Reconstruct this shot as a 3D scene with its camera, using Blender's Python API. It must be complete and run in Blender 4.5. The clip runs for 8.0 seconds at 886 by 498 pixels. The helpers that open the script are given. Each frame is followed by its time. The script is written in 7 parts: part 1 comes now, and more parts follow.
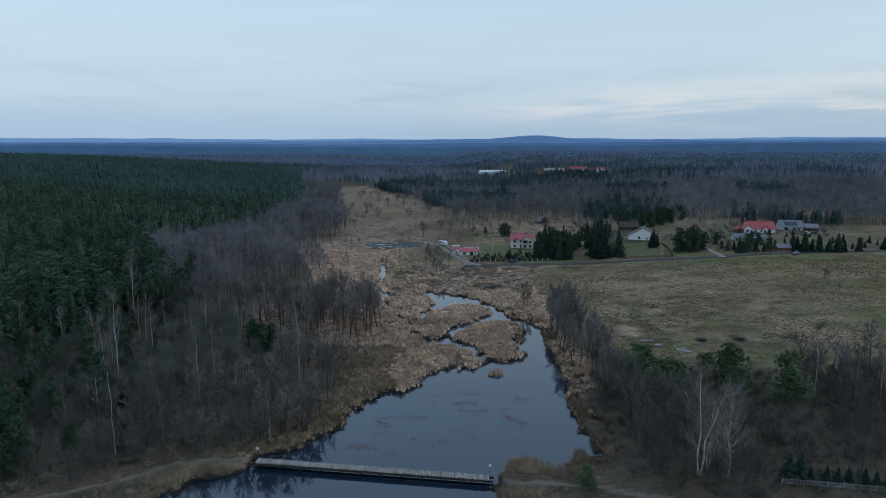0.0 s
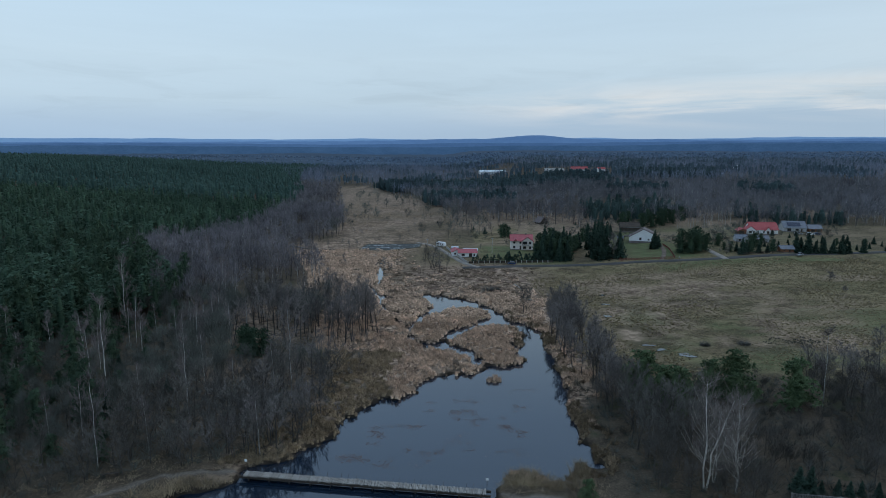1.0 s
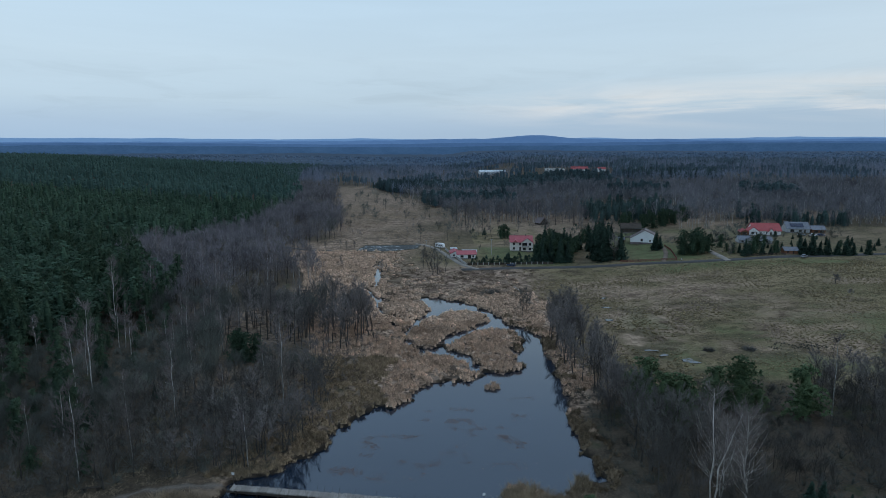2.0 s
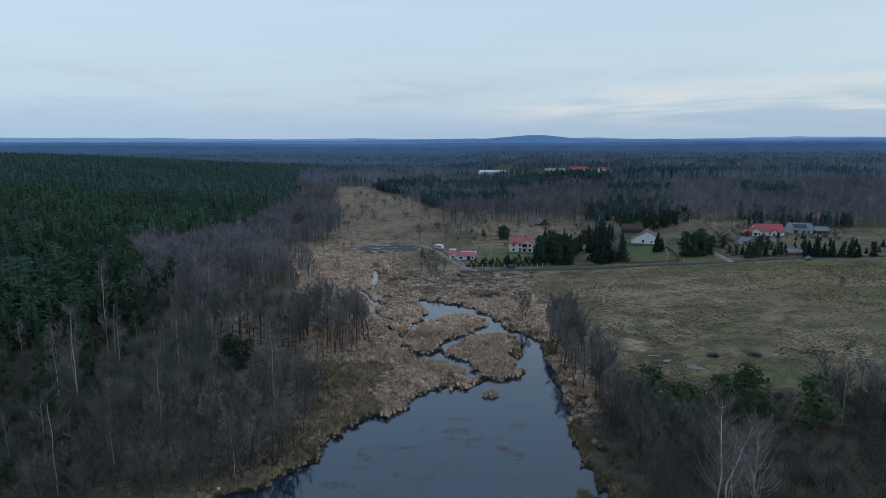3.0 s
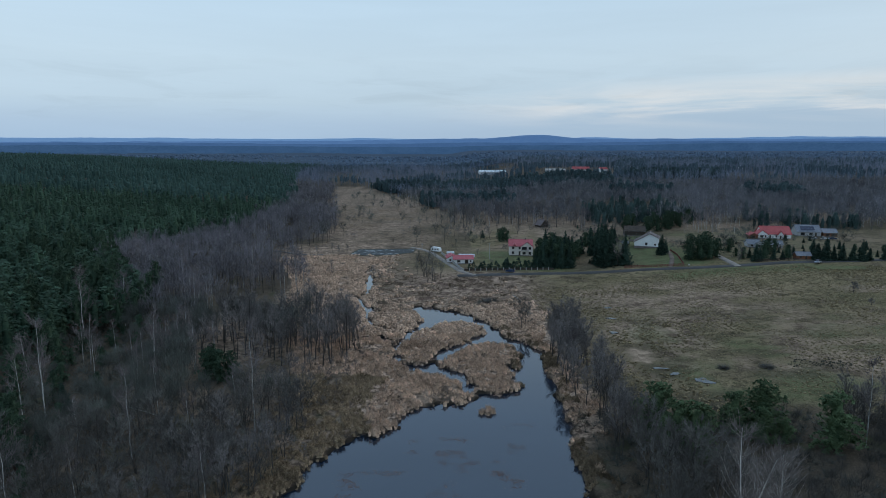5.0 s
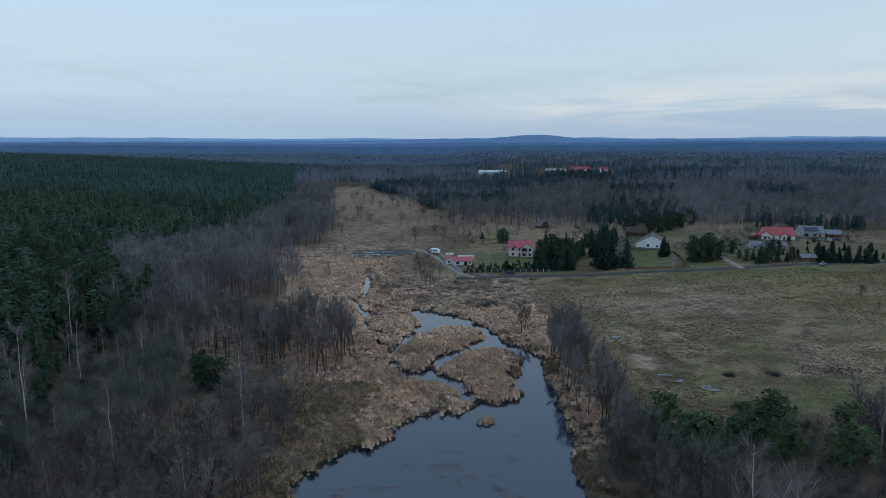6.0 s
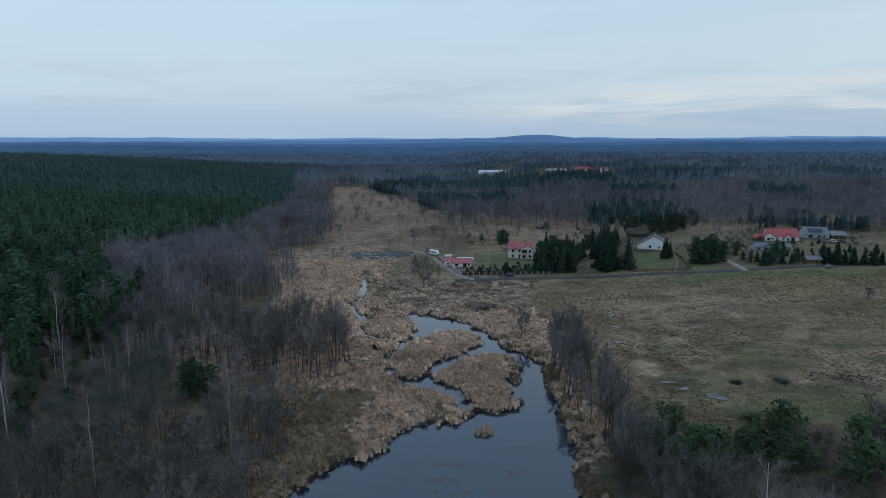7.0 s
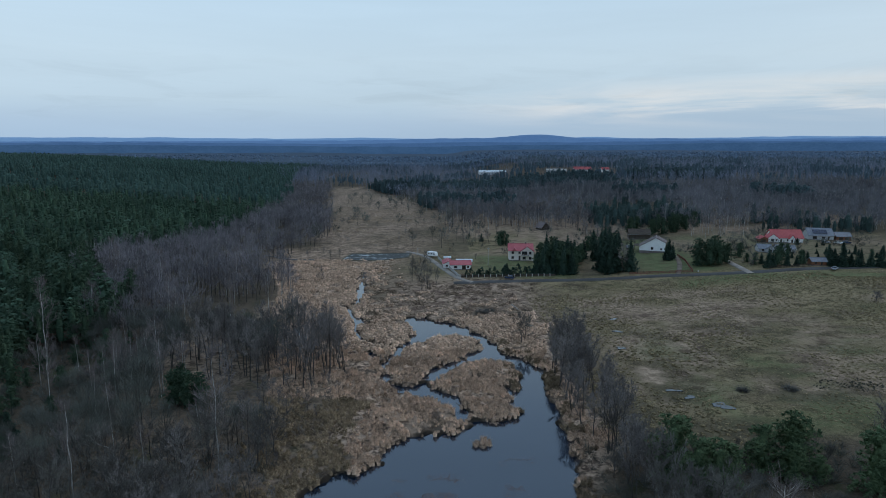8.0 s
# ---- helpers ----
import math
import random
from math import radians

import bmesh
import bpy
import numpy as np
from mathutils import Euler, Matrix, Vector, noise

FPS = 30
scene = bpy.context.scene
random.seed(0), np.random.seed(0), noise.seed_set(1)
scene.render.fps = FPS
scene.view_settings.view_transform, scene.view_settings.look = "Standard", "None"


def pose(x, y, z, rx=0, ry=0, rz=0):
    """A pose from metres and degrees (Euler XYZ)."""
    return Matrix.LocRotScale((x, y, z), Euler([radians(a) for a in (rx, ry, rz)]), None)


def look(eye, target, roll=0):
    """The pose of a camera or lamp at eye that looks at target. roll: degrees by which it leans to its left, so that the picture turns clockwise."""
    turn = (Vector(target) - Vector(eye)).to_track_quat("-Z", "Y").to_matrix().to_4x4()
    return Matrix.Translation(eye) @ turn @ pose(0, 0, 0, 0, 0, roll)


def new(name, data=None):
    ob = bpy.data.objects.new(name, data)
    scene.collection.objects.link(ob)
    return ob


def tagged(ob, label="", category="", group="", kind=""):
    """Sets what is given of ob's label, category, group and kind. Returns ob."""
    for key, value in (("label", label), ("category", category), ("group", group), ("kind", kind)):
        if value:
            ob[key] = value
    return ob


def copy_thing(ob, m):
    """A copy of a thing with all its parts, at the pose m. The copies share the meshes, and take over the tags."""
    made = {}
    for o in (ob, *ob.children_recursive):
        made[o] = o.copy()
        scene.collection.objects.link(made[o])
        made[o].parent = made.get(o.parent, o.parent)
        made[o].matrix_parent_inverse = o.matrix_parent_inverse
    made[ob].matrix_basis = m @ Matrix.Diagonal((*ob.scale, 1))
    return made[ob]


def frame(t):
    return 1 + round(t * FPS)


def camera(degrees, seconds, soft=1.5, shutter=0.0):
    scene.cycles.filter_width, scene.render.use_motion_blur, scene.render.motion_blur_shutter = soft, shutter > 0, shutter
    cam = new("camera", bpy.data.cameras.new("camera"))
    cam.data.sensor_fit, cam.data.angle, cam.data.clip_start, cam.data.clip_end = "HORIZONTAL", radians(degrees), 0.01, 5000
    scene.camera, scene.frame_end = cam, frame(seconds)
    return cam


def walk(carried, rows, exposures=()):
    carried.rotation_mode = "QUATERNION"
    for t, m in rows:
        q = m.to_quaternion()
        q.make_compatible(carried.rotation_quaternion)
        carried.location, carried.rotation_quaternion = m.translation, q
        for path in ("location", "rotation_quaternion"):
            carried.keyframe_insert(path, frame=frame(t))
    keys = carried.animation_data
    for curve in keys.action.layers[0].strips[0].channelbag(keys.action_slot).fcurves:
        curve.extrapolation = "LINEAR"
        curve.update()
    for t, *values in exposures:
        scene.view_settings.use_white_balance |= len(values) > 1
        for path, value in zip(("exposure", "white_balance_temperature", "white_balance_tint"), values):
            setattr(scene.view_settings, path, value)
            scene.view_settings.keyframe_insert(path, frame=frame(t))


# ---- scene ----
cam = camera(72.0, 8.0, 0.5)
PATH = [
    (0, 0.00, 0.00, 57.60, 80.580, 0.00, 0.000),
    (0.5, 0.44, 2.20, 57.63, 80.576, 0.00, 0.010),
    (1, 0.86, 4.42, 57.65, 80.571, 0.00, 0.021),
    (1.5, 1.29, 6.65, 57.68, 80.566, 0.00, 0.031),
    (2, 1.70, 8.91, 57.71, 80.561, 0.00, 0.041),
    (2.5, 2.11, 11.18, 57.73, 80.556, 0.00, 0.051),
    (3, 2.51, 13.47, 57.76, 80.551, 0.00, 0.062),
    (3.5, 2.91, 15.77, 57.79, 80.546, 0.00, 0.072),
    (4, 3.30, 18.10, 57.81, 80.541, 0.00, 0.082),
    (4.5, 3.68, 20.44, 57.84, 80.536, 0.00, 0.092),
    (5, 4.05, 22.80, 57.87, 80.531, 0.00, 0.103),
    (5.5, 4.42, 25.18, 57.89, 80.526, 0.00, 0.113),
    (6, 4.78, 27.57, 57.92, 80.521, 0.00, 0.123),
    (6.5, 5.14, 29.99, 57.95, 80.516, 0.00, 0.133),
    (7, 5.49, 32.42, 57.97, 80.511, 0.00, 0.144),
    (7.5, 5.83, 34.87, 58.00, 80.506, 0.00, 0.154),
    (8, 6.17, 37.33, 58.03, 80.502, 0.00, 0.164),
]
walk(cam, [(t, pose(*p)) for t, *p in PATH])

# ---------------------------------------------------------------- sky and light
SUN_UP, SUN_ROUND = radians(24), radians(62)
world = bpy.data.worlds.new("overcast_sky")
scene.world = world
world.use_nodes = True
wn, wl = world.node_tree.nodes, world.node_tree.links
wn.clear()


def wnode(kind, **values):
    n = wn.new(kind)
    for k, v in values.items():
        n.inputs[k].default_value = v
    return n


w_out = wn.new("ShaderNodeOutputWorld")
w_bg = wnode("ShaderNodeBackground", Strength=1.0)
w_sky = wn.new("ShaderNodeTexSky")
w_sky.sky_type, w_sky.sun_disc = "NISHITA", False
w_sky.sun_elevation, w_sky.sun_rotation = SUN_UP, SUN_ROUND
w_sky.dust_density, w_sky.air_density = 2.5, 1.0
w_dim = wn.new("ShaderNodeVectorMath")
w_dim.operation = "SCALE"
w_dim.inputs["Scale"].default_value = 0.10
wl.new(w_sky.outputs["Color"], w_dim.inputs[0])
w_tc = wn.new("ShaderNodeTexCoord")
w_sep = wn.new("ShaderNodeSeparateXYZ")
wl.new(w_tc.outputs["Generated"], w_sep.inputs[0])
# the cloud deck: paler and greyer low down, bluer above
w_ramp = wn.new("ShaderNodeValToRGB")
ramp = w_ramp.color_ramp
ramp.elements[0].position, ramp.elements[0].color = 0.0, (0.38, 0.53, 0.71, 1)
ramp.elements[1].position, ramp.elements[1].color = 1.0, (0.36, 0.54, 0.80, 1)
for at, col in ((0.035, (0.425, 0.57, 0.735, 1)), (0.07, (0.51, 0.655, 0.78, 1)), (0.13, (0.56, 0.715, 0.84, 1)), (0.24, (0.53, 0.71, 0.87, 1)), (0.42, (0.40, 0.60, 0.86, 1))):
    e = ramp.elements.new(at)
    e.color = col
wl.new(w_sep.outputs["Z"], w_ramp.inputs[0])
# long thin cloud streaks that run with the horizon
w_map = wn.new("ShaderNodeMapping")
w_map.inputs["Scale"].default_value = (1.2, 1.2, 13.0)
wl.new(w_tc.outputs["Generated"], w_map.inputs["Vector"])
w_noise = wnode("ShaderNodeTexNoise", Scale=2.2, Detail=6.0, Roughness=0.55, Distortion=0.4)
wl.new(w_map.outputs[0], w_noise.inputs["Vector"])
w_streak = wn.new("ShaderNodeMapRange")
w_streak.inputs["From Min"].default_value, w_streak.inputs["From Max"].default_value = 0.36, 0.70
w_streak.inputs["To Min"].default_value, w_streak.inputs["To Max"].default_value = 0.978, 1.024
wl.new(w_noise.outputs["Fac"], w_streak.inputs["Value"])
w_mul = wn.new("ShaderNodeVectorMath")
w_mul.operation = "SCALE"
wl.new(w_ramp.outputs["Color"], w_mul.inputs[0])
# the deck is a little darker towards the east, and a few soft grey bars hang low in it
w_east = wn.new("ShaderNodeMapRange")
w_east.inputs["From Min"].default_value, w_east.inputs["From Max"].default_value = -0.6, 0.6
w_east.inputs["To Min"].default_value, w_east.inputs["To Max"].default_value = 1.04, 0.93
wl.new(w_sep.outputs["X"], w_east.inputs["Value"])
w_map2 = wn.new("ShaderNodeMapping")
w_map2.inputs["Scale"].default_value = (2.6, 2.6, 17.0)
wl.new(w_tc.outputs["Generated"], w_map2.inputs["Vector"])
w_bars = wnode("ShaderNodeTexNoise", Scale=2.4, Detail=5.0, Roughness=0.6, Distortion=0.8)
wl.new(w_map2.outputs[0], w_bars.inputs["Vector"])
w_bar = wn.new("ShaderNodeMapRange")
w_bar.inputs["From Min"].default_value, w_bar.inputs["From Max"].default_value = 0.50, 0.68
wl.new(w_bars.outputs["Fac"], w_bar.inputs["Value"])
w_low = wn.new("ShaderNodeValToRGB")
w_low.color_ramp.elements[0].position, w_low.color_ramp.elements[0].color = 0.02, (0, 0, 0, 1)
w_low.color_ramp.elements[1].position, w_low.color_ramp.elements[1].color = 0.16, (0, 0, 0, 1)
e = w_low.color_ramp.elements.new(0.07)
e.color = (0.085, 0.085, 0.085, 1)
wl.new(w_sep.outputs["Z"], w_low.inputs[0])
w_a, w_b, w_c = wn.new("ShaderNodeMath"), wn.new("ShaderNodeMath"), wn.new("ShaderNodeMath")
w_a.operation, w_b.operation, w_c.operation = "MULTIPLY", "SUBTRACT", "MULTIPLY"
wl.new(w_bar.outputs["Result"], w_a.inputs[0])
wl.new(w_low.outputs["Color"], w_a.inputs[1])
wl.new(w_streak.outputs["Result"], w_b.inputs[0])
wl.new(w_a.outputs[0], w_b.inputs[1])
wl.new(w_b.outputs[0], w_c.inputs[0])
wl.new(w_east.outputs["Result"], w_c.inputs[1])
wl.new(w_c.outputs[0], w_mul.inputs["Scale"])
w_mix = wn.new("ShaderNodeMix")
w_mix.data_type = "RGBA"
w_mix.inputs["Factor"].default_value = 0.95
wl.new(w_dim.outputs[0], w_mix.inputs["A"])
wl.new(w_mul.outputs[0], w_mix.inputs["B"])
# a warm bright break low in the clouds on the sun's side
w_az = wn.new("ShaderNodeVectorMath")
w_az.operation = "DOT_PRODUCT"
w_az.inputs[1].default_value = (0.80, 0.60, 0.07)
wl.new(w_tc.outputs["Generated"], w_az.inputs[0])
w_side = wn.new("ShaderNodeMapRange")
w_side.interpolation_type = "SMOOTHSTEP"
w_side.inputs["From Min"].default_value, w_side.inputs["From Max"].default_value = 0.52, 1.0
wl.new(w_az.outputs["Value"], w_side.inputs["Value"])
w_band = wn.new("ShaderNodeValToRGB")
band = w_band.color_ramp
band.elements[0].position, band.elements[0].color = 0.022, (0, 0, 0, 1)
band.elements[1].position, band.elements[1].color = 0.105, (0, 0, 0, 1)
e = band.elements.new(0.058)
e.color = (1, 1, 1, 1)
wl.new(w_sep.outputs["Z"], w_band.inputs[0])
w_cut = wn.new("ShaderNodeMapRange")
w_cut.inputs["From Min"].default_value, w_cut.inputs["From Max"].default_value = 0.40, 0.56
wl.new(w_noise.outputs["Fac"], w_cut.inputs["Value"])
w_m1 = wn.new("ShaderNodeMath")
w_m1.operation = "MULTIPLY"
w_m2 = wn.new("ShaderNodeMath")
w_m2.operation = "MULTIPLY"
wl.new(w_side.outputs["Result"], w_m1.inputs[0])
wl.new(w_band.outputs["Color"], w_m1.inputs[1])
wl.new(w_m1.outputs[0], w_m2.inputs[0])
wl.new(w_cut.outputs["Result"], w_m2.inputs[1])
w_warm = wn.new("ShaderNodeMix")
w_warm.data_type = "RGBA"
w_warm.inputs["B"].default_value = (0.86, 0.83, 0.79, 1)
wl.new(w_m2.outputs[0], w_warm.inputs["Factor"])
wl.new(w_mix.outputs["Result"], w_warm.inputs["A"])
# a long grey-blue cloud bank under it, with a ragged top
w_edge = wn.new("ShaderNodeMath")
w_edge.operation = "MULTIPLY_ADD"
w_edge.inputs[1].default_value = 0.045
wl.new(w_bars.outputs["Fac"], w_edge.inputs[0])
wl.new(w_sep.outputs["Z"], w_edge.inputs[2])
w_bank = wn.new("ShaderNodeMapRange")
w_bank.interpolation_type = "SMOOTHSTEP"
w_bank.inputs["From Min"].default_value, w_bank.inputs["From Max"].default_value = 0.077, 0.068
wl.new(w_edge.outputs[0], w_bank.inputs["Value"])
w_m3, w_m4 = wn.new("ShaderNodeMath"), wn.new("ShaderNodeMath")
w_m3.operation, w_m4.operation = "MULTIPLY", "MULTIPLY"
w_m4.inputs[1].default_value = 0.75
wl.new(w_bank.outputs["Result"], w_m3.inputs[0])
wl.new(w_side.outputs["Result"], w_m3.inputs[1])
wl.new(w_m3.outputs[0], w_m4.inputs[0])
w_grey = wn.new("ShaderNodeMix")
w_grey.data_type = "RGBA"
w_grey.inputs["B"].default_value = (0.385, 0.515, 0.65, 1)
wl.new(w_m4.outputs[0], w_grey.inputs["Factor"])
wl.new(w_warm.outputs["Result"], w_grey.inputs["A"])
wl.new(w_grey.outputs["Result"], w_bg.inputs["Color"])
wl.new(w_bg.outputs[0], w_out.inputs[0])

sun = new("sun", bpy.data.lights.new("sun", "SUN"))
sun.data.energy, sun.data.angle, sun.data.color = 0.5, radians(40), (1.0, 0.97, 0.94)
sun.matrix_world = look((0, 0, 200), (-200 * math.sin(SUN_ROUND), -200 * math.cos(SUN_ROUND), 200 - 200 * math.tan(SUN_UP + 0.25)))


# ---------------------------------------------------------------- materials
def material(name, dark, light, scale=1.0, rough=0.85, bump=0.0, spread=(0.35, 0.65), fine=8.0, vary=0.0, metal=0.0, tint=False, spec=0.3, stretch=None):
    """Two colours mixed by noise at two scales; vary: brightness from object to object; tint: brightness by the mesh's own tint layer."""
    m = bpy.data.materials.new(name)
    m.use_nodes = True
    n, l = m.node_tree.nodes, m.node_tree.links
    b = n["Principled BSDF"]
    b.inputs["Roughness"].default_value, b.inputs["Metallic"].default_value = rough, metal
    b.inputs["Specular IOR Level"].default_value = spec
    tc = n.new("ShaderNodeTexCoord")
    source = tc.outputs["Object"]
    if stretch:
        mp = n.new("ShaderNodeMapping")
        mp.inputs["Scale"].default_value = stretch
        l.new(source, mp.inputs[0])
        source = mp.outputs[0]
    a = n.new("ShaderNodeTexNoise")
    a.inputs["Scale"].default_value, a.inputs["Detail"].default_value = scale, 3
    f = n.new("ShaderNodeTexNoise")
    f.inputs["Scale"].default_value, f.inputs["Detail"].default_value = scale * fine, 4
    l.new(source, a.inputs["Vector"])
    l.new(source, f.inputs["Vector"])
    s = n.new("ShaderNodeMath")
    s.operation = "MULTIPLY_ADD"
    s.inputs[1].default_value = 0.5
    h = n.new("ShaderNodeMath")
    h.operation = "MULTIPLY"
    h.inputs[1].default_value = 0.5
    l.new(f.outputs["Fac"], h.inputs[0])
    l.new(a.outputs["Fac"], s.inputs[0])
    l.new(h.outputs[0], s.inputs[2])
    r = n.new("ShaderNodeMapRange")
    r.inputs["From Min"].default_value, r.inputs["From Max"].default_value = spread
    l.new(s.outputs[0], r.inputs["Value"])
    mix = n.new("ShaderNodeMix")
    mix.data_type = "RGBA"
    mix.inputs["A"].default_value, mix.inputs["B"].default_value = (*dark, 1), (*light, 1)
    l.new(r.outputs["Result"], mix.inputs["Factor"])
    col = mix.outputs["Result"]
    if vary or tint:
        k = n.new("ShaderNodeMapRange")
        k.inputs["To Min"].default_value, k.inputs["To Max"].default_value = 1 - (vary or 0.4), 1 + (vary or 0.4)
        if tint:
            at = n.new("ShaderNodeAttribute")
            at.attribute_name = "tint"
            l.new(at.outputs["Fac"], k.inputs["Value"])
        else:
            oi = n.new("ShaderNodeObjectInfo")
            l.new(oi.outputs["Random"], k.inputs["Value"])
        v = n.new("ShaderNodeVectorMath")
        v.operation = "SCALE"
        l.new(col, v.inputs[0])
        l.new(k.outputs["Result"], v.inputs["Scale"])
        col = v.outputs[0]
    l.new(col, b.inputs["Base Color"])
    if bump:
        bp = n.new("ShaderNodeBump")
        bp.inputs["Strength"].default_value, bp.inputs["Distance"].default_value = min(1, bump), 0.02 + 0.3 / max(scale * fine, 1)
        l.new(f.outputs["Fac"], bp.inputs["Height"])
        l.new(bp.outputs[0], b.inputs["Normal"])
    return m


M_BARK = material("alder_bark", (0.044, 0.039, 0.035), (0.100, 0.090, 0.081), 1.5, 0.95, 0.6, vary=0.25)
M_TWIG = material("bare_twigs", (0.118, 0.105, 0.098), (0.268, 0.240, 0.223), 0.35, 0.95, vary=0.3, spec=0.08)
M_BIRCH = material("birch_bark", (0.20, 0.19, 0.175), (0.52, 0.50, 0.46), 1.1, 0.8, 0.3, (0.42, 0.56), vary=0.15)
M_BIRCHTWIG = material("birch_twigs", (0.12, 0.10, 0.095), (0.24, 0.205, 0.195), 0.35, 0.95, vary=0.2, spec=0.08)
M_PALEBIRCH = material("old_birch_bark", (0.34, 0.31, 0.27), (0.68, 0.63, 0.56), 0.9, 0.85, 0.3, (0.40, 0.56), vary=0.12)
M_PALETWIG = material("pale_birch_twigs", (0.135, 0.112, 0.102), (0.275, 0.235, 0.21), 0.35, 0.95, spec=0.08)
M_WOODTWIG = material("woodland_twigs", (0.055, 0.060, 0.051), (0.148, 0.154, 0.132), 0.02, 0.95, tint=True, spec=0.08)
# pine green turned a little bluer: far hillside haze mixed into the colour
M_FARPINE = material("hazed_hillside_needles", (0.031, 0.060, 0.050), (0.065, 0.110, 0.090), 0.01, 0.85, fine=40, tint=True, vary=0.25, spec=0.08)
# the birches' own grey, with a touch of distance haze in the colour
M_FARTWIG = material("hazed_birchwood_twigs", (0.100, 0.098, 0.103), (0.220, 0.213, 0.225), 0.01, 0.95, tint=True, spec=0.08)
# twigs paled and blued, with the haze of distance put into the colour
M_HAZETWIG = material("hazed_woodland_twigs", (0.156, 0.174, 0.220), (0.226, 0.250, 0.306), 0.01, 0.95, tint=True, spec=0.08)
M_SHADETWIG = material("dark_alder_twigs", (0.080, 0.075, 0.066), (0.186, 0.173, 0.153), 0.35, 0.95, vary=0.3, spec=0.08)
M_EDGETWIG = material("valley_wood_twigs", (0.112, 0.104, 0.110), (0.250, 0.230, 0.238), 0.02, 0.95, tint=True, spec=0.08)
# dark pine green lifted towards blue, which stands in for distance haze
M_BELTPINE = material("hazed_belt_needles", (0.030, 0.049, 0.053), (0.062, 0.093, 0.094), 0.01, 0.85, fine=40, tint=True, vary=0.25, spec=0.08)
M_DARKNEEDLE = material("woodland_needles", (0.030, 0.056, 0.036), (0.086, 0.128, 0.076), 0.5, 0.85, vary=0.2, spec=0.08)
M_STANDPINE = material("garden_pine_needles", (0.028, 0.048, 0.045), (0.064, 0.100, 0.090), 0.02, 0.85, fine=60, tint=True, vary=0.3, spec=0.08)
# needles in pale haze blue: the distance is painted into the base colour
M_HAZEPINE = material("hazed_distant_needles", (0.052, 0.076, 0.090), (0.088, 0.122, 0.140), 0.01, 0.85, fine=40, tint=True, vary=0.25, spec=0.08)
M_NEEDLE = material("pine_needles", (0.040, 0.070, 0.036), (0.140, 0.186, 0.090), 0.5, 0.85, vary=0.2, spec=0.08)
M_DARKTWIG = material("scrub_twigs", (0.050, 0.046, 0.040), (0.130, 0.117, 0.101), 0.3, 0.95, tint=True, spec=0.08)
M_SPRUCE = material("spruce_needles", (0.020, 0.040, 0.030), (0.058, 0.094, 0.068), 0.7, 0.8, vary=0.25, spec=0.08)
M_FOREST = material("forest_needles", (0.031, 0.060, 0.039), (0.077, 0.127, 0.079), 0.02, 0.85, fine=60, tint=True, vary=0.34, spec=0.08)
M_PINEBARK = material("pine_bark", (0.045, 0.030, 0.022), (0.12, 0.075, 0.05), 0.6, 0.95, 0.5, vary=0.2)
M_REED = material("dry_reed", (0.330, 0.224, 0.154), (0.790, 0.560, 0.398), 0.10, 0.95, 0.6, fine=30, tint=True, vary=0.45, spec=0.08)
M_TUSSOCK = material("dry_sedge", (0.17, 0.13, 0.085), (0.48, 0.37, 0.24), 0.15, 0.95, fine=30, tint=True, spec=0.08)
M_BANKSEDGE = material("bank_sedge", (0.165, 0.120, 0.075), (0.430, 0.315, 0.200), 0.12, 0.95, 0.6, fine=30, tint=True, vary=0.45, spec=0.08)
M_WHITE = material("white_render", (0.72, 0.71, 0.69), (0.84, 0.83, 0.81), 0.4, 0.9, 0.1)
M_CREAM = material("cream_render", (0.68, 0.60, 0.54), (0.81, 0.73, 0.66), 0.4, 0.9, 0.1)
M_GREYWALL = material("grey_render", (0.33, 0.33, 0.33), (0.46, 0.46, 0.45), 0.4, 0.9, 0.1)
M_REDTILE = material("red_tile", (0.32, 0.056, 0.058), (0.46, 0.092, 0.090), 0.5, 0.55, 0.3)
M_PINKTILE = material("light_red_tile", (0.36, 0.085, 0.095), (0.50, 0.135, 0.145), 0.5, 0.55, 0.3)
M_GREYTILE = material("grey_tile", (0.10, 0.11, 0.13), (0.19, 0.21, 0.24), 0.5, 0.5, 0.3)
M_BROWNTILE = material("brown_tile", (0.12, 0.09, 0.085), (0.21, 0.17, 0.16), 0.5, 0.6, 0.3)
M_WOOD = material("weathered_wood", (0.17, 0.155, 0.135), (0.40, 0.375, 0.34), 1.2, 0.9, 0.5, vary=0.25, stretch=(1, 8, 8))
M_DARKWOOD = material("dark_wood", (0.03, 0.024, 0.02), (0.085, 0.065, 0.05), 1.0, 0.9, 0.4, vary=0.2)
M_ORANGE = material("varnished_wood", (0.15, 0.065, 0.035), (0.27, 0.12, 0.065), 0.8, 0.6, 0.2)
M_CONCRETE = material("concrete", (0.30, 0.29, 0.27), (0.48, 0.46, 0.43), 0.7, 0.9, 0.3)
M_STEEL = material("galvanised_steel", (0.35, 0.36, 0.37), (0.5, 0.51, 0.52), 2.0, 0.45, 0.1, metal=0.8)
M_PANEL = material("solar_cells", (0.012, 0.016, 0.035), (0.025, 0.03, 0.06), 0.8, 0.12, spec=0.6)
M_GLASS = material("window_glass", (0.015, 0.018, 0.022), (0.03, 0.034, 0.04), 0.3, 0.06, spec=0.7)
M_FRAME = material("window_frame", (0.10, 0.06, 0.04), (0.16, 0.10, 0.07), 2.0, 0.5)
M_PAINT = material("white_paint", (0.70, 0.70, 0.69), (0.80, 0.80, 0.79), 0.8, 0.4)
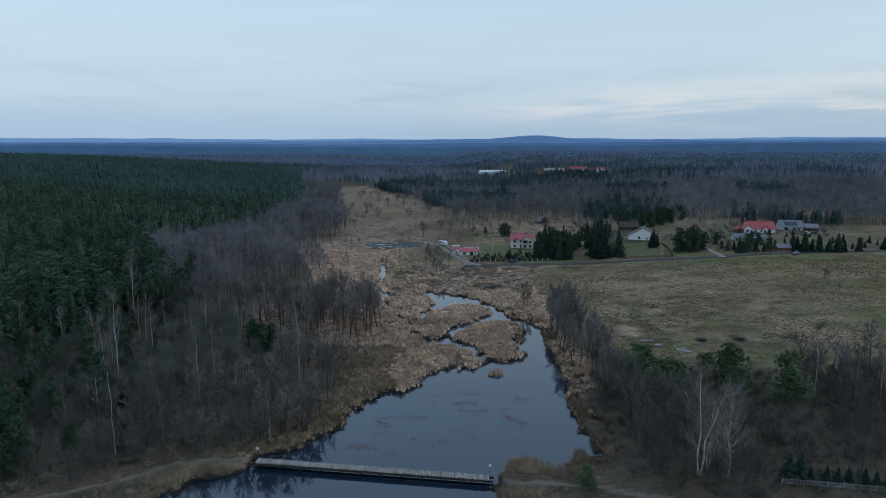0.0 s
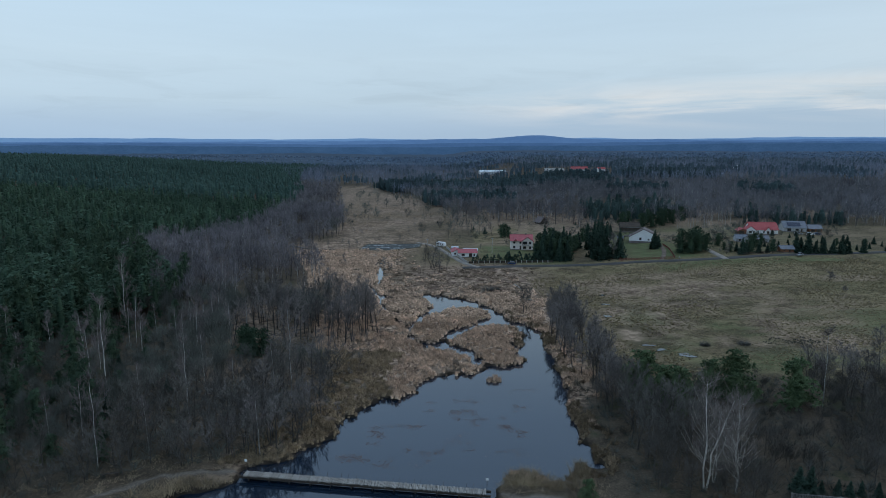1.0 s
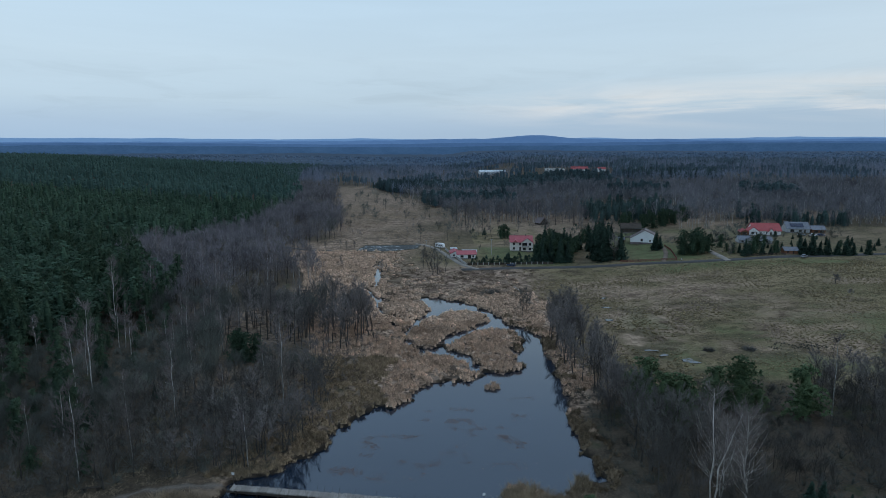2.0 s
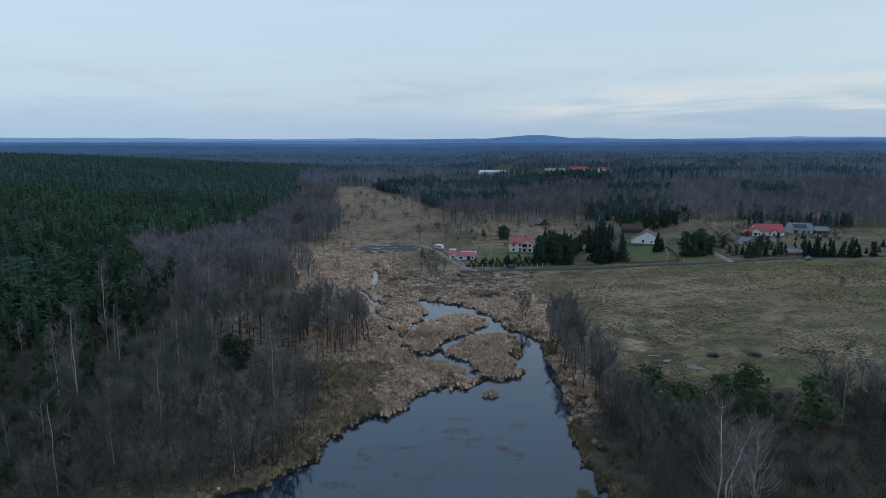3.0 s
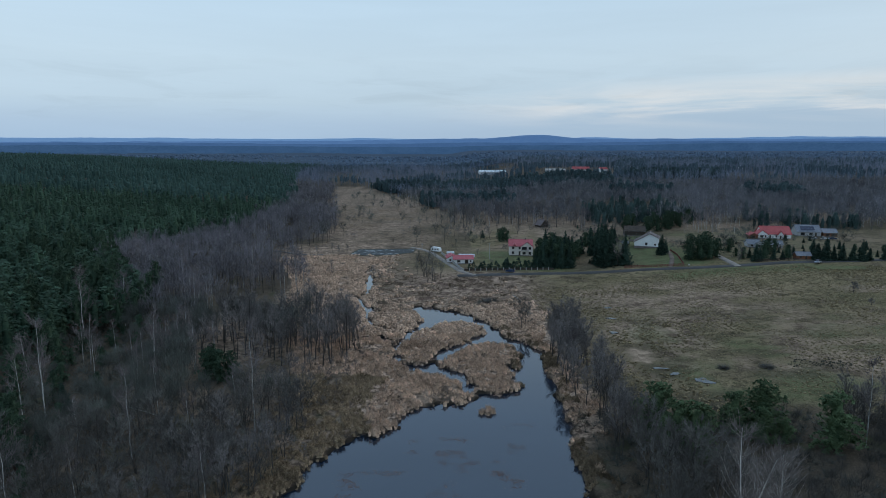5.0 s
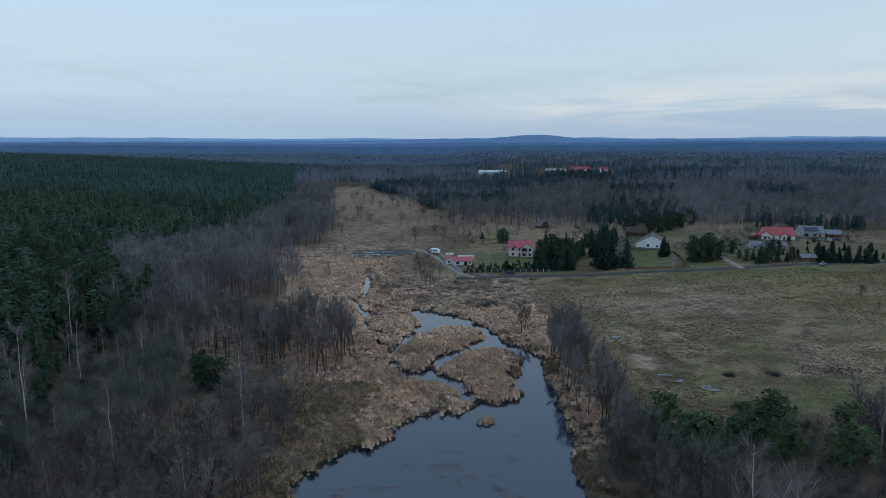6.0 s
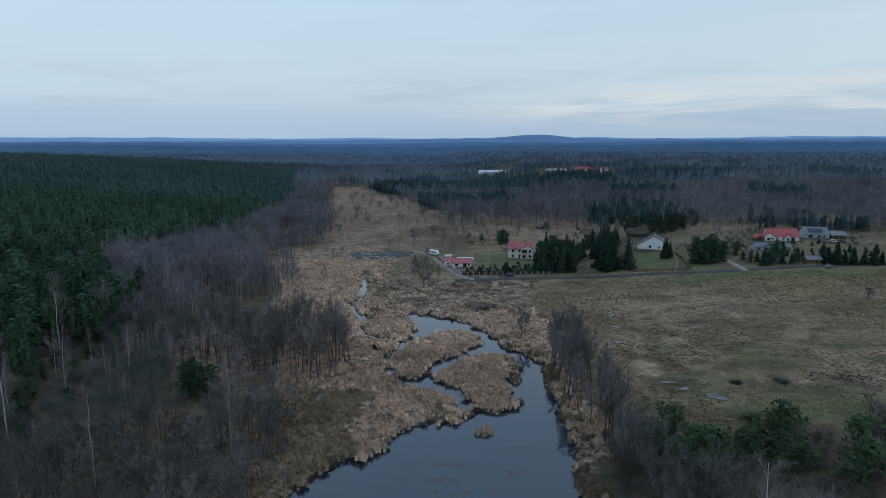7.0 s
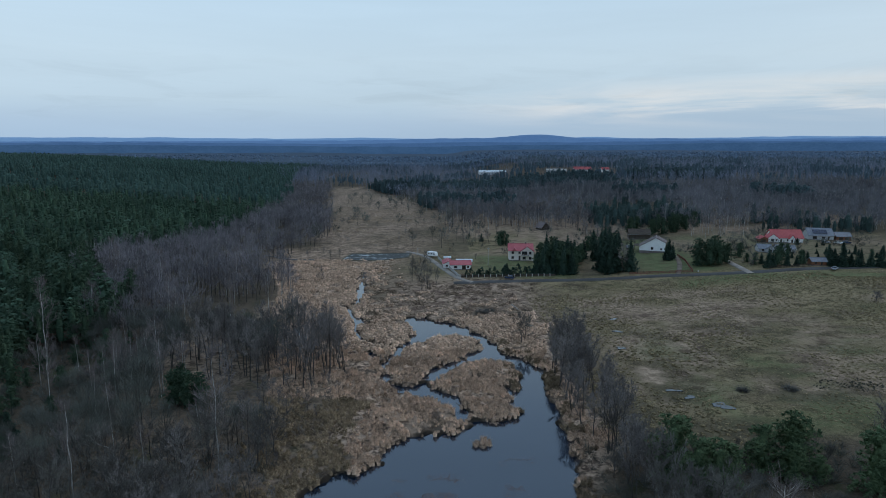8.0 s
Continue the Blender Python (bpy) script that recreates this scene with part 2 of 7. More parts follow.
M_BLUEPAINT = material("blue_car_paint", (0.02, 0.04, 0.09), (0.03, 0.055, 0.12), 0.5, 0.25, spec=0.6)
M_GREYPAINT = material("silver_car_paint", (0.30, 0.33, 0.37), (0.38, 0.41, 0.45), 0.5, 0.3, metal=0.4)
M_TYRE = material("tyre_rubber", (0.015, 0.015, 0.015), (0.03, 0.03, 0.03), 3, 0.9)
M_FENCE = material("red_brown_fence", (0.13, 0.045, 0.035), (0.23, 0.085, 0.06), 0.9, 0.85, 0.2)
M_POLY = material("greenhouse_film", (0.55, 0.60, 0.62), (0.72, 0.76, 0.78), 0.6, 0.35)


def attribute(n, name):
    a = n.new("ShaderNodeAttribute")
    a.attribute_name = name
    return a


def ground_material():
    """Forest litter, reed mat, meadow, mown lawn and tracks, laid out by the zone layers of the ground."""
    m = bpy.data.materials.new("ground")
    m.use_nodes = True
    n, l = m.node_tree.nodes, m.node_tree.links
    b = n["Principled BSDF"]
    b.inputs["Roughness"].default_value, b.inputs["Specular IOR Level"].default_value = 0.95, 0.06
    tc = n.new("ShaderNodeTexCoord")

    def noise_of(scale, detail=4, rough=0.55, stretch=None):
        t = n.new("ShaderNodeTexNoise")
        t.inputs["Scale"].default_value, t.inputs["Detail"].default_value, t.inputs["Roughness"].default_value = scale, detail, rough
        src = tc.outputs["Object"]
        if stretch:
            mp = n.new("ShaderNodeMapping")
            mp.inputs["Scale"].default_value = stretch
            l.new(src, mp.inputs[0])
            src = mp.outputs[0]
        l.new(src, t.inputs["Vector"])
        return t.outputs["Fac"]

    def remap(v, lo, hi):
        r = n.new("ShaderNodeMapRange")
        r.inputs["From Min"].default_value, r.inputs["From Max"].default_value = lo, hi
        l.new(v, r.inputs["Value"])
        return r.outputs["Result"]

    def mixed(fac, a, c):
        x = n.new("ShaderNodeMix")
        x.data_type = "RGBA"
        l.new(fac, x.inputs["Factor"])
        for key, v in (("A", a), ("B", c)):
            if isinstance(v, tuple):
                x.inputs[key].default_value = (*v, 1)
            else:
                l.new(v, x.inputs[key])
        return x.outputs["Result"]

    fine, mid, large = noise_of(2.6, 5, 0.7), noise_of(0.22, 5, 0.6), noise_of(0.05, 6, 0.65)
    streak = noise_of(0.06, 4, 0.6, (0.6, 1.3, 1))
    clod, patch = noise_of(0.62, 5, 0.7, (0.9, 1.1, 1)), noise_of(0.085, 6, 0.7, (0.85, 1.1, 1))
    litter = mixed(remap(mid, 0.35, 0.65), (0.044, 0.035, 0.025), (0.098, 0.075, 0.053))
    litter = mixed(remap(fine, 0.46, 0.70), litter, (0.155, 0.120, 0.083))
    litter = mixed(remap(patch, 0.56, 0.66), litter, (0.055, 0.058, 0.030))
    reed = mixed(remap(mid, 0.35, 0.65), (0.29, 0.198, 0.136), (0.60, 0.425, 0.300))
    reed = mixed(remap(clod, 0.42, 0.54), (0.085, 0.057, 0.042), reed)
    reed = mixed(remap(large, 0.50, 0.66), reed, (0.115, 0.085, 0.062))
    blotch = noise_of(0.16, 6, 0.72, (0.95, 1.05, 1))
    meadow = mixed(remap(large, 0.40, 0.60), (0.166, 0.128, 0.071), (0.258, 0.198, 0.114))
    meadow = mixed(remap(streak, 0.46, 0.64), meadow, (0.130, 0.110, 0.056))
    meadow = mixed(remap(patch, 0.52, 0.60), meadow, (0.112, 0.084, 0.054))
    meadow = mixed(remap(blotch, 0.55, 0.62), meadow, (0.064, 0.060, 0.030))
    meadow = mixed(remap(blotch, 0.42, 0.34), meadow, (0.25, 0.20, 0.118))
    meadow = mixed(remap(clod, 0.50, 0.62), meadow, (0.062, 0.050, 0.028))
    meadow = mixed(remap(fine, 0.52, 0.68), meadow, (0.29, 0.235, 0.135))
    lawn = mixed(remap(mid, 0.35, 0.65), (0.070, 0.100, 0.040), (0.122, 0.150, 0.066))
    lawn = mixed(remap(blotch, 0.50, 0.62), lawn, (0.092, 0.082, 0.042))
    lawn = mixed(remap(fine, 0.52, 0.68), lawn, (0.175, 0.160, 0.085))
    track = mixed(remap(fine, 0.35, 0.65), (0.118, 0.100, 0.083), (0.215, 0.186, 0.156))
    col = mixed(attribute(n, "reed").outputs["Fac"], litter, reed)
    col = mixed(attribute(n, "meadow").outputs["Fac"], col, meadow)
    marsh = mixed(remap(clod, 0.38, 0.60), (0.110, 0.076, 0.056), (0.430, 0.308, 0.216))
    marsh = mixed(remap(blotch, 0.50, 0.60), marsh, (0.135, 0.088, 0.066))
    marsh = mixed(remap(fine, 0.56, 0.70), marsh, (0.40, 0.30, 0.22))
    col = mixed(attribute(n, "marsh").outputs["Fac"], col, marsh)
    col = mixed(attribute(n, "lawn").outputs["Fac"], col, lawn)
    col = mixed(attribute(n, "track").outputs["Fac"], col, track)
    col = mixed(attribute(n, "sand").outputs["Fac"], col, mixed(remap(clod, 0.40, 0.60), (0.22, 0.160, 0.110), (0.42, 0.310, 0.215)))
    mud = attribute(n, "mud").outputs["Fac"]
    col = mixed(mud, col, (0.026, 0.021, 0.016))
    l.new(col, b.inputs["Base Color"])
    bp = n.new("ShaderNodeBump")
    bp.inputs["Strength"].default_value, bp.inputs["Distance"].default_value = 0.7, 0.12
    l.new(fine, bp.inputs["Height"])
    l.new(bp.outputs[0], b.inputs["Normal"])
    return m


def water_material(name, deep, ripple=0.03, rough=0.03, ior=1.4):
    m = bpy.data.materials.new(name)
    m.use_nodes = True
    n, l = m.node_tree.nodes, m.node_tree.links
    b = n["Principled BSDF"]
    b.inputs["Base Color"].default_value = (*deep, 1)
    b.inputs["Roughness"].default_value, b.inputs["IOR"].default_value = rough, ior
    tc = n.new("ShaderNodeTexCoord")
    t = n.new("ShaderNodeTexNoise")
    t.inputs["Scale"].default_value, t.inputs["Detail"].default_value = 1.6, 3
    l.new(tc.outputs["Object"], t.inputs["Vector"])
    bp = n.new("ShaderNodeBump")
    bp.inputs["Strength"].default_value, bp.inputs["Distance"].default_value = ripple, 0.1
    l.new(t.outputs["Fac"], bp.inputs["Height"])
    l.new(bp.outputs[0], b.inputs["Normal"])
    return m


M_GROUND = ground_material()
M_WATER = water_material("pond_water", (0.006, 0.015, 0.029), ior=1.82)
M_ASPHALT = material("old_asphalt", (0.055, 0.053, 0.052), (0.10, 0.098, 0.095), 0.15, 0.9, 0.3, fine=25, spec=0.06)
M_DIRT = material("dirt_track", (0.11, 0.085, 0.065), (0.24, 0.19, 0.15), 0.3, 0.95, 0.4, fine=14, spec=0.06)
M_GRAVEL = material("gravel_track", (0.19, 0.165, 0.14), (0.36, 0.32, 0.28), 0.25, 0.95, 0.4, fine=20, spec=0.06)


# ---------------------------------------------------------------- mesh helpers
def tri_mesh(name, verts, tris, mats, slots=None, tint=None, smooth=False):
    """A mesh from arrays of vertices and triangles, with material slots and a tint layer."""
    me = bpy.data.meshes.new(name)
    verts, tris = np.asarray(verts, np.float32), np.asarray(tris, np.int32)
    me.vertices.add(len(verts))
    me.vertices.foreach_set("co", verts.ravel())
    me.loops.add(tris.size)
    me.loops.foreach_set("vertex_index", tris.ravel())
    me.polygons.add(len(tris))
    me.polygons.foreach_set("loop_start", np.arange(0, tris.size, 3, dtype=np.int32))
    for m in mats:
        me.materials.append(m)
    if slots is not None:
        me.polygons.foreach_set("material_index", np.asarray(slots, np.int32))
    if smooth:
        me.polygons.foreach_set("use_smooth", np.ones(len(tris), bool))
    if tint is not None:
        me.attributes.new("tint", "FLOAT", "POINT").data.foreach_set("value", np.asarray(tint, np.float32))
    me.update(calc_edges=True)
    return me


def part(name, data, material_=None, parent=None, label="", at=None):
    """Links a bmesh or a mesh as one object under a thing or part."""
    if isinstance(data, bmesh.types.BMesh):
        me = bpy.data.meshes.new(name)
        data.normal_update()
        data.to_mesh(me)
        data.free()
    else:
        me = data
    if material_ and not len(me.materials):
        me.materials.append(material_)
    ob = new(name, me)
    if parent:
        ob.parent = parent
    if at is not None:
        ob.matrix_basis = at
    if label:
        ob["label"] = label
    return ob


def box(bm, x0, y0, z0, x1, y1, z1, m=None, bevel=0.0):
    geo = bmesh.ops.create_cube(bm, size=1.0, matrix=Matrix.Translation(((x0 + x1) / 2, (y0 + y1) / 2, (z0 + z1) / 2)) @ Matrix.Diagonal((x1 - x0, y1 - y0, z1 - z0, 1)))
    vs = geo["verts"]
    if bevel:
        es = list({e for v in vs for e in v.link_edges})
        r = bmesh.ops.bevel(bm, geom=es, offset=bevel, segments=1, affect="EDGES")
        vs = list({v for f in r["faces"] for v in f.verts} | {v for v in vs if v.is_valid})
    if m:
        bmesh.ops.transform(bm, matrix=m, verts=vs)
    return vs


def prism(bm, poly, z0, z1, m=None):
    """An upright prism over a plan polygon (counter-clockwise)."""
    lo = [bm.verts.new((x, y, z0)) for x, y in poly]
    hi = [bm.verts.new((x, y, z1)) for x, y in poly]
    n = len(poly)
    bm.faces.new(hi)
    bm.faces.new(lo[::-1])
    for i in range(n):
        bm.faces.new((lo[i], lo[(i + 1) % n], hi[(i + 1) % n], hi[i]))
    if m:
        bmesh.ops.transform(bm, matrix=m, verts=lo + hi)


def empty(name, m, label, category, group="", kind=""):
    ob = new(name)
    ob.empty_display_size = 0.5
    ob.matrix_basis = m
    return tagged(ob, label, category, group, kind)


LATTICE = np.random.default_rng(5).random((256, 256))


def value_noise(x, y, size, shift=0):
    """Smooth noise from 0 to 1, whose bumps are about size metres across."""
    u, v = np.asarray(x, float) / size + 17.3 * shift + 500, np.asarray(y, float) / size + 9.1 * shift + 500
    i, j = np.floor(u).astype(int), np.floor(v).astype(int)
    a, c = u - i, v - j
    a, c = a * a * (3 - 2 * a), c * c * (3 - 2 * c)
    g = lambda p, q: LATTICE[p % 256, q % 256]
    return (g(i, j) * (1 - a) + g(i + 1, j) * a) * (1 - c) + (g(i, j + 1) * (1 - a) + g(i + 1, j + 1) * a) * c


def step(v, lo, hi):
    t = np.clip((np.asarray(v, float) - lo) / (hi - lo), 0, 1)
    return t * t * (3 - 2 * t)


def rounded(points, n=4):
    """A closed smooth line through the corners."""
    p = np.array(points, float)
    a, b, c, d = np.roll(p, 1, 0), p, np.roll(p, -1, 0), np.roll(p, -2, 0)
    out = []
    for k in range(n):
        t = k / n
        out.append(0.5 * (2 * b + (c - a) * t + (2 * a - 5 * b + 4 * c - d) * t * t + (3 * b - a - 3 * c + d) * t ** 3))
    return np.stack(out, 1).reshape(-1, 2)


def inside_depth(x, y, poly):
    """Distance to the outline: positive inside, negative outside."""
    best, odd = np.full(x.shape, 1e9), np.zeros(x.shape, bool)
    for (ax, ay), (bx, by) in zip(poly, np.roll(poly, -1, 0)):
        dx, dy = bx - ax, by - ay
        t = np.clip(((x - ax) * dx + (y - ay) * dy) / (dx * dx + dy * dy + 1e-9), 0, 1)
        best = np.minimum(best, (x - ax - t * dx) ** 2 + (y - ay - t * dy) ** 2)
        if dy:
            odd ^= ((ay > y) != (by > y)) & (x < dx * (y - ay) / dy + ax)
    return np.where(odd, 1, -1) * np.sqrt(best)


def line_distance(x, y, line):
    best = np.full(np.shape(x), 1e9)
    for (ax, ay), (bx, by) in zip(line[:-1], line[1:]):
        dx, dy = bx - ax, by - ay
        t = np.clip(((x - ax) * dx + (y - ay) * dy) / (dx * dx + dy * dy), 0, 1)
        best = np.minimum(best, (x - ax - t * dx) ** 2 + (y - ay - t * dy) ** 2)
    return np.sqrt(best)


# ---------------------------------------------------------------- the plan
LAKE = rounded([(-47, 92), (-37, 100), (-34, 107), (-30, 109), (-27, 113), (-22, 117), (-21, 124), (-17, 130), (-13, 138), (-9, 138), (-6, 143), (-3, 150), (2, 153),
                (8, 154), (9, 160), (7, 167), (3, 172), (-3, 174), (-8, 180), (-10, 187), (-12, 195), (-9, 204), (-5, 213), (-3, 221), (-5, 230), (-7, 238), (-2, 240),
                (3, 237), (9, 233), (16, 223), (21, 212), (24, 203), (31, 194), (31, 174), (31, 157), (31, 146), (29, 130), (29, 119), (28, 108), (22, 105), (14, 107),
                (10, 102), (9, 93), (12, 60), (-55, 60)])
ISLANDS = [rounded([(-8, 183), (-2, 180), (1, 186), (5, 194), (11, 199), (17, 209), (14, 217), (7, 220), (0, 215), (-5, 206), (-8, 195)]),
           rounded([(3, 181), (6, 175), (10, 171), (11, 163), (14, 160), (22, 161), (21, 168), (20, 174), (23, 181), (26, 189), (22, 195), (16, 197), (8, 191)]),
           rounded([(11.6, 149.5), (13, 148.8), (14.4, 149.6), (14.2, 150.8), (12.4, 151)])] + [rounded([(a - r, b), (a, b - r), (a + r, b), (a, b + r)]) for a, b, r in ((10.8, 158.2, 1.1), (17.5, 157.6, 1.5), (20.6, 171.5, 1.2), (23.0, 177.5, 1.0), (21.6, 164.8, 1.1))]
STREAM = [(-33, 318), (-30, 306), (-34, 302), (-30, 297), (-29.8, 293), (-28.4, 288), (-29.0, 283), (-27.4, 277), (-27.6, 271), (-26.5, 259), (-29.4, 254), (-26.3, 243), (-23, 234), (-22.6, 226), (-18.9, 215), (-15, 211.5), (-9.8, 209), (-6, 212)]
INLET = [(-24, 239), (-20.6, 234), (-18.3, 231)]
BACKWATER = [(-43, 229), (-36, 214), (-31, 206)]
SIDE_POOL = [(-13, 199), (-15, 203)]
FISHPOND = np.array([(-47, 343), (-44, 362), (-12, 364), (-13, 351), (-27, 342)], float)
PATH_LEFT = [(-34, 105), (-42, 105), (-50, 103), (-57, 97), (-70, 91), (-95, 84)]
PATH_RIGHT = [(8, 98), (17, 97), (26, 96), (38, 92), (52, 86)]
LANE = [(18, 291.5), (12.7, 297.6), (6.4, 319), (-0.5, 344), (-5.5, 358), (-10.5, 367), (-15, 369)]
ROAD = [(10, 291), (32, 294), (64, 297), (98, 296), (119, 292), (140, 290), (172, 294), (225, 301), (320, 312), (460, 330)]
DRIVE = [(134.5, 288), (135.9, 300), (137, 317), (139, 338), (150, 352)]
TRACK = [(107, 296), (112, 307), (116.5, 318), (120, 334)]


def left_edge(y):
    return np.interp(y, [60, 105, 116, 134, 157, 176, 200, 240, 278, 343, 375, 400, 430, 522, 648, 795, 913, 1300], [-60, -37, -30, -27, -28, -30, -38, -48, -55, -79, -73, -68, -69, -84, -106, -131, -160, -260])


def pine_edge(y):
    return np.interp(y, [60, 140, 163, 181, 202, 224, 238, 252, 280, 320, 345, 368, 400, 522, 700, 900, 1300], [-146, -127, -111, -103, -96, -90, -98, -112, -136, -158, -160, -132, -125, -130, -156, -208, -290])


def right_edge(y):
    return np.interp(y, [60, 440, 560, 640, 800, 880, 930, 1000, 1300], [60, 20, -5, -20, -75, -105, -150, -260, -330])


def far_edge(x):
    return np.interp(x, [-150, -40, 0, 50, 100, 180, 215, 260, 330, 500, 900], [700, 528, 496, 472, 448, 420, 400, 398, 395, 390, 380])


def water_depth(x, y):
    """Positive in the water."""
    x, y = np.asarray(x, float), np.asarray(y, float)
    d = inside_depth(x, y, LAKE)
    for isle in ISLANDS:
        d = np.minimum(d, -inside_depth(x, y, isle))
    d = d + 3.0 * (value_noise(x, y, 4.3) - 0.5) + 2.0 * (value_noise(x, y, 1.9, 2) - 0.5)
    rill = 0.9 + 0.55 * step(y, 262, 272) * (1 - step(y, 293, 298)) - 0.35 * step(y, 296, 300) - line_distance(x, y, STREAM)
    rill = np.maximum(rill, 0.9 - line_distance(x, y, INLET))
    rill = np.maximum(rill, 0.8 - line_distance(x, y, BACKWATER))
    rill = np.maximum(rill, 1.1 - line_distance(x, y, SIDE_POOL))
    return np.maximum(d, rill + 1.1 * (value_noise(x, y, 2.3, 5) - 0.5))


def land(x, y):
    """Height of the land, before the water is cut in."""
    x, y = np.asarray(x, float), np.asarray(y, float)
    z = 0.9 + 6.0 * step(x, 55, 165) * step(y, 150, 300)
    u = left_edge(y) - x
    z = z + 33 * step(u, 30, 620) * step(y, 40, 600) * (1 - 0.75 * step(y, 1200, 1900))
    z = z + 13 * step(y, 430, 1050) * step(x + 60, 60, 260)
    z = z + 6 * step(y, 1200, 4000) + 0.5 * (value_noise(x, y, 23) - 0.5) * step(y, 60, 500) + 6 * (value_noise(x, y, 420, 3) - 0.5) * step(np.hypot(x, y), 600, 1500)
    return z


def ground_z(x, y, depth=None):
    z = land(x, y)
    near = (np.abs(np.asarray(x)) < 75) & (np.asarray(y) < 330) & (np.asarray(y) > 40)
    if np.any(near):
        d = water_depth(x, y) if depth is None else depth
        bank = 0.55 + 0.35 * step(-d, 1, 40) + 0.75 * (value_noise(x, y, 2.1, 4) - 0.5)
        low = np.where(near, 1 - step(-d, 25, 60), 0)
        z = z * (1 - low) + np.minimum(z, bank) * low
        z = np.where(near, z + (-0.9 - z) * step(d, -0.45, 0.55), z)
    return z


def spread_axis(lo, hi, gap, far_lo, far_hi, grow=1.085):
    mid = list(np.arange(lo, hi, gap))
    g, v, up = gap, hi, []
    while v < far_hi:
        up.append(v)
        g *= grow
        v += g
    g, v, down = gap, lo - gap, []
    while v > far_lo:
        down.append(v)
        g *= grow
        v -= g
    return np.array(down[::-1] + mid + up)


def grid_tris(nx, ny):
    i, j = np.meshgrid(np.arange(nx - 1), np.arange(ny - 1))
    a = (j * nx + i).ravel()
    return np.concatenate([np.stack([a, a + 1, a + nx + 1], 1), np.stack([a, a + nx + 1, a + nx], 1)])


def build_ground():
    xs, ys = spread_axis(-50, 42, 0.8, -4800, 4800), spread_axis(90, 245, 0.8, -900, 4800)
    x, y = [a.ravel() for a in np.meshgrid(xs, ys)]
    near = (np.abs(x) < 75) & (y < 330) & (y > 40)
    d = np.full(x.shape, -200.0)
    d[near] = water_depth(x[near], y[near])
    z = ground_z(x, y, d)
    me = tri_mesh("ground", np.stack([x, y, z], 1), grid_tris(len(xs), len(ys)), [M_GROUND], smooth=True)
    u = x - left_edge(y)
    wob = 10 * (value_noise(x, y, 14, 6) - 0.5)
    wide = 22 * (value_noise(x, y, 30, 7) - 0.5)
    valley = step(u + wob + 0.9 * wide * step(y, 140, 170) - 9 * step(y, 136, 150) * (1 - step(y, 212, 228)), -14, 6) * step(y, 98, 104) * (1 - step(x - right_edge(y) + wob, 0, 8) * step(y, 520, 560))
    shore = (1 - step(x + wob * 0.5 + wide * 0.3, np.interp(y, [112, 130, 150], [24, 29, 34]), np.interp(y, [112, 130, 150], [30, 36, 46]))) * step(y, 100, 104)
    reed = valley * shore * (1 - step(y + wide, 235, 300) * step(x + wide, -34, 10)) * (1 - 0.42 * step(y + wide, 330, 430))
    reed = np.maximum(reed, (0.22 + 0.42 * value_noise(x, y, 9, 8)) * step(u + wide, -50, -22) * step(y, 112, 126) * (1 - step(y, 225, 245)) * (1 - step(x, -20, -10)))
    reed = reed * (1 - 0.5 * step(-x + 0.5 * wide, 10, 20) * (1 - step(y + wob, 165, 178)))
    marsh = valley * step(y + wide, 225, 262) * (1 - step(y + wide, 285, 330)) * step(x + wide * 0.6, -22, -8) * (1 - step(x + wide, 30, 58))
    marsh = np.maximum(marsh, 0.5 * value_noise(x, y, 7, 94) * step(x + wide, 40, 50) * (1 - step(x + wide, 66, 92)) * step(y, 165, 180) * (1 - step(y, 250, 275)))
    brown = step(x + wide, 46, 60) * (1 - step(x + 2 * wide, 95, 160)) * step(y, 160, 175) * (1 - step(y + wide * 0.5, 264, 278))
    marsh = np.maximum(marsh, 0.8 * brown * step(value_noise(x, y, 9, 95) + 0.5 * value_noise(x, y, 3, 96), 0.42, 0.95))
    upper = valley * step(y + wide, 300, 420)
    glade = step(y + wob, 425, 450) * (1 - step(y + wide, 640, 720)) * step(x - right_edge(y), -6, 4) * (1 - step(x - right_edge(y) + wide, 90, 150))
    marsh = np.maximum(marsh, 0.8 * glade * (0.5 + 0.5 * value_noise(x, y, 15, 93)))
    meadow = step(x + wob, 40, 58) * step(y + 0.10 * x + wob, 150, 165) * (1 - step(y - far_edge(x) + wob, 0, 10))
    meadow = np.maximum(meadow, valley * step(y + wide, 215, 300) * (1 - step(y - far_edge(x) + wob, 0, 20)) * step(x + wide, -30, 10))
    meadow = meadow * (1 - 0.6 * step(y, 303, 310) * step(x + wob, 62, 72) * (0.35 + 0.65 * value_noise(x, y, 17, 98)))
    meadow = np.maximum(meadow * (1 - 0.7 * upper * (x < 20)), 0.12 * upper)
    lawn = np.maximum(step(x + wob, 14, 30) * (1 - step(x, 62, 68)) * step(y, 300, 303) * (1 - step(y, 352, 362)), step(x, 95, 100) * (1 - step(x, 126, 130)) * step(y, 298, 301) * (1 - step(y, 390, 400)))
    lawn = np.maximum(lawn, 0.6 * value_noise(x, y, 12, 99) * step(x, 138, 142) * (1 - step(x, 215, 225)) * step(y, 300, 304) * (1 - step(y, 385, 400)))
    lawn = np.maximum(lawn, 0.95 * step(value_noise(x, y, 11, 97), 0.25, 0.6) * step(x + wob, 70, 100) * (1 - step(np.abs(y - 279 - 0.03 * x + 0.6 * wob), 3, 11)))
    lawn = np.maximum(lawn, 0.75 * step(value_noise(x, y, 13, 103) + 0.5 * (value_noise(x, y, 3.1, 104) - 0.5), 0.30, 0.70) * step(x + wob, 56, 70) * step(y + wob, 146, 156) * (1 - step(y + wide, 196, 236)))
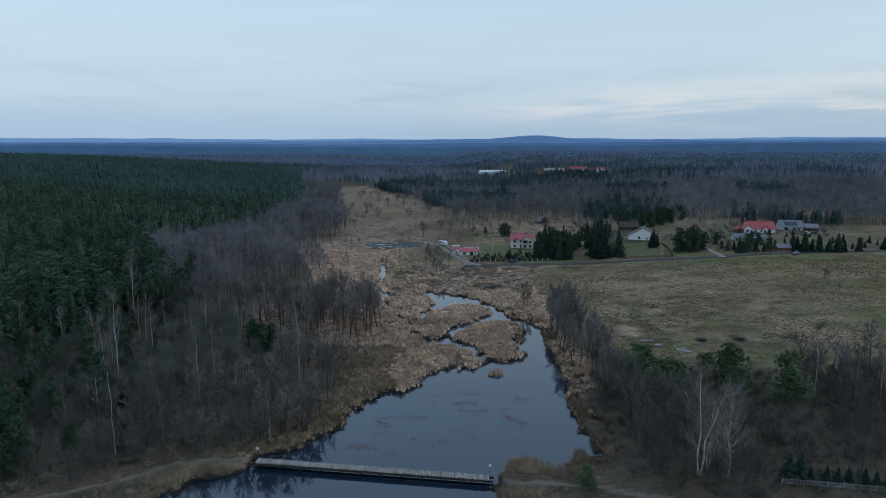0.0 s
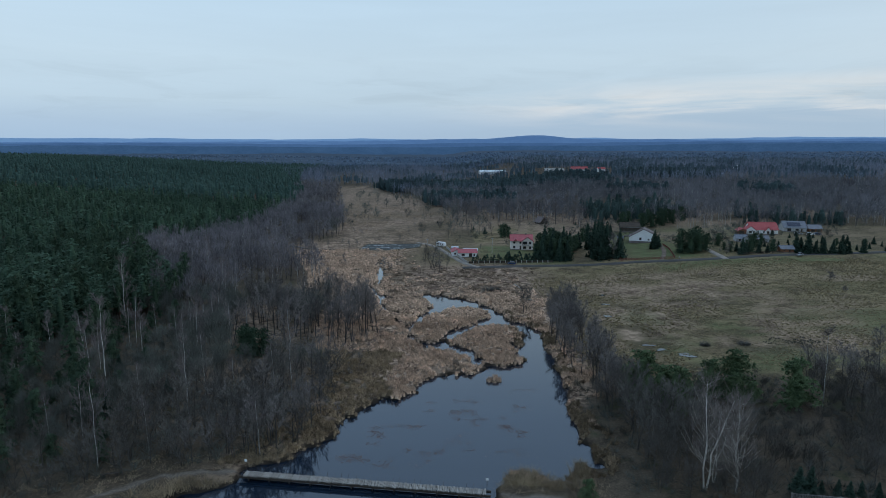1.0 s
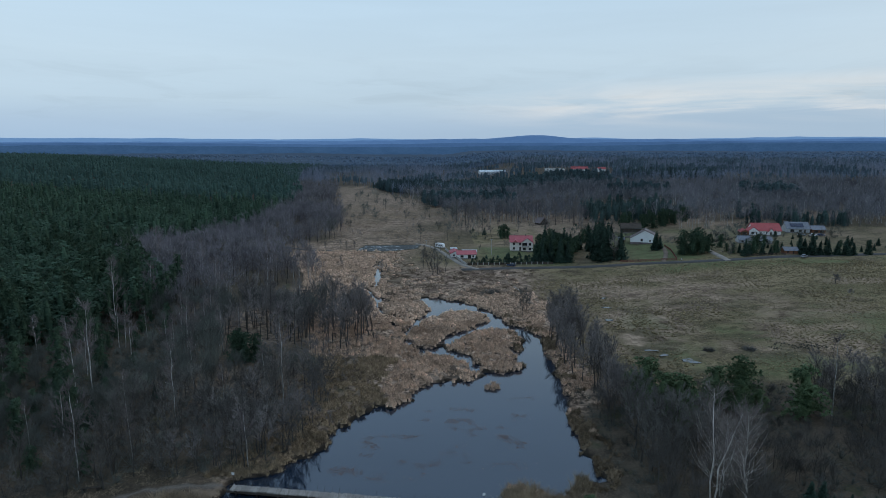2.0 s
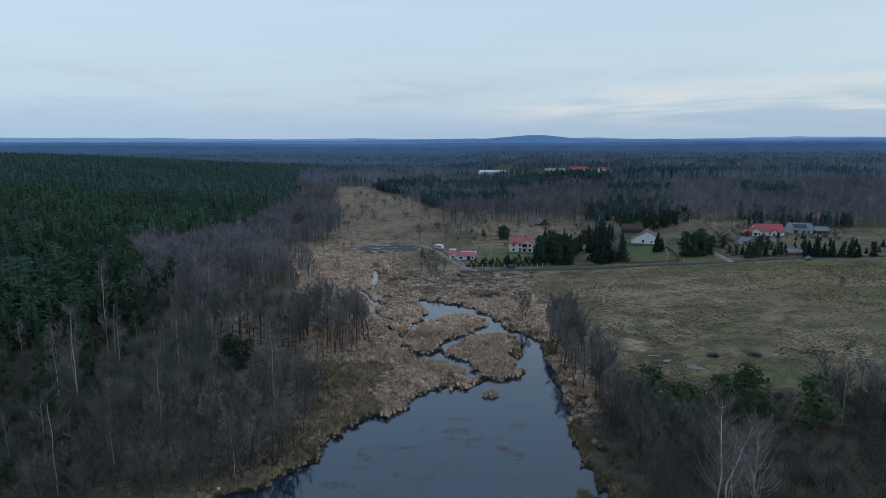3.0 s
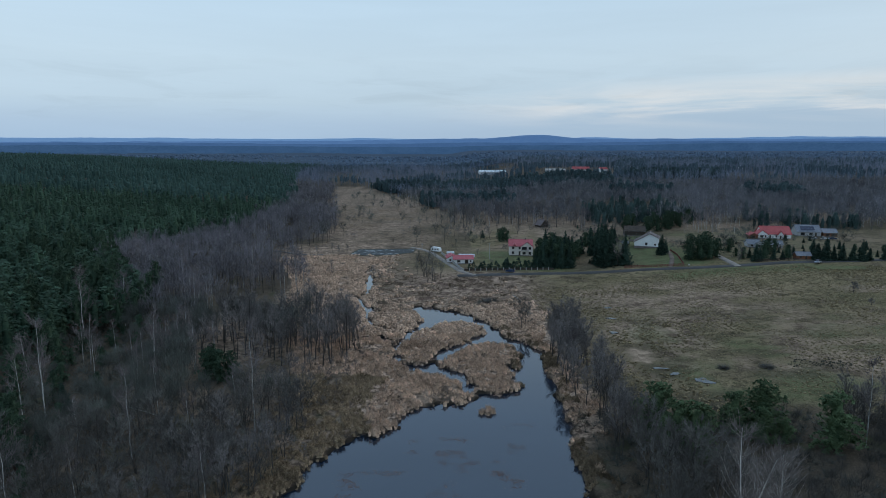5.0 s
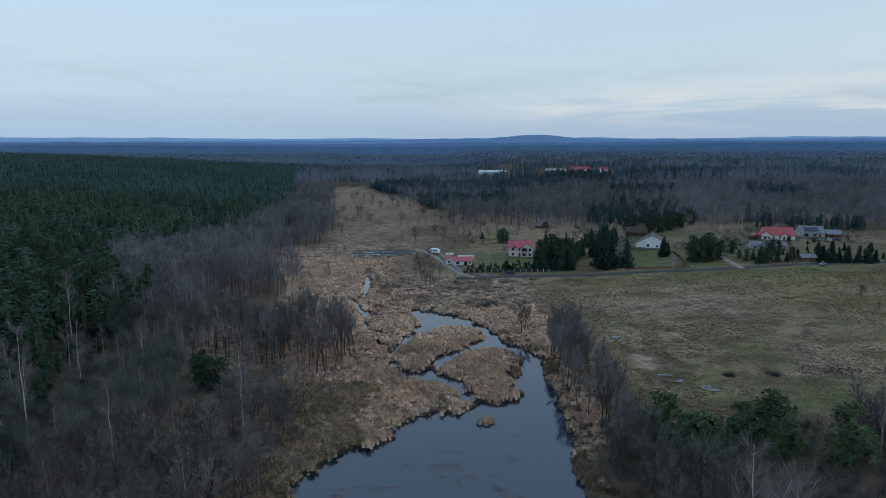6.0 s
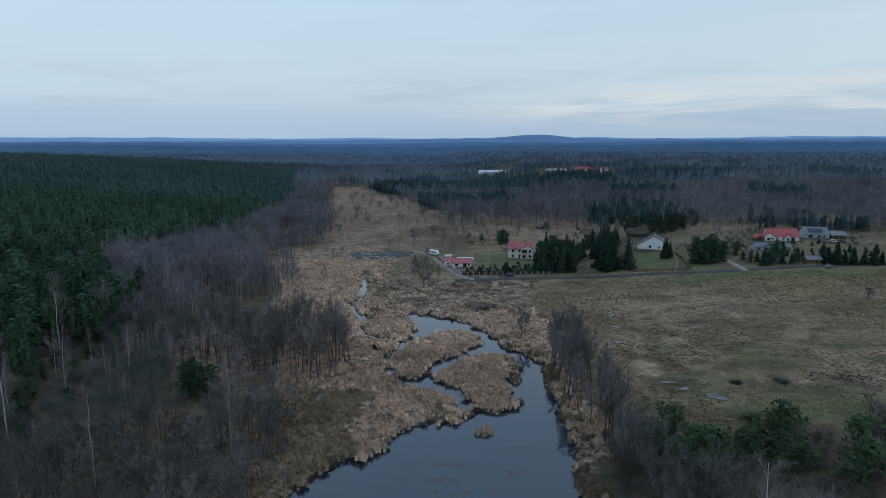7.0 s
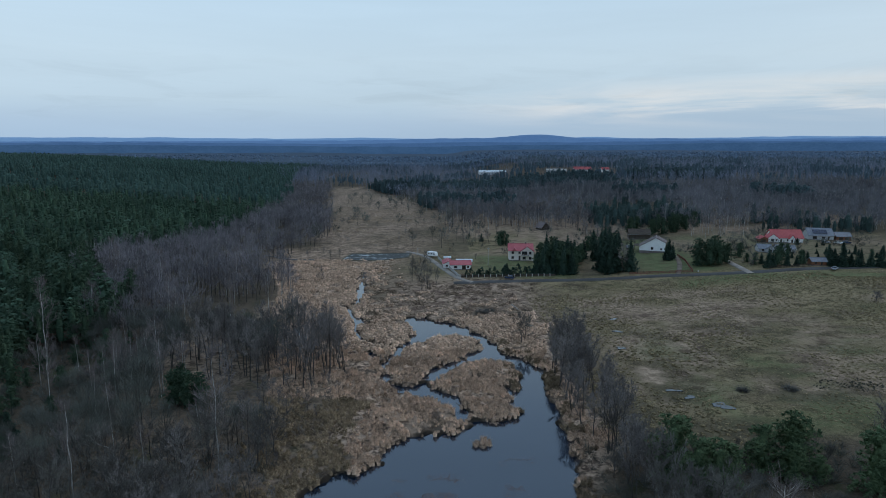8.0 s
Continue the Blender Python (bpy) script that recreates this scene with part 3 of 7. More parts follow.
    track = 1 - step(np.minimum(line_distance(x, y, PATH_LEFT), line_distance(x, y, PATH_RIGHT)) + wob * 0.06, 0.15, 0.75)
    sand = (1 - step(np.hypot((x - 59.0) / 3.6, (y - 185.5) / 8.5) + 0.9 * (value_noise(x, y, 2.6, 9) - 0.5), 0.55, 1.0)) * 0.9
    sand = np.maximum(sand, 0.6 * (1 - step(np.hypot((x - 52) / 6, (y - 236) / 4) + 0.9 * (value_noise(x, y, 3, 10) - 0.5), 0.5, 1.0)))
    sand = np.maximum(sand, 0.5 * (1 - step(np.hypot((x - 168) / 26, (y - 248) / 6) + 0.9 * (value_noise(x, y, 5, 10) - 0.5), 0.5, 1.0)))
    straw = np.maximum(sand, 0.15 * step(y, 860, 900) * (1 - step(y, 1150, 1180)) * step(x, 40, 70) * (1 - step(x, 290, 330)))
    marsh = np.maximum(marsh, 0.75 * upper * step(value_noise(x, y, 26, 91) + 0.35 * (value_noise(x, y, 6, 92) - 0.5), 0.35, 0.65))
    reed, meadow, marsh = np.maximum(reed, straw), meadow * (1 - straw), marsh * (1 - straw)
    # muddy waterline, widened on the right shore as painted shade under its overhang
    mud = np.maximum(step(d, np.where(x > 22, -2.0, -1.3), -0.2), 0.55 * step(value_noise(x, y, 3.2, 85), 0.45, 0.65) * step(x, 8, 16) * (1 - step(x + wob, 58, 74)) * (1 - step(np.abs(y - 286.5 + 0.3 * wob), 2, 5)))
    mud = np.maximum(mud, 0.40 * step(value_noise(x, y, 7.5, 101) + 0.5 * (value_noise(x, y, 2.2, 102) - 0.5), 0.42, 0.75) * step(x + wob, 50, 60) * (1 - step(x + wide, 92, 125)) * step(y, 146, 156) * (1 - step(y + wob, 226, 250)))
    for name, v in (("reed", reed), ("meadow", meadow), ("lawn", lawn * 0.75), ("marsh", marsh), ("sand", sand), ("track", track), ("mud", mud)):
        me.attributes.new(name, "FLOAT", "POINT").data.foreach_set("value", np.clip(v, 0, 1).astype(np.float32))
    return tagged(part("ground", me), "valley floor of brown reed mat, dull meadow grass and leaf litter", "ground", kind="structure")


ground = build_ground()


def build_water():
    bm = bmesh.new()
    prism(bm, [(-90, 40), (60, 40), (60, 330), (-90, 330)], -0.05, 0.0)
    return tagged(part("water", bm, M_WATER), "still dark pond water that mirrors the overcast sky", "water", kind="structure")


build_water()


def ribbon(name, line, width, mat, label, category, lift=0.06, seg=3.0):
    """A road or track draped over the ground, with rounded edges and a slight crown."""
    p = np.array(line, float)
    dense = [p[0]]
    for a, b in zip(p[:-1], p[1:]):
        n = max(1, int(np.hypot(*(b - a)) / seg))
        dense += [a + (b - a) * k / n for k in range(1, n + 1)]
    p = np.array(dense)
    for _ in range(6):
        p[1:-1] = (p[:-2] + 2 * p[1:-1] + p[2:]) / 4
    t = np.gradient(p, axis=0)
    t /= np.linalg.norm(t, axis=1)[:, None]
    nrm = np.stack([-t[:, 1], t[:, 0]], 1)
    cols, drop = (-1.0, -0.92, 0.0, 0.92, 1.0), (-0.3, 0.0, 0.06, 0.0, -0.3)
    v = []
    for o, dz in zip(cols, drop):
        q = p + nrm * o * width / 2
        v.append(np.column_stack([q, land(q[:, 0], q[:, 1]) + lift + dz]))
    v = np.stack(v, 1).reshape(-1, 3)
    me = tri_mesh(name, v, grid_tris(5, len(p))[:, ::-1], [mat], smooth=True)
    return tagged(part(name, me), label, category, kind="structure")


ribbon("road", ROAD, 5.0, M_ASPHALT, "narrow grey asphalt road between meadow and gardens", "road", 0.16)
ribbon("lane", LANE, 2.7, M_GRAVEL, "brown gravel lane beside the garden fence", "lane", 0.20)
M_WETMUD = material("wet_mud", (0.018, 0.015, 0.012), (0.05, 0.042, 0.032), 0.6, 0.45, 0.3)
DITCH = [(-90, 356), (-84, 354), (-79, 349), (-72, 345), (-66, 345.5), (-60, 345), (-55.5, 341.5)]
ribbon("ditch", DITCH, 2.4, M_WETMUD, "narrow wet ditch winding out of the wood", "ditch", 0.12, 1.5)
ribbon("side_track", TRACK, 2.2, M_DIRT, "rutted brown track beside the wooden fence", "track", 0.22)
ribbon("driveway", DRIVE, 3.0, M_GRAVEL, "pale gravel driveway leading up from the road", "driveway", 0.22)


# ---------------------------------------------------------------- trees
def tube(points, radii, sides):
    """Vertices and triangles of a tapered round bar along points."""
    p = np.array(points, float)
    t = np.gradient(p, axis=0)
    t /= np.linalg.norm(t, axis=1)[:, None] + 1e-9
    side = np.cross(t, (0.31, 0.92, 0.24))
    side /= np.linalg.norm(side, axis=1)[:, None] + 1e-9
    up = np.cross(t, side)
    a = np.arange(sides) * 2 * math.pi / sides
    ring = side[:, None] * np.cos(a)[None, :, None] + up[:, None] * np.sin(a)[None, :, None]
    v = (p[:, None] + ring * np.array(radii)[:, None, None]).reshape(-1, 3)
    f = []
    for k in range(len(p) - 1):
        for s in range(sides):
            b, c = k * sides + s, k * sides + (s + 1) % sides
            f += [(b, c, c + sides), (b, c + sides, b + sides)]
    return v, np.array(f)


def joined(pieces):
    vs, fs, n = [], [], 0
    for v, f in pieces:
        vs.append(v)
        fs.append(f + n)
        n += len(v)
    return np.concatenate(vs), np.concatenate(fs)


def slivers(base, tip, width, rng):
    """One thin triangle for each twig."""
    d = tip - base
    side = np.cross(d, rng.normal(size=d.shape))
    side /= np.linalg.norm(side, axis=1)[:, None] + 1e-9
    w = np.broadcast_to(np.asarray(width, float), (len(base),))[:, None] / 2
    v = np.stack([base - side * w, base + side * w, tip], 1).reshape(-1, 3)
    return v, np.arange(len(v)).reshape(-1, 3)


def bare_tree(rng, h, reach, limbs, twigs, twig_w, bole=0.35, stems=1, droop=0.0, lift=0.9, trunk_r=None, sides=6, limb=0.18, bough=0, twig_len=(0.045, 0.10)):
    """Trunk and crown of a leafless broadleaf tree."""
    trunk_r = trunk_r or 0.010 * h + 0.03
    trunks, crown, starts, ends = [], [], [], []
    for s in range(stems):
        az = rng.uniform(0, 2 * math.pi)
        lean = (0.0 if stems == 1 else 0.16) * h + rng.uniform(0, 0.03) * h
        f = np.linspace(0, 1, 6)
        top = np.column_stack([np.cos(az) * lean * f ** 1.4, np.sin(az) * lean * f ** 1.4, h * f * (1 if s == 0 else rng.uniform(0.8, 0.98))])
        top[1:-1, :2] += rng.normal(size=(4, 2)) * (0.005 if bough else 0.012) * h
        if stems > 1:
            top[:, :2] += np.array([np.cos(az), np.sin(az)]) * 0.25
        r = trunk_r / math.sqrt(stems) * (1 - 0.93 * f) + 0.012
        trunks.append(tube(top, r, sides))
        n = max(4, limbs // stems)
        for k in range(n):
            g = bole + (0.97 - bole) * rng.uniform(0, 1) ** 0.85
            at = np.array([np.interp(g, f, top[:, c]) for c in range(3)])
            a = rng.uniform(0, 2 * math.pi)
            long = reach * (1.05 - 0.75 * ((g - bole) / (1 - bole)) ** 1.3) * rng.uniform(0.7, 1.1)
            rise = rng.uniform(0.35, 1.15) * lift
            out = np.array([np.cos(a), np.sin(a), 0])
            mid = at + out * long * 0.5 + np.array([0, 0, long * rise * 0.42])
            end = at + out * long * 0.92 + np.array([0, 0, long * rise * (1.0 - droop)])
            lr = max(0.014, np.interp(g, f, r) * limb)
            crown.append(tube([at, mid, end], [lr, lr * 0.55, 0.006], 3))
            starts += [at, mid]
            ends += [mid, end]
    starts, ends = np.array(starts), np.array(ends)
    # side branches that sweep upwards, then fine twigs along them
    subs = 2 * len(starts)
    pick = rng.integers(0, len(starts), subs)
    t = rng.uniform(0.2, 1.0, subs)[:, None]
    base = starts[pick] * (1 - t) + ends[pick] * t
    run = np.linalg.norm((ends - starts)[pick], axis=1)[:, None]
    way = (ends - starts)[pick] / (run + 1e-9) + rng.normal(size=(subs, 3)) * 0.42 + np.array([0, 0, 0.35 - droop])
    tip = base + way / np.linalg.norm(way, axis=1)[:, None] * run * rng.uniform(0.55, 1.0, (subs, 1))
    boughs = len(joined(crown)[1])
    crown.append(slivers(base, tip, 0.05, rng))
    starts, ends = np.concatenate([starts[1::2], base, base]), np.concatenate([ends[1::2], tip, tip])
    pick = rng.integers(0, len(starts), twigs)
    t = rng.uniform(0.1, 1.0, twigs)[:, None]
    base = starts[pick] * (1 - t) + ends[pick] * t
    way = (ends - starts)[pick]
    way /= np.linalg.norm(way, axis=1)[:, None] + 1e-9
    way = way * 0.8 + rng.normal(size=(twigs, 3)) * 0.45 + np.array([0, 0, 0.40 - droop])
    way /= np.linalg.norm(way, axis=1)[:, None]
    crown.append(slivers(base, base + way * rng.uniform(*twig_len, (twigs, 1)) * h, rng.uniform(0.7, 1.3, twigs) * twig_w, rng))
    v, f = joined(crown)
    slots = np.ones(len(f), int)
    slots[:boughs] = bough
    return joined(trunks), (v, f, slots)


def needle_clumps(rng, centres, size, per):
    """Ragged sprays of needles: a few leaf-shaped triangles round each centre."""
    n = len(centres)
    c = np.repeat(centres, per, 0)
    d = rng.normal(size=(n * per, 3)) * np.array([1, 1, 0.55])
    d /= np.linalg.norm(d, axis=1)[:, None] + 1e-9
    s = np.repeat(np.broadcast_to(np.asarray(size, float), (n,)), per)[:, None] * rng.uniform(0.6, 1.2, (n * per, 1))
    side = np.cross(d, np.array([0, 0, 1.0]) + rng.normal(size=d.shape) * 0.45)
    side *= 0.31 * s / (np.linalg.norm(side, axis=1)[:, None] + 1e-9)
    v = np.stack([c - d * s * 0.45 - side, c - d * s * 0.45 + side, c + d * s], 1).reshape(-1, 3)
    return v, np.arange(len(v)).reshape(-1, 3)


def pine_tree(rng, h, width, clumps, per, size, base=0.35, shape=0.55):
    """Scots pine: a bole, limbs, and flat pads of needles in uneven whorls that round off at the top."""
    f = np.linspace(0, 1, 6)
    line = np.column_stack([rng.normal(size=6) * 0.012 * h, rng.normal(size=6) * 0.012 * h, h * 0.97 * f])
    line[0, :2] = 0
    trunk = tube(line, 0.017 * h * (1 - 0.9 * f) + 0.02, 6)
    form = lambda q: width / 2 * np.clip(1.03 - q, 0.03, 1) ** shape * np.clip(0.55 + 1.6 * q, 0, 1)
    pads = 34
    q, a = (np.arange(pads) + rng.uniform(0, 1, pads)) / pads, rng.permutation(pads) * 2.4 + rng.uniform(0, 0.8, pads)
    r = form(q) * rng.uniform(0.45, 0.92, pads)
    pad = np.column_stack([r * np.cos(a), r * np.sin(a), h * (base + (1 - base) * q) - 0.08 * r])
    pick = rng.integers(0, pads, clumps)
    ring, turn = np.sqrt(rng.uniform(0, 1, clumps)), rng.uniform(0, 2 * math.pi, clumps)
    wide = 0.15 * width + 0.20 * form(q[pick])
    c = pad[pick] + np.column_stack([np.cos(turn) * ring * wide, np.sin(turn) * ring * wide, wide * (0.30 - 0.5 * ring ** 2) + rng.normal(size=clumps) * 0.10])
    body = lumpy(rng, [(h * (base + (1 - base) * k), 0.46 * float(form(k))) for k in (0.04, 0.25, 0.45, 0.65, 0.85)], 8)
    crown = [needle_clumps(rng, c, size, per), body]
    for k in range(0, pads, 2):
        crown.append(tube([(0, 0, max(0.15 * h, pad[k, 2] - 0.35 * r[k])), tuple(pad[k])], [0.005 * h, 0.015], 3))
    return trunk, joined(crown)


def spruce_tree(rng, h, width, tiers, per_tier, size, base=0.06):
    """Spruce: whorls of drooping boughs under a thin leader."""
    trunk = tube([(0, 0, 0), (0, 0, h * 0.6), (0, 0, h)], [0.016 * h, 0.008 * h, 0.01], 6)
    cs, ss = [], []
    for k in range(tiers):
        q = k / tiers
        r = (width / 2 * (1 - q) ** 0.85 + 0.08) * rng.uniform(0.72, 1.15)
        n = max(4, int(per_tier * (1 - 0.75 * q)))
        a = np.arange(n) * 2 * math.pi / n + rng.uniform(0, 6) + rng.normal(size=n) * 0.15
        for share in (0.5, 0.95):
            rr = r * share * rng.uniform(0.65, 1.2, n)
            cs.append(np.column_stack([rr * np.cos(a), rr * np.sin(a), h * (base + (1 - base) * q) - 0.25 * rr + rng.normal(size=n) * 0.06]))
            ss.append(np.full(n, size * (0.55 + 0.6 * (1 - q))))
    crown = needle_clumps(rng, np.concatenate(cs), np.concatenate(ss), 4)
    top = slivers(np.array([[0, 0, h * 0.93]] * 5), np.array([[0, 0, h * 1.02]] * 5) + rng.normal(size=(5, 3)) * 0.1, 0.22, rng)
    core = lumpy(rng, [(h * (base + (1 - base) * q), 0.30 * width * (1 - q) ** 0.9) for q in (0.0, 0.2, 0.42, 0.64, 0.85)], 7)
    return trunk, joined([crown, top, core])


def thing(name, trunk, crown, bark, leaf, m, label, category="tree", group=""):
    root = empty(name, m, label, category, group)
    part("trunk", tri_mesh("trunk", *trunk, [bark], smooth=True), parent=root)
    part("crown", tri_mesh("crown", *crown[:2], [bark, leaf], crown[2] if len(crown) > 2 else np.ones(len(crown[1]), int)), parent=root)
    return root


def plant(kinds, places, group, rng, scale=(0.85, 1.15), sink=0.12):
    """Stands trees on the ground: each kind is built once, then copied. kinds: (name, builder, label); places: x, y, size."""
    made = {}
    for k, (x, y, s) in enumerate(places):
        name, build, label = kinds[k % len(kinds)]
        m = pose(x, y, float(ground_z(np.array([x]), np.array([y]))[0]) - sink, rng.normal() * 1.5, rng.normal() * 1.5, rng.uniform(0, 360)) @ Matrix.Scale(s * rng.uniform(*scale), 4)
        if k % len(kinds) in made:
            copy_thing(made[k % len(kinds)], m)
        else:
            made[k % len(kinds)] = build(name, m, label, group)


def maker(seed, shape, args, bark, leaf):
    def build(name, m, label, group):
        t, c = shape(np.random.default_rng(seed), *args[0], **args[1])
        root = thing(name, t, c, bark, leaf, Matrix.Identity(4), label, group=group)
        root.matrix_basis = m
        return root
    return build


def scatter(x0, x1, y0, y1, gap, keep, rng, jitter=0.45):
    """Places on a shaken grid, kept where keep() says so."""
    x, y = [a.ravel() for a in np.meshgrid(np.arange(x0, x1, gap), np.arange(y0, y1, gap))]
    x = x + rng.uniform(-jitter, jitter, x.size) * gap
    y = y + rng.uniform(-jitter, jitter, y.size) * gap
    ok = keep(x, y)
    return x[ok], y[ok]


def stuff(name, variants, x, y, size, rng, mats, label, category, parent=None, z=None):
    """Many small trees or tufts joined into one mesh. variants: (verts, tris, slots)."""
    n = len(x)
    z = ground_z(x, y) - 0.1 if z is None else z
    which = rng.integers(0, len(variants), n)
    vs, fs, ss, ts, base = [], [], [], [], 0
    for k, (v, f, s) in enumerate(variants):
        i = np.where(which == k)[0]
        if not len(i):
            continue
        a = rng.uniform(0, 2 * math.pi, len(i))
        c, q = np.cos(a)[:, None], np.sin(a)[:, None]
        sc = np.asarray(size, float)[i][:, None] * rng.uniform(0.82, 1.18, (len(i), 1))
        w = np.stack([(v[None, :, 0] * c - v[None, :, 1] * q) * sc + x[i][:, None], (v[None, :, 0] * q + v[None, :, 1] * c) * sc + y[i][:, None], v[None, :, 2] * sc + z[i][:, None]], 2)
        vs.append(w.reshape(-1, 3))
        fs.append((f[None] + (np.arange(len(i)) * len(v))[:, None, None]).reshape(-1, 3) + base)
        ss.append(np.tile(s, len(i)))
        ts.append(np.repeat(np.clip(rng.normal(0.5, 0.22, len(i)), 0, 1), len(v)))
        base += len(i) * len(v)
    me = tri_mesh(name, np.concatenate(vs), np.concatenate(fs), mats, np.concatenate(ss), np.concatenate(ts))
    return tagged(part(name, me), label, category, kind="stuff")


def rough_bare(rng, h, reach, limbs, twigs, w, bole=0.03):
    """A light tree for woods that are seen as a mass: stem, rising limbs, and a rounded fan of twigs."""
    trunk = slivers(np.zeros((2, 3)), np.array([[0, 0, h], [0.1, 0, h]]), bole * h, rng)
    a = rng.uniform(0, 2 * math.pi, limbs)
    g = rng.uniform(0.25, 0.85, limbs)
    base = np.column_stack([np.zeros(limbs), np.zeros(limbs), h * g])
    tip = base + np.column_stack([np.cos(a), np.sin(a), rng.uniform(0.8, 1.6, limbs)]) * (reach * (1.15 - g))[:, None]
    pick = rng.integers(0, limbs, twigs)
    t = rng.uniform(0.25, 1.05, twigs)[:, None]
    b = base[pick] * (1 - t) + tip[pick] * t + rng.normal(size=(twigs, 3)) * 0.14 * reach
    d = (tip - base)[pick] * 0.26 + rng.normal(size=(twigs, 3)) * 0.17 * reach + np.array([0, 0, 0.22 * reach])
    v, f = joined([trunk, slivers(base, tip, 0.07, rng), slivers(b, b + d, w, rng)])
    s = np.ones(len(f), int)
    s[:2 + limbs] = 0
    return v, f, s


def lumpy(rng, rings, sides):
    """A closed uneven dome through rings of (height, radius)."""
    a = np.arange(sides) * 2 * math.pi / sides
    v = [np.column_stack([r * k * np.cos(a + j), r * k * np.sin(a + j), np.full(sides, z) + rng.normal(size=sides) * 0.12 * r])
         for j, (z, r) in enumerate(rings) for k in [rng.uniform(0.72, 1.22, sides)]]
    v = np.concatenate(v + [[[rng.normal() * 0.1, rng.normal() * 0.1, rings[-1][0] + rings[-1][1] * 0.8]]])
    f = []
    for k in range(len(rings) - 1):
        for i in range(sides):
            b, c = k * sides + i, k * sides + (i + 1) % sides
            f += [(b, c, c + sides), (b, c + sides, b + sides)]
    f += [((len(rings) - 1) * sides + i, (len(rings) - 1) * sides + (i + 1) % sides, len(v) - 1) for i in range(sides)]
    return v, np.array(f)


def rough_pine(rng, h, width, pads, per, size, base=0.30, shape=0.55, sides=6, tiers=(0.04, 0.3, 0.55, 0.82), core_share=0.42):
    """A light conifer for the mass of a forest: flat pads of needle sprays in uneven whorls round a thin dark core."""
    form = lambda q: width / 2 * np.clip(1.03 - q, 0.02, 1) ** shape * np.clip(0.55 + 1.8 * q, 0, 1)
    core = lumpy(rng, [(h * (base + (1 - base) * q) - 0.5, core_share * float(form(q))) for q in tiers], sides)
    q, a = (np.arange(pads) + rng.uniform(0, 1, pads)) / pads, rng.permutation(pads) * 2.4 + rng.uniform(0, 0.9, pads)
    r = form(q) * rng.uniform(0.45, 0.85, pads)
    centre = np.column_stack([r * np.cos(a), r * np.sin(a), h * (base + (1 - base) * q) - 0.10 * r])
    n = pads * per
    ring, turn = np.sqrt(rng.uniform(0, 1, n)), rng.uniform(0, 2 * math.pi, n)
    wide = np.repeat(0.16 * width + 0.30 * form(q) * 0.5, per)
    out = np.column_stack([np.cos(turn), np.sin(turn), np.zeros(n)])
    c = np.repeat(centre, per, 0) + out * (ring * wide)[:, None] + np.column_stack([np.zeros((n, 2)), wide * (0.32 - 0.55 * ring ** 2) + rng.normal(size=n) * 0.12])
    d = out + np.column_stack([np.zeros((n, 2)), rng.normal(size=n) * 0.16 + 0.05]) + rng.normal(size=(n, 3)) * 0.18
    d = d / np.linalg.norm(d, axis=1)[:, None] * size * rng.uniform(0.6, 1.15, (n, 1))
    side = np.cross(d, np.array([0, 0, 1.0]) + rng.normal(size=(n, 3)) * 0.20)
    side *= size * 0.42 / (np.linalg.norm(side, axis=1)[:, None] + 1e-9)
    lv = np.stack([c - d * 0.6 - side, c - d * 0.6 + side, c + d * 0.7], 1).reshape(-1, 3)
    trunk = slivers(np.zeros((2, 3)), np.array([[0, 0, h * 0.95], [0.1, 0, h * 0.95]]), 0.03 * h, rng)
    v, f = joined([trunk, core, (lv, np.arange(len(lv)).reshape(-1, 3))])
    s = np.ones(len(f), int)
    s[:2] = 0
    return v, f, s


def far_tree(rng, h, width):
    """The lightest tree, for woods more than a kilometre off: one low uneven dome of a crown."""
    v, f = lumpy(rng, [(h * 0.25, width * 0.5), (h * 0.70, width * 0.40)], 4)
    return v, f, np.zeros(len(f), int)


def dry(x, y, far=1.5):
    ok = np.ones(x.shape, bool)
    near = (np.abs(x) < 75) & (y < 330) & (y > 40)
    ok[near] = water_depth(x[near], y[near]) < -far
    return ok


def off_roads(x, y, gap=5.0):
    d = np.minimum(line_distance(x, y, ROAD), line_distance(x, y, LANE))
    return (d > gap) & (line_distance(x, y, DRIVE) > gap) & (line_distance(x, y, PATH_LEFT) > 3) & (line_distance(x, y, PATH_RIGHT) > 3)


R1 = np.random.default_rng(21)
ALDERS = [("bare_tree", maker(31 + k, bare_tree, ((h, reach, 30, tw + 300, 0.042), dict(bole=bo, stems=st, lift=li)), M_BARK, M_TWIG), lab) for k, (h, reach, tw, bo, st, li, lab) in enumerate([
    (11.5, 3.4, 1250, 0.18, 1, 1.2, "leafless grey-brown alder with a slim dark trunk"), (13.5, 2.6, 1250, 0.30, 2, 1.8, "leafless alder with several dark stems"),
    (9.5, 3.8, 1350, 0.10, 1, 1.0, "leafless bushy tree with fine grey-brown twigs"), (11.5, 3.0, 1250, 0.22, 2, 1.5, "leafless twin-stemmed alder among brush"),
    (7.5, 3.6, 1300, 0.06, 4, 1.1, "leafless many-stemmed willow scrub"), (13.0, 2.3, 1150, 0.30, 1, 1.8, "tall leafless tree with a narrow crown")])]
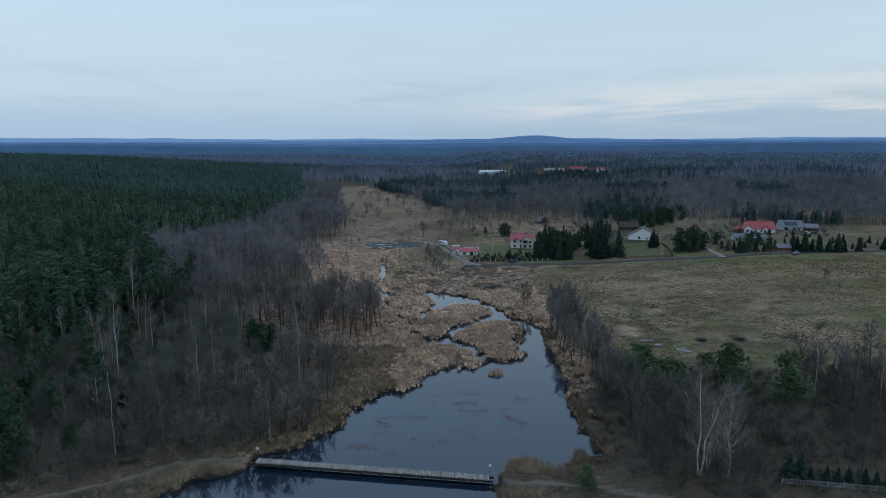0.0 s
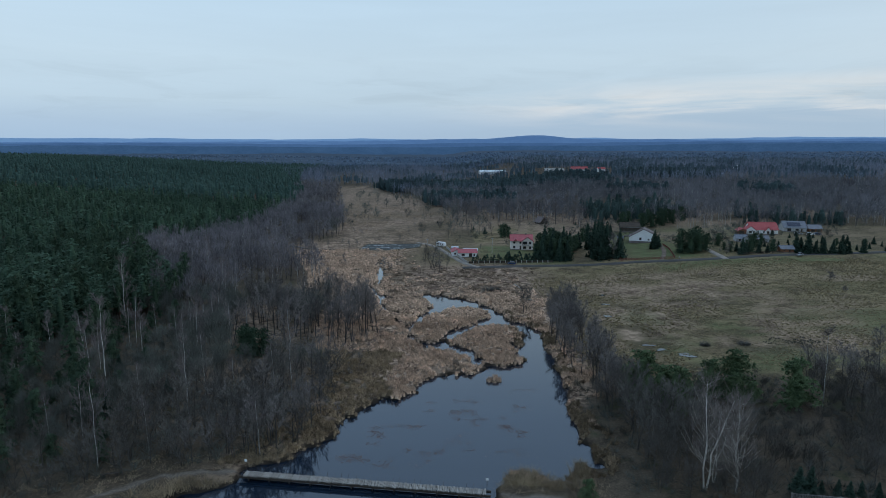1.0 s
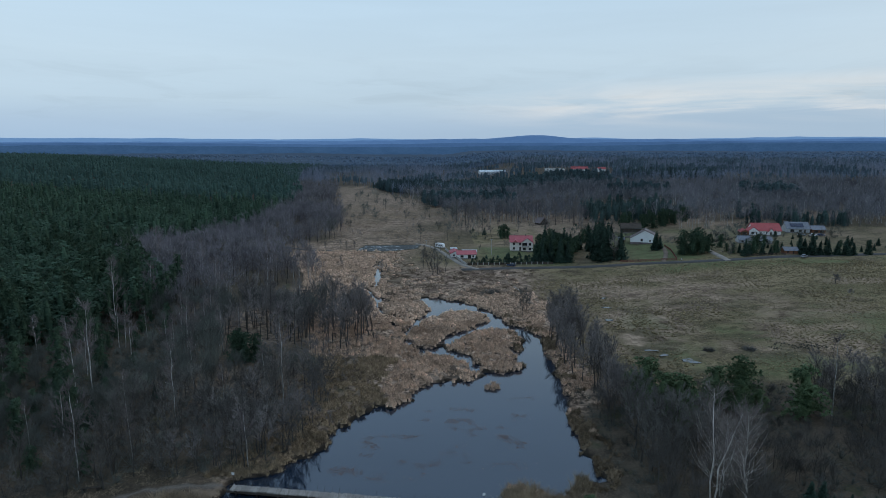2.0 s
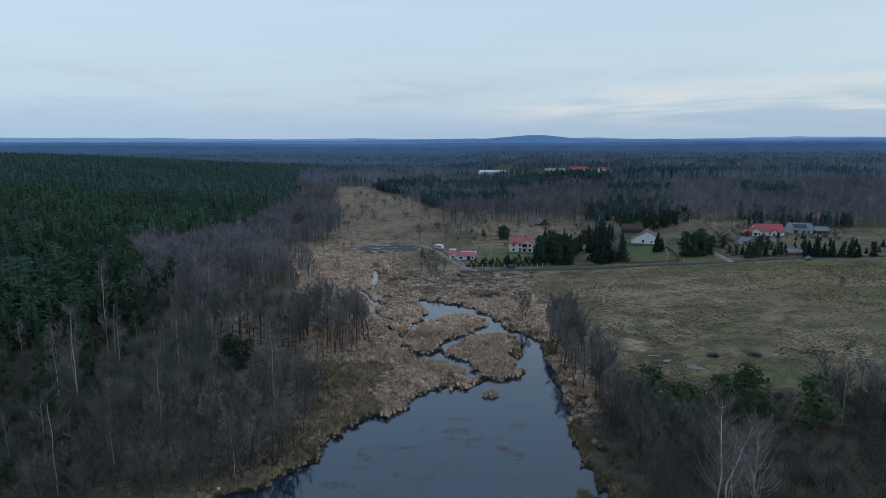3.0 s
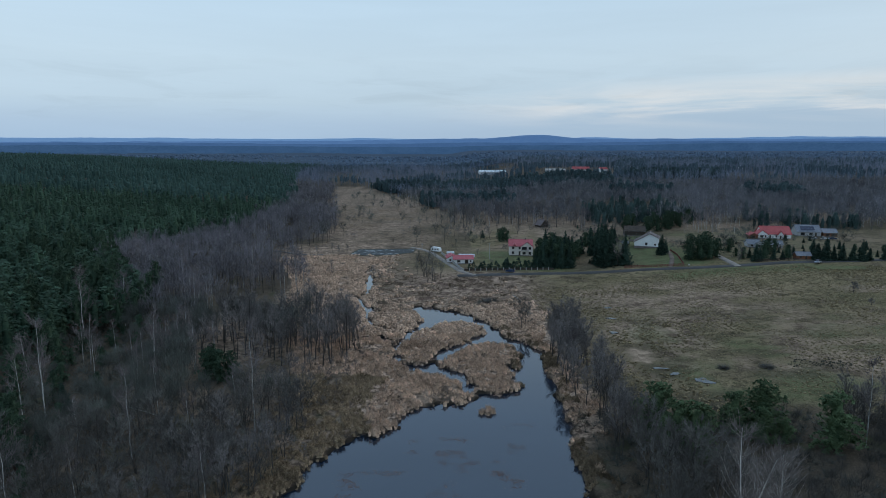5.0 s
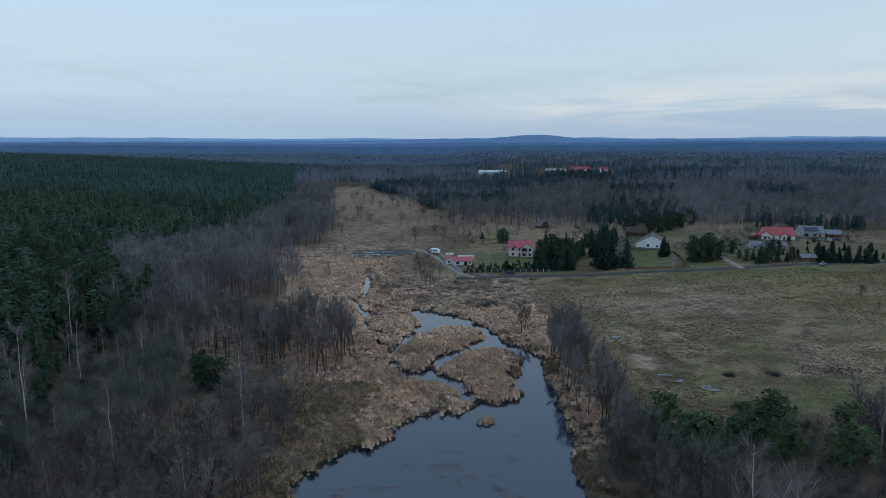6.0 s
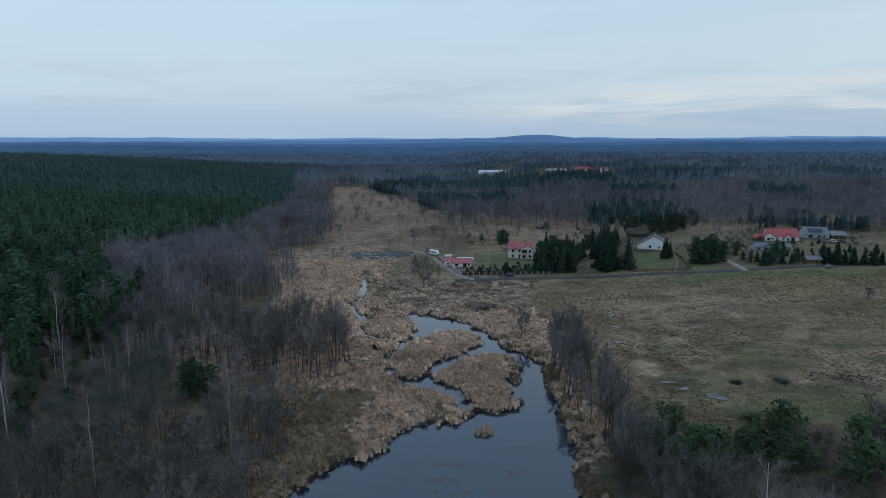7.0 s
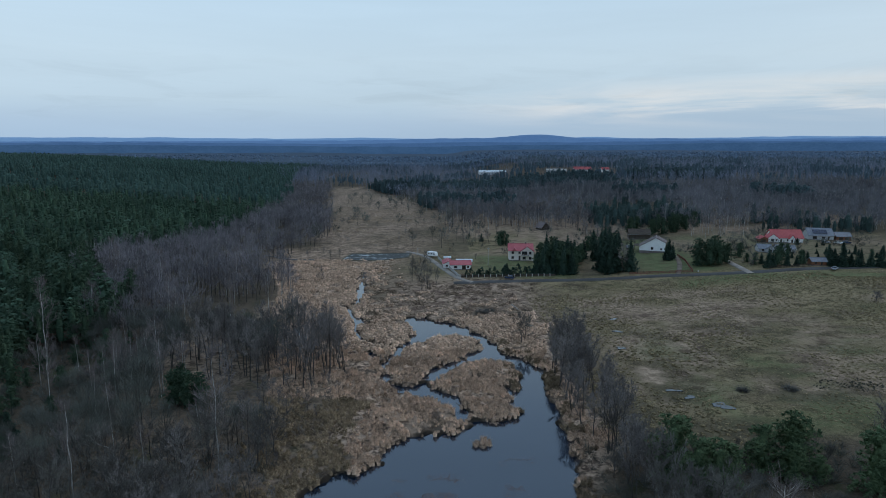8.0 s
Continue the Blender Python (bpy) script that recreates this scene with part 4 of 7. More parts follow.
DARKALDERS = [("bare_tree", maker(131 + k, bare_tree, ((h, reach, 30, tw, 0.044), dict(bole=bo, stems=st, lift=li)), M_BARK, M_SHADETWIG), lab) for k, (h, reach, tw, bo, st, li, lab) in enumerate([
    (11.0, 3.4, 1600, 0.16, 1, 1.2, "leafless dark grey alder with a dense crown"), (12.5, 2.7, 1500, 0.26, 2, 1.7, "leafless dark alder with several stems"),
    (9.0, 3.8, 1650, 0.10, 1, 1.0, "leafless bushy dark grey tree"), (7.5, 3.6, 1500, 0.06, 4, 1.1, "leafless dark willow scrub with many stems")])]
BIRCHES = [("birch_tree", maker(51 + k, bare_tree, ((h, reach, 24, tw, 0.045), dict(bole=0.28, stems=st, lift=1.5, trunk_r=0.09, bough=1)), M_BIRCH, M_BIRCHTWIG), lab) for k, (h, reach, tw, st, lab) in enumerate([
    (15.0, 2.6, 500, 1, "leafless birch with a white trunk"), (13.0, 2.2, 460, 1, "slim leafless birch with a pale trunk"), (12.0, 2.6, 520, 1, "small leafless birch with a white trunk")])]
PINES = [("pine_tree", maker(61 + k, pine_tree, ((h, w, 620, 5, 0.58), dict(base=b, shape=0.45)), M_PINEBARK, M_NEEDLE), lab) for k, (h, w, b, lab) in enumerate([
    (9.6, 7.6, 0.06, "bushy dark green pine with a rounded crown"), (12.5, 6.8, 0.18, "dark green pine with ragged tiers"), (8.6, 7.8, 0.04, "low wide dark green pine")])]
WOODLANDPINES = [("pine_tree", maker(161 + k, pine_tree, ((h, w, 420, 5, 0.60), dict(base=b, shape=0.5)), M_PINEBARK, M_DARKNEEDLE), lab) for k, (h, w, b, lab) in enumerate([
    (12.5, 6.4, 0.14, "dark green woodland pine with ragged tiers"), (10.0, 6.0, 0.08, "young dark green pine among bare trees"), (9.0, 6.4, 0.05, "low dark green pine among bare trees")])]
TALLPINES = [("pine_tree", maker(71 + k, pine_tree, ((h, w, 240, 4, 0.80), dict(base=b)), M_PINEBARK, M_DARKNEEDLE), lab) for k, (h, w, b, lab) in enumerate([
    (19.0, 6.0, 0.36, "tall forest pine with a bare reddish trunk"), (17.0, 5.8, 0.30, "forest pine with a dark green crown"), (15.0, 5.4, 0.18, "young forest pine at the wood's edge")])]
SPRUCES = [("spruce_tree", maker(81 + k, spruce_tree, ((h, w, 17, 15, 1.0), {}), M_PINEBARK, M_SPRUCE), lab) for k, (h, w, lab) in enumerate([
    (11.0, 5.2, "dark green garden spruce, cone-shaped"), (13.5, 6.8, "tall dark spruce with drooping boughs"), (8.0, 4.2, "young dark green spruce")])]


WOODPINES = [(-104, 180, 0.62), (-97, 186, 0.5), (-109, 190, 0.7), (-92, 192, 0.45), (-101, 195, 0.6), (-113, 184, 0.75), (-88, 200, 0.5), (-95, 204, 0.6), (-107, 200, 0.8), (-118, 188, 0.85), (-99, 211, 0.7),
             (-90, 183, 0.4), (-111, 176, 0.55), (-84, 190, 0.38), (-86, 209, 0.5), (-103, 172, 0.42), (-94, 176, 0.4), (-116, 170, 0.6), (-121, 180, 0.8), (-79, 205, 0.4), (-76, 98.5, 0.6), (-84, 101, 0.7), (-92, 118, 0.45),
             (-72, 128, 0.34), (-86, 132, 0.4), (-100, 128, 0.5), (-104, 150, 0.5), (-98, 108, 0.6),
             (-84, 106, 0.85), (-92, 102, 0.95), (-80, 95, 1.0), (-86, 112, 0.95), (-80, 118, 0.8), (-75, 124, 0.6), (-84, 124, 0.8), (-93, 111, 0.85), (-97, 117, 0.9), (-101, 125, 0.8), (-89, 125, 0.65), (-94, 133, 0.75),
             (-78, 104, 0.85), (-72, 110, 0.6), (-90, 95, 1.0), (-97, 100, 1.0), (-88, 118, 0.85), (-82, 111, 0.75), (-99, 138, 0.9), (-107, 132, 1.0), (-95, 125, 0.85), (-104, 117, 1.0), (-111, 141, 1.0), (-100, 147, 0.75), (-109, 153, 0.9), (-91, 143, 0.55),
             (-72, 123, 0.75), (-66, 117, 0.6), (-62, 109, 0.65), (-78, 132, 0.75), (-86, 140, 0.8), (-92, 151, 0.85), (-84, 153, 0.65), (-75, 141, 0.5), (-68, 130, 0.5), (-97, 159, 0.9), (-89, 164, 0.7), (-80, 163, 0.5), (-94, 171, 0.9), (-86, 176, 0.7), (-70, 150, 0.4)]
WOODPINES = [p for p in WOODPINES if p[0] > pine_edge(p[1]) - 1]
GLADE_PINES = [(-51.5, 165.5, 1.05), (-54.2, 166.5, 0.9), (-49, 166.5, 0.85), (-57, 176, 0.8)]


def clear_of_pines(x, y):
    """Room round the evergreens that stand among the bare trees."""
    ok = np.ones(x.shape, bool)
    for px, py, s in WOODPINES:
        ok &= np.hypot(x - px, y - py + 1.5) > 2.3 * s
    return ok & ~((np.abs(x + 55 * (y - 20) / 154) < 6.5) & (y > 148) & (y < 182))


def left_wood(x, y):
    """The leafless wood between reeds and pines, with its clearings."""
    above = np.interp(x, [-125, -95, -70, -57, -50, -34], [78, 84, 91, 97, 103, 106]) + 3
    thin = 0.18 + 0.12 * (1 - step(x, -84, -70)) * (1 - step(y, 190, 210)) + 0.24 * step(x, -80, -62) * step(y, 138, 158) * (1 - step(y, 225, 250))
    return (x < left_edge(y) + 2) & (x > pine_edge(y) - 6) & dry(x, y) & off_roads(x, y) & (y > above) & (value_noise(x, y, 13, 8) > thin) & clear_of_pines(x, y)


x, y = scatter(-128, -20, 84, 215, 4.5, left_wood, R1)
order = np.argsort(np.hypot(x + 30, y - 105))
rest, order = order[70:], order[:70]
plant(DARKALDERS, [(x[i], y[i], R1.uniform(0.75, 1.1) * (0.78 if x[i] < -64 else 1.0)) for i in order], "leafless trees of the left bank wood", R1)
LEFT_REST = x[rest], y[rest]
x2, y2 = scatter(-122, -36, 108, 290, 14, left_wood, R1)
plant(BIRCHES, [(a, b, R1.uniform(0.85, 1.15)) for a, b in zip(x2, y2)], "birches in the left bank wood", R1)
plant([ALDERS[2], ALDERS[4], ALDERS[0]], [(a, b, R1.uniform(0.8, 1.0)) for a, b in [(-38, 143), (-32, 137), (-39, 133), (-33, 162), (-36, 150), (-31, 145), (-41, 139), (-44, 146), (-35, 128), (-40, 126), (-45, 133), (-33, 122), (-38, 118),
                                                                   (-36, 157), (-42, 152), (-28, 141), (-29, 150), (-44, 124), (-48, 128), (-30, 131)]], "bushy bare trees behind the reeds", R1)
plant([BIRCHES[1], BIRCHES[2]], [(-72 + 2.3 * k + R1.uniform(-1, 1), 178 + R1.uniform(-4, 4), R1.uniform(0.75, 1.0)) for k in range(7)] + [(R1.uniform(-92, -56), R1.uniform(160, 192), R1.uniform(0.75, 1.0)) for k in range(16)], "slim birches round the glade", R1)
# alder clumps that stand in the reeds
clump = [(-44, 184), (-42, 181), (-40, 187), (-38, 183), (-33, 185), (-31, 182), (-29, 188), (-27, 184), (-25, 189), (-23, 185), (-21, 190), (-35, 190), (-30, 193), (-26, 195), (-22, 197),
         (-46, 194), (-40, 197), (-34, 199), (-44, 204), (-38, 208), (-49, 187), (-52, 192), (-19, 186), (-55, 198), (-28, 200), (-32, 205), (-24, 203), (-58, 188), (-61, 196), (-50, 201), (-56, 207), (-48, 212), (-42, 215), (-36, 214), (-62, 180), (-33, 178), (-28, 176), (-39, 177), (-46, 178), (-30, 210), (-53, 183)]
plant([ALDERS[2], ALDERS[3]], [(a, b, R1.uniform(0.5, 0.7)) for a, b in [(-27, 158), (-30, 152), (-24, 164), (-29, 144), (-33, 160), (-25, 172), (-36, 168), (-31, 166), (-25, 131), (-28, 136), (-24, 139), (-27, 147), (-23, 152), (-30, 158), (-34, 150), (-22, 128), (-33, 141), (-37, 156), (-20, 168), (-22, 176), (-18, 181), (-24, 180), (-27, 169), (-30, 173), (-19, 174), (-21, 160), (-34, 172), (-40, 166), (-44, 171), (-38, 162), (-47, 164), (-42, 158)]], "small bare trees among the reeds", R1)
clump += [(a + 1.9, b + 2.3) for a, b in clump[::4] if a < -24]
plant([ALDERS[1], ALDERS[5], ALDERS[3], ALDERS[5]], [(a, b, R1.uniform(0.85, 1.1)) for a, b in clump], "dark alders standing in the reeds", R1)
plant([ALDERS[5], ALDERS[1], ALDERS[0]], [(a, b, R1.uniform(0.8, 1.05)) for a, b in [(-31, 113), (-33, 116), (-29, 118), (-36, 112), (-38, 110), (-28, 121), (-34, 120), (-40, 112), (-30, 124), (-26.5, 124), (-42, 109), (-36, 117), (-45, 108), (-26, 129)]], "alders leaning over the pond's left bank", R1)
# trees along the right shore
strip = [(36, 193), (38, 196), (41, 200), (39, 203), (43, 197), (40, 190), (40, 178), (38, 175), (42, 181), (41, 172), (44, 176), (39, 184), (43, 187), (40, 150), (38, 146), (42, 153), (44, 148),
         (40, 157), (43, 160), (41, 165), (38, 135), (40, 139), (43, 133), (45, 141), (38, 118), (41, 122), (44, 126), (47, 120), (42, 114), (46, 112), (50, 116), (37, 128), (41, 129), (47, 133), (45, 117), (39, 110), (44, 107)]
strip += [(a + 1.6, b + 1.7) for a, b in strip[:28]] + [(34.5, 181), (35, 176), (34.5, 187), (35.5, 172), (35, 167), (36, 161), (35.5, 184), (34, 171), (33.8, 178), (34, 184), (34.5, 190), (35.5, 194), (34.2, 164), (36.5, 169), (36, 174), (36.5, 187), (35, 158), (36, 152)]
strip = [p for p in strip if p[0] < 43.6 and p[1] > 124]
plant([ALDERS[5], ALDERS[1], ALDERS[3], ALDERS[5]], [(a, b, R1.uniform(0.78, 1.05)) for a, b in strip], "leafless trees along the pond's shore", R1)
plant(DARKALDERS[:3], [(a, b, R1.uniform(0.85, 1.1)) for a, b in [(39, 110), (41, 114), (38.5, 118), (43, 110), (42, 119), (45, 115), (47, 120), (40, 122.5), (44, 124), (49, 115), (38, 113), (46, 109), (51, 120), (41, 107)]], "dark leafless trees behind the shore", R1)
plant([DARKALDERS[0], DARKALDERS[2]], [(29, 212, 0.95), (30.2, 213, 0.8)], "small tree in the reeds", R1)


SHOREPINES = [(45.3, 135, 1.12), (50.5, 128.5, 1.3), (68.5, 139, 1.12), (78.3, 131, 1.05), (62, 138, 0.75), (66, 134.5, 0.7), (48, 130.5, 0.8), (71, 135, 0.5), (54, 134, 0.5)]


def clear_of_shore_pines(x, y):
    ok = np.ones(x.shape, bool)
    for px, py, size in SHOREPINES:
        ok &= np.hypot(x - px, y - py + 1.5) > 4.2 * size
    return ok


def right_wood(x, y):
    return (x > 50) & (y < 146 - 0.02 * (x - 50)) & off_roads(x, y) & (value_noise(x, y, 15, 12) > 0.38) & ((x < 70) | (x > 76) | (y < 120)) & ~((x > 55) & (x < 80) & (y < 100)) & ~((x < 82) & (y > 114))


x, y = scatter(50, 112, 84, 150, 8.4, right_wood, R1)
plant([ALDERS[2], ALDERS[4], ALDERS[3], ALDERS[0]], [(a, b, R1.uniform(0.55, 0.85)) for a, b in zip(x, y)], "leafless trees and scrub beside the meadow", R1)
plant([ALDERS[5], ALDERS[0], ALDERS[3]], [(a, b, R1.uniform(0.75, 0.98)) for a, b in [(95, 134), (100, 133), (90, 139), (93, 135), (96, 141), (101, 138), (104, 144), (98, 146), (92, 145), (109, 139), (106, 132), (112, 145), (116, 138), (88, 144), (103, 150), (110, 150)]], "bare trees at the meadow's corner", R1)
BIGBIRCH = [("birch_tree", maker(91 + k, bare_tree, ((h, r, 96, 2600, 0.036), dict(bole=0.14, stems=st, lift=1.35, trunk_r=0.21, limb=0.24)), M_PALEBIRCH, M_PALETWIG), lab) for k, (h, r, st, lab) in enumerate([
    (18.5, 4.6, 2, "big leafless birch with white rising limbs"), (17.5, 4.4, 1, "big leafless birch with a white trunk")])]
plant(BIGBIRCH, [(45.0, 99.5, 1.0), (49.5, 98, 0.95), (47.5, 102, 0.7)], "white birches over the pond's right bank", R1, (0.97, 1.03))
plant(BIRCHES, [(84.9, 132, 1.12), (97, 128, 0.95), (108, 126, 0.75), (104, 118, 0.7)], "white birches at the meadow's corner", R1)
plant([PINES[0], PINES[0], PINES[2]], SHOREPINES, "dark pines at the meadow's edge", R1)
plant([WOODLANDPINES[2]], GLADE_PINES, "pines in the left bank wood", R1)
plant([PINES[0]], [(24.5, 95.5, 0.5)], "small pine by the path", R1)
plant([SPRUCES[2], SPRUCES[0]], [(60 + 2.0 * k, 98.2 - 0.36 * k + 0.4 * (k % 3), 0.60 - 0.05 * (k % 3)) for k in range(11)], "spruces in a garden row", R1)
plant(WOODLANDPINES, [(a, b, 1.3 * s) for a, b, s in WOODPINES], "young pines scattered in the left bank wood", R1)
plant([SPRUCES[2]], [(-88, 118, 0.9), (-71, 128, 0.7), (-96, 135, 0.8), (-80, 150, 0.7), (-104, 112, 1.0), (-64, 141, 0.5)], "young spruces in the left bank wood", R1)

# the pine forest's edge, tree by tree, then the mass of it
x, y = scatter(-190, -86, 120, 330, 7.0, lambda a, b: (a < pine_edge(b)) & (a > pine_edge(b) - 42), R1)
order = np.argsort(np.hypot(x, y))[:200]
plant(TALLPINES, [(x[i], y[i], R1.uniform(0.8, 1.08)) for i in order], "pines along the forest's edge", R1)

R2 = np.random.default_rng(22)
PINE_NEAR = [rough_pine(R2, R2.uniform(12, 16.5), R2.uniform(6.4, 8.6), 19, 15, 0.80, base=0.22, shape=0.5, core_share=0.36) for _ in range(8)]
PINE_MID = [rough_pine(R2, R2.uniform(12, 16.5), R2.uniform(6.4, 8.2), 9, 9, 1.1, base=0.32, shape=0.5, sides=5, tiers=(0.05, 0.45, 0.8)) for _ in range(7)]
PINE_BELT = [rough_pine(R2, R2.uniform(13, 17), R2.uniform(7.5, 9.5), 9, 4, 1.3, base=0.12, shape=0.5, sides=7, tiers=(0.05, 0.4, 0.8), core_share=0.75) for _ in range(6)]
PINE_STAND = [rough_pine(R2, R2.uniform(10, 14), R2.uniform(6.5, 8.5), 18, 9, 0.8, base=0.05, shape=0.45, core_share=0.66) for _ in range(6)]
PINE_FAR = [rough_pine(R2, R2.uniform(14, 17.5), R2.uniform(6.5, 8.5), 5, 2, 1.3, base=0.40, shape=0.42, sides=5, tiers=(0.1, 0.72), core_share=0.62) for _ in range(6)]
BARE_MID = [rough_bare(R2, R2.uniform(10, 14), R2.uniform(3.0, 4.2), 11, 105, 0.14) for _ in range(8)]
BIRCH_MID = [rough_bare(R2, R2.uniform(10, 15), R2.uniform(3.0, 4.2), 10, 110, 0.17, 0.018) for _ in range(8)]
BARE_FAR = [rough_bare(R2, R2.uniform(12, 16), R2.uniform(4.0, 5.4), 5, 20, 0.26) for _ in range(6)]
VIEW = 0.80


def in_view(x, y, slack=40):
    return np.abs(x) < VIEW * np.maximum(y, 0) + slack


def pines_left(a, b):
    return (a < pine_edge(b) - 2) & in_view(a, b) & ~((a > pine_edge(b) - 30) & (b < 240) & (value_noise(a, b, 9, 15) > 0.72))


x, y = scatter(-460, -98, 110, 560, 5.3, pines_left, R2)
close = np.hypot(x, y) < 360
stuff("pine_forest", PINE_NEAR, x[close], y[close], R2.uniform(0.66, 1.16, close.sum()), R2, [M_PINEBARK, M_FOREST], "dense dark green pine forest on the rising valley side", "forest")
stuff("pine_forest", PINE_MID, x[~close], y[~close], R2.uniform(0.80, 1.12, (~close).sum()), R2, [M_PINEBARK, M_FOREST], "dense dark green pine forest up the hillside", "forest")
x, y = scatter(-1500, -120, 560, 1600, 8.0, lambda a, b: (a < pine_edge(b) - 2) & in_view(a, b), R2)
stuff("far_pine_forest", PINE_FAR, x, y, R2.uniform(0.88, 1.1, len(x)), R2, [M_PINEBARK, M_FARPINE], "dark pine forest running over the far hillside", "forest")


def leafless_left(a, b):
    return (a < left_edge(b)) & (a > pine_edge(b) - 10) & (b > 210) & dry(a, b) & (value_noise(a, b, 13, 8) > 0.27 + 0.4 * step(a, -86, -66) * (1 - step(b, 235, 260)))


x, y = LEFT_REST
xr, yr = scatter(37, 132, 82, 147, 3.6, lambda a, b: (b < 147 - 0.02 * (a - 50)) & off_roads(a, b) & clear_of_shore_pines(a, b) & dry(a, b, 2.5) & (value_noise(a, b, 11, 18) > 0.36 - 0.2 * (a < 56)) & ~((a > 56) & (a < 84) & (b < 100)), R2)
stuff("leafless_thicket", [rough_bare(R2, R2.uniform(4.5, 8), R2.uniform(2.4, 3.2), 14, 300, 0.055) for _ in range(6)], xr, yr, R2.uniform(0.6, 1.15, len(xr)) * (1 - 0.45 * step(yr, 112, 120) * (xr < 84) * (xr > 50)), R2, [M_BARK, M_DARKTWIG], "dark leafless thicket beside the meadow", "woodland")
stuff("leafless_thicket", [joined_tree for joined_tree in (rough_bare(R2, R2.uniform(7, 11), R2.uniform(2.8, 3.8), 20, 720, 0.048) for _ in range(8))], x, y, R2.uniform(0.85, 1.15, len(x)) * (1 - 0.45 * step(-x, 60, 78) * (1 - step(y, 200, 216))), R2, [M_BARK, M_WOODTWIG], "grey leafless thicket of the bank wood", "woodland")
x, y = scatter(-260, -40, 210, 900, 4.3, lambda a, b: leafless_left(a, b) & ((b < 560) | (value_noise(a, b, 7, 4) > 0.5)), R2)
grey = value_noise(x, y, 26, 67) + 0.5 * step(pine_edge(y) + 22 - x, -6, 6) > 0.70
stuff("birch_woodland", BIRCH_MID, x[grey], y[grey], R2.uniform(0.75, 1.0, grey.sum()), R2, [M_BIRCH, M_EDGETWIG], "pale leafless birches beside the pine forest", "woodland")
x, y = x[~grey], y[~grey]
stuff("leafless_woodland", BARE_MID, x, y, R2.uniform(0.62, 1.12, len(x)), R2, [M_BARK, M_EDGETWIG], "grey-brown leafless woodland along the valley's side", "woodland")


x, y = scatter(-480, -60, 880, 1500, 10.5, lambda a, b: (a < np.maximum(left_edge(b), right_edge(b))) & (a > pine_edge(b) - 12) & ((b > 1040) | (a < left_edge(b))), R2)
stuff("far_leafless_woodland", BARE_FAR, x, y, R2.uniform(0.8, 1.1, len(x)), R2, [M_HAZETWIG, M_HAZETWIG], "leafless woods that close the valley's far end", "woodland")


# right-hand woods: grey birches in front, a dark pine belt behind
def woods_right(a, b):
    clear = ((b > 1040) & (b < 1180) & (a > 0.055 * b) & (a < 0.115 * b)) | ((b > 838) & (b < 1010) & (a > 0.15 * b) & (a < 0.275 * b))
    return (b > far_edge(a)) & (a > right_edge(b)) & in_view(a, b) & ~clear


def belt(a, b):
    return (((b > np.interp(a, [-100, 20, 76, 131, 184], [775, 752, 728, 704, 684]) + 30 * (value_noise(a, b, 25, 22) - 0.5)) & (b < 900 + 0.2 * a) & (a < 190)) | ((value_noise(a, b, 70, 21) > 0.76) & (b > 570)) | ((a > 108) & (a < 185) & (b > 440) & (b < 530)) | ((np.abs(a - 240) < 34) & (b < 455) & (value_noise(a, b, 11, 23) > 0.52)))


x, y = scatter(-110, 560, 380, 720, 6.0, lambda a, b: woods_right(a, b) & ~belt(a, b) & (value_noise(a, b, 12, 31) > 0.16), R2)
white = value_noise(x, y, 30, 66) > 0.50
stuff("leafless_woodland", BIRCH_MID, x[~white], y[~white], R2.uniform(0.7, 1.12, (~white).sum()), R2, [M_TWIG, M_FARTWIG], "grey leafless wood behind the houses", "woodland")
x, y = x[white], y[white]
stuff("leafless_woodland", BIRCH_MID, x, y, R2.uniform(0.8, 1.15, len(x)), R2, [M_BIRCH, M_FARTWIG], "leafless birch wood behind the houses", "woodland")
x, y = scatter(-120, 700, 380, 860, 6.1, lambda a, b: woods_right(a, b) & belt(a, b), R2)
close = y < 560
stuff("pine_belt", PINE_STAND, x[close], y[close], R2.uniform(0.55, 1.0, close.sum()), R2, [M_PINEBARK, M_STANDPINE], "dark rounded pines behind the gardens", "forest")
x, y = x[~close], y[~close]
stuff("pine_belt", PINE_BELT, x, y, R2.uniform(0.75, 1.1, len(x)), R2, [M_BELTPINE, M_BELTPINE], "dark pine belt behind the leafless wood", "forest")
x, y = scatter(-430, 1250, 640, 1600, 9.3, lambda a, b: woods_right(a, b) & ~belt(a, b) & ((b > 720) | (a > 560)), R2)
half = value_noise(x, y, 60, 25) + 0.25 * (R2.random(len(x)) - 0.5) > 0.64
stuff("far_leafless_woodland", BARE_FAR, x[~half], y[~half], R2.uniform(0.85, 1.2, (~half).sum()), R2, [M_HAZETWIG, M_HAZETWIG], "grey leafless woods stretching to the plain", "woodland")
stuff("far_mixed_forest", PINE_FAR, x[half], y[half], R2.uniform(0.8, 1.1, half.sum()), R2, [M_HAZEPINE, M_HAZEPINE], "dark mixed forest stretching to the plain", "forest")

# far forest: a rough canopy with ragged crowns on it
# haze blue is painted into both; the darker canopy mimics shaded gaps between crowns
M_HAZECANOPY = material("far_canopy", (0.042, 0.066, 0.094), (0.060, 0.088, 0.122), 0.004, 0.95, 0.0, fine=14, spec=0.08)
M_HAZETOP = material("hazed_treetops", (0.078, 0.112, 0.156), (0.100, 0.138, 0.186), 0.004, 0.95, 0.0, fine=14, tint=True, spec=0.08)


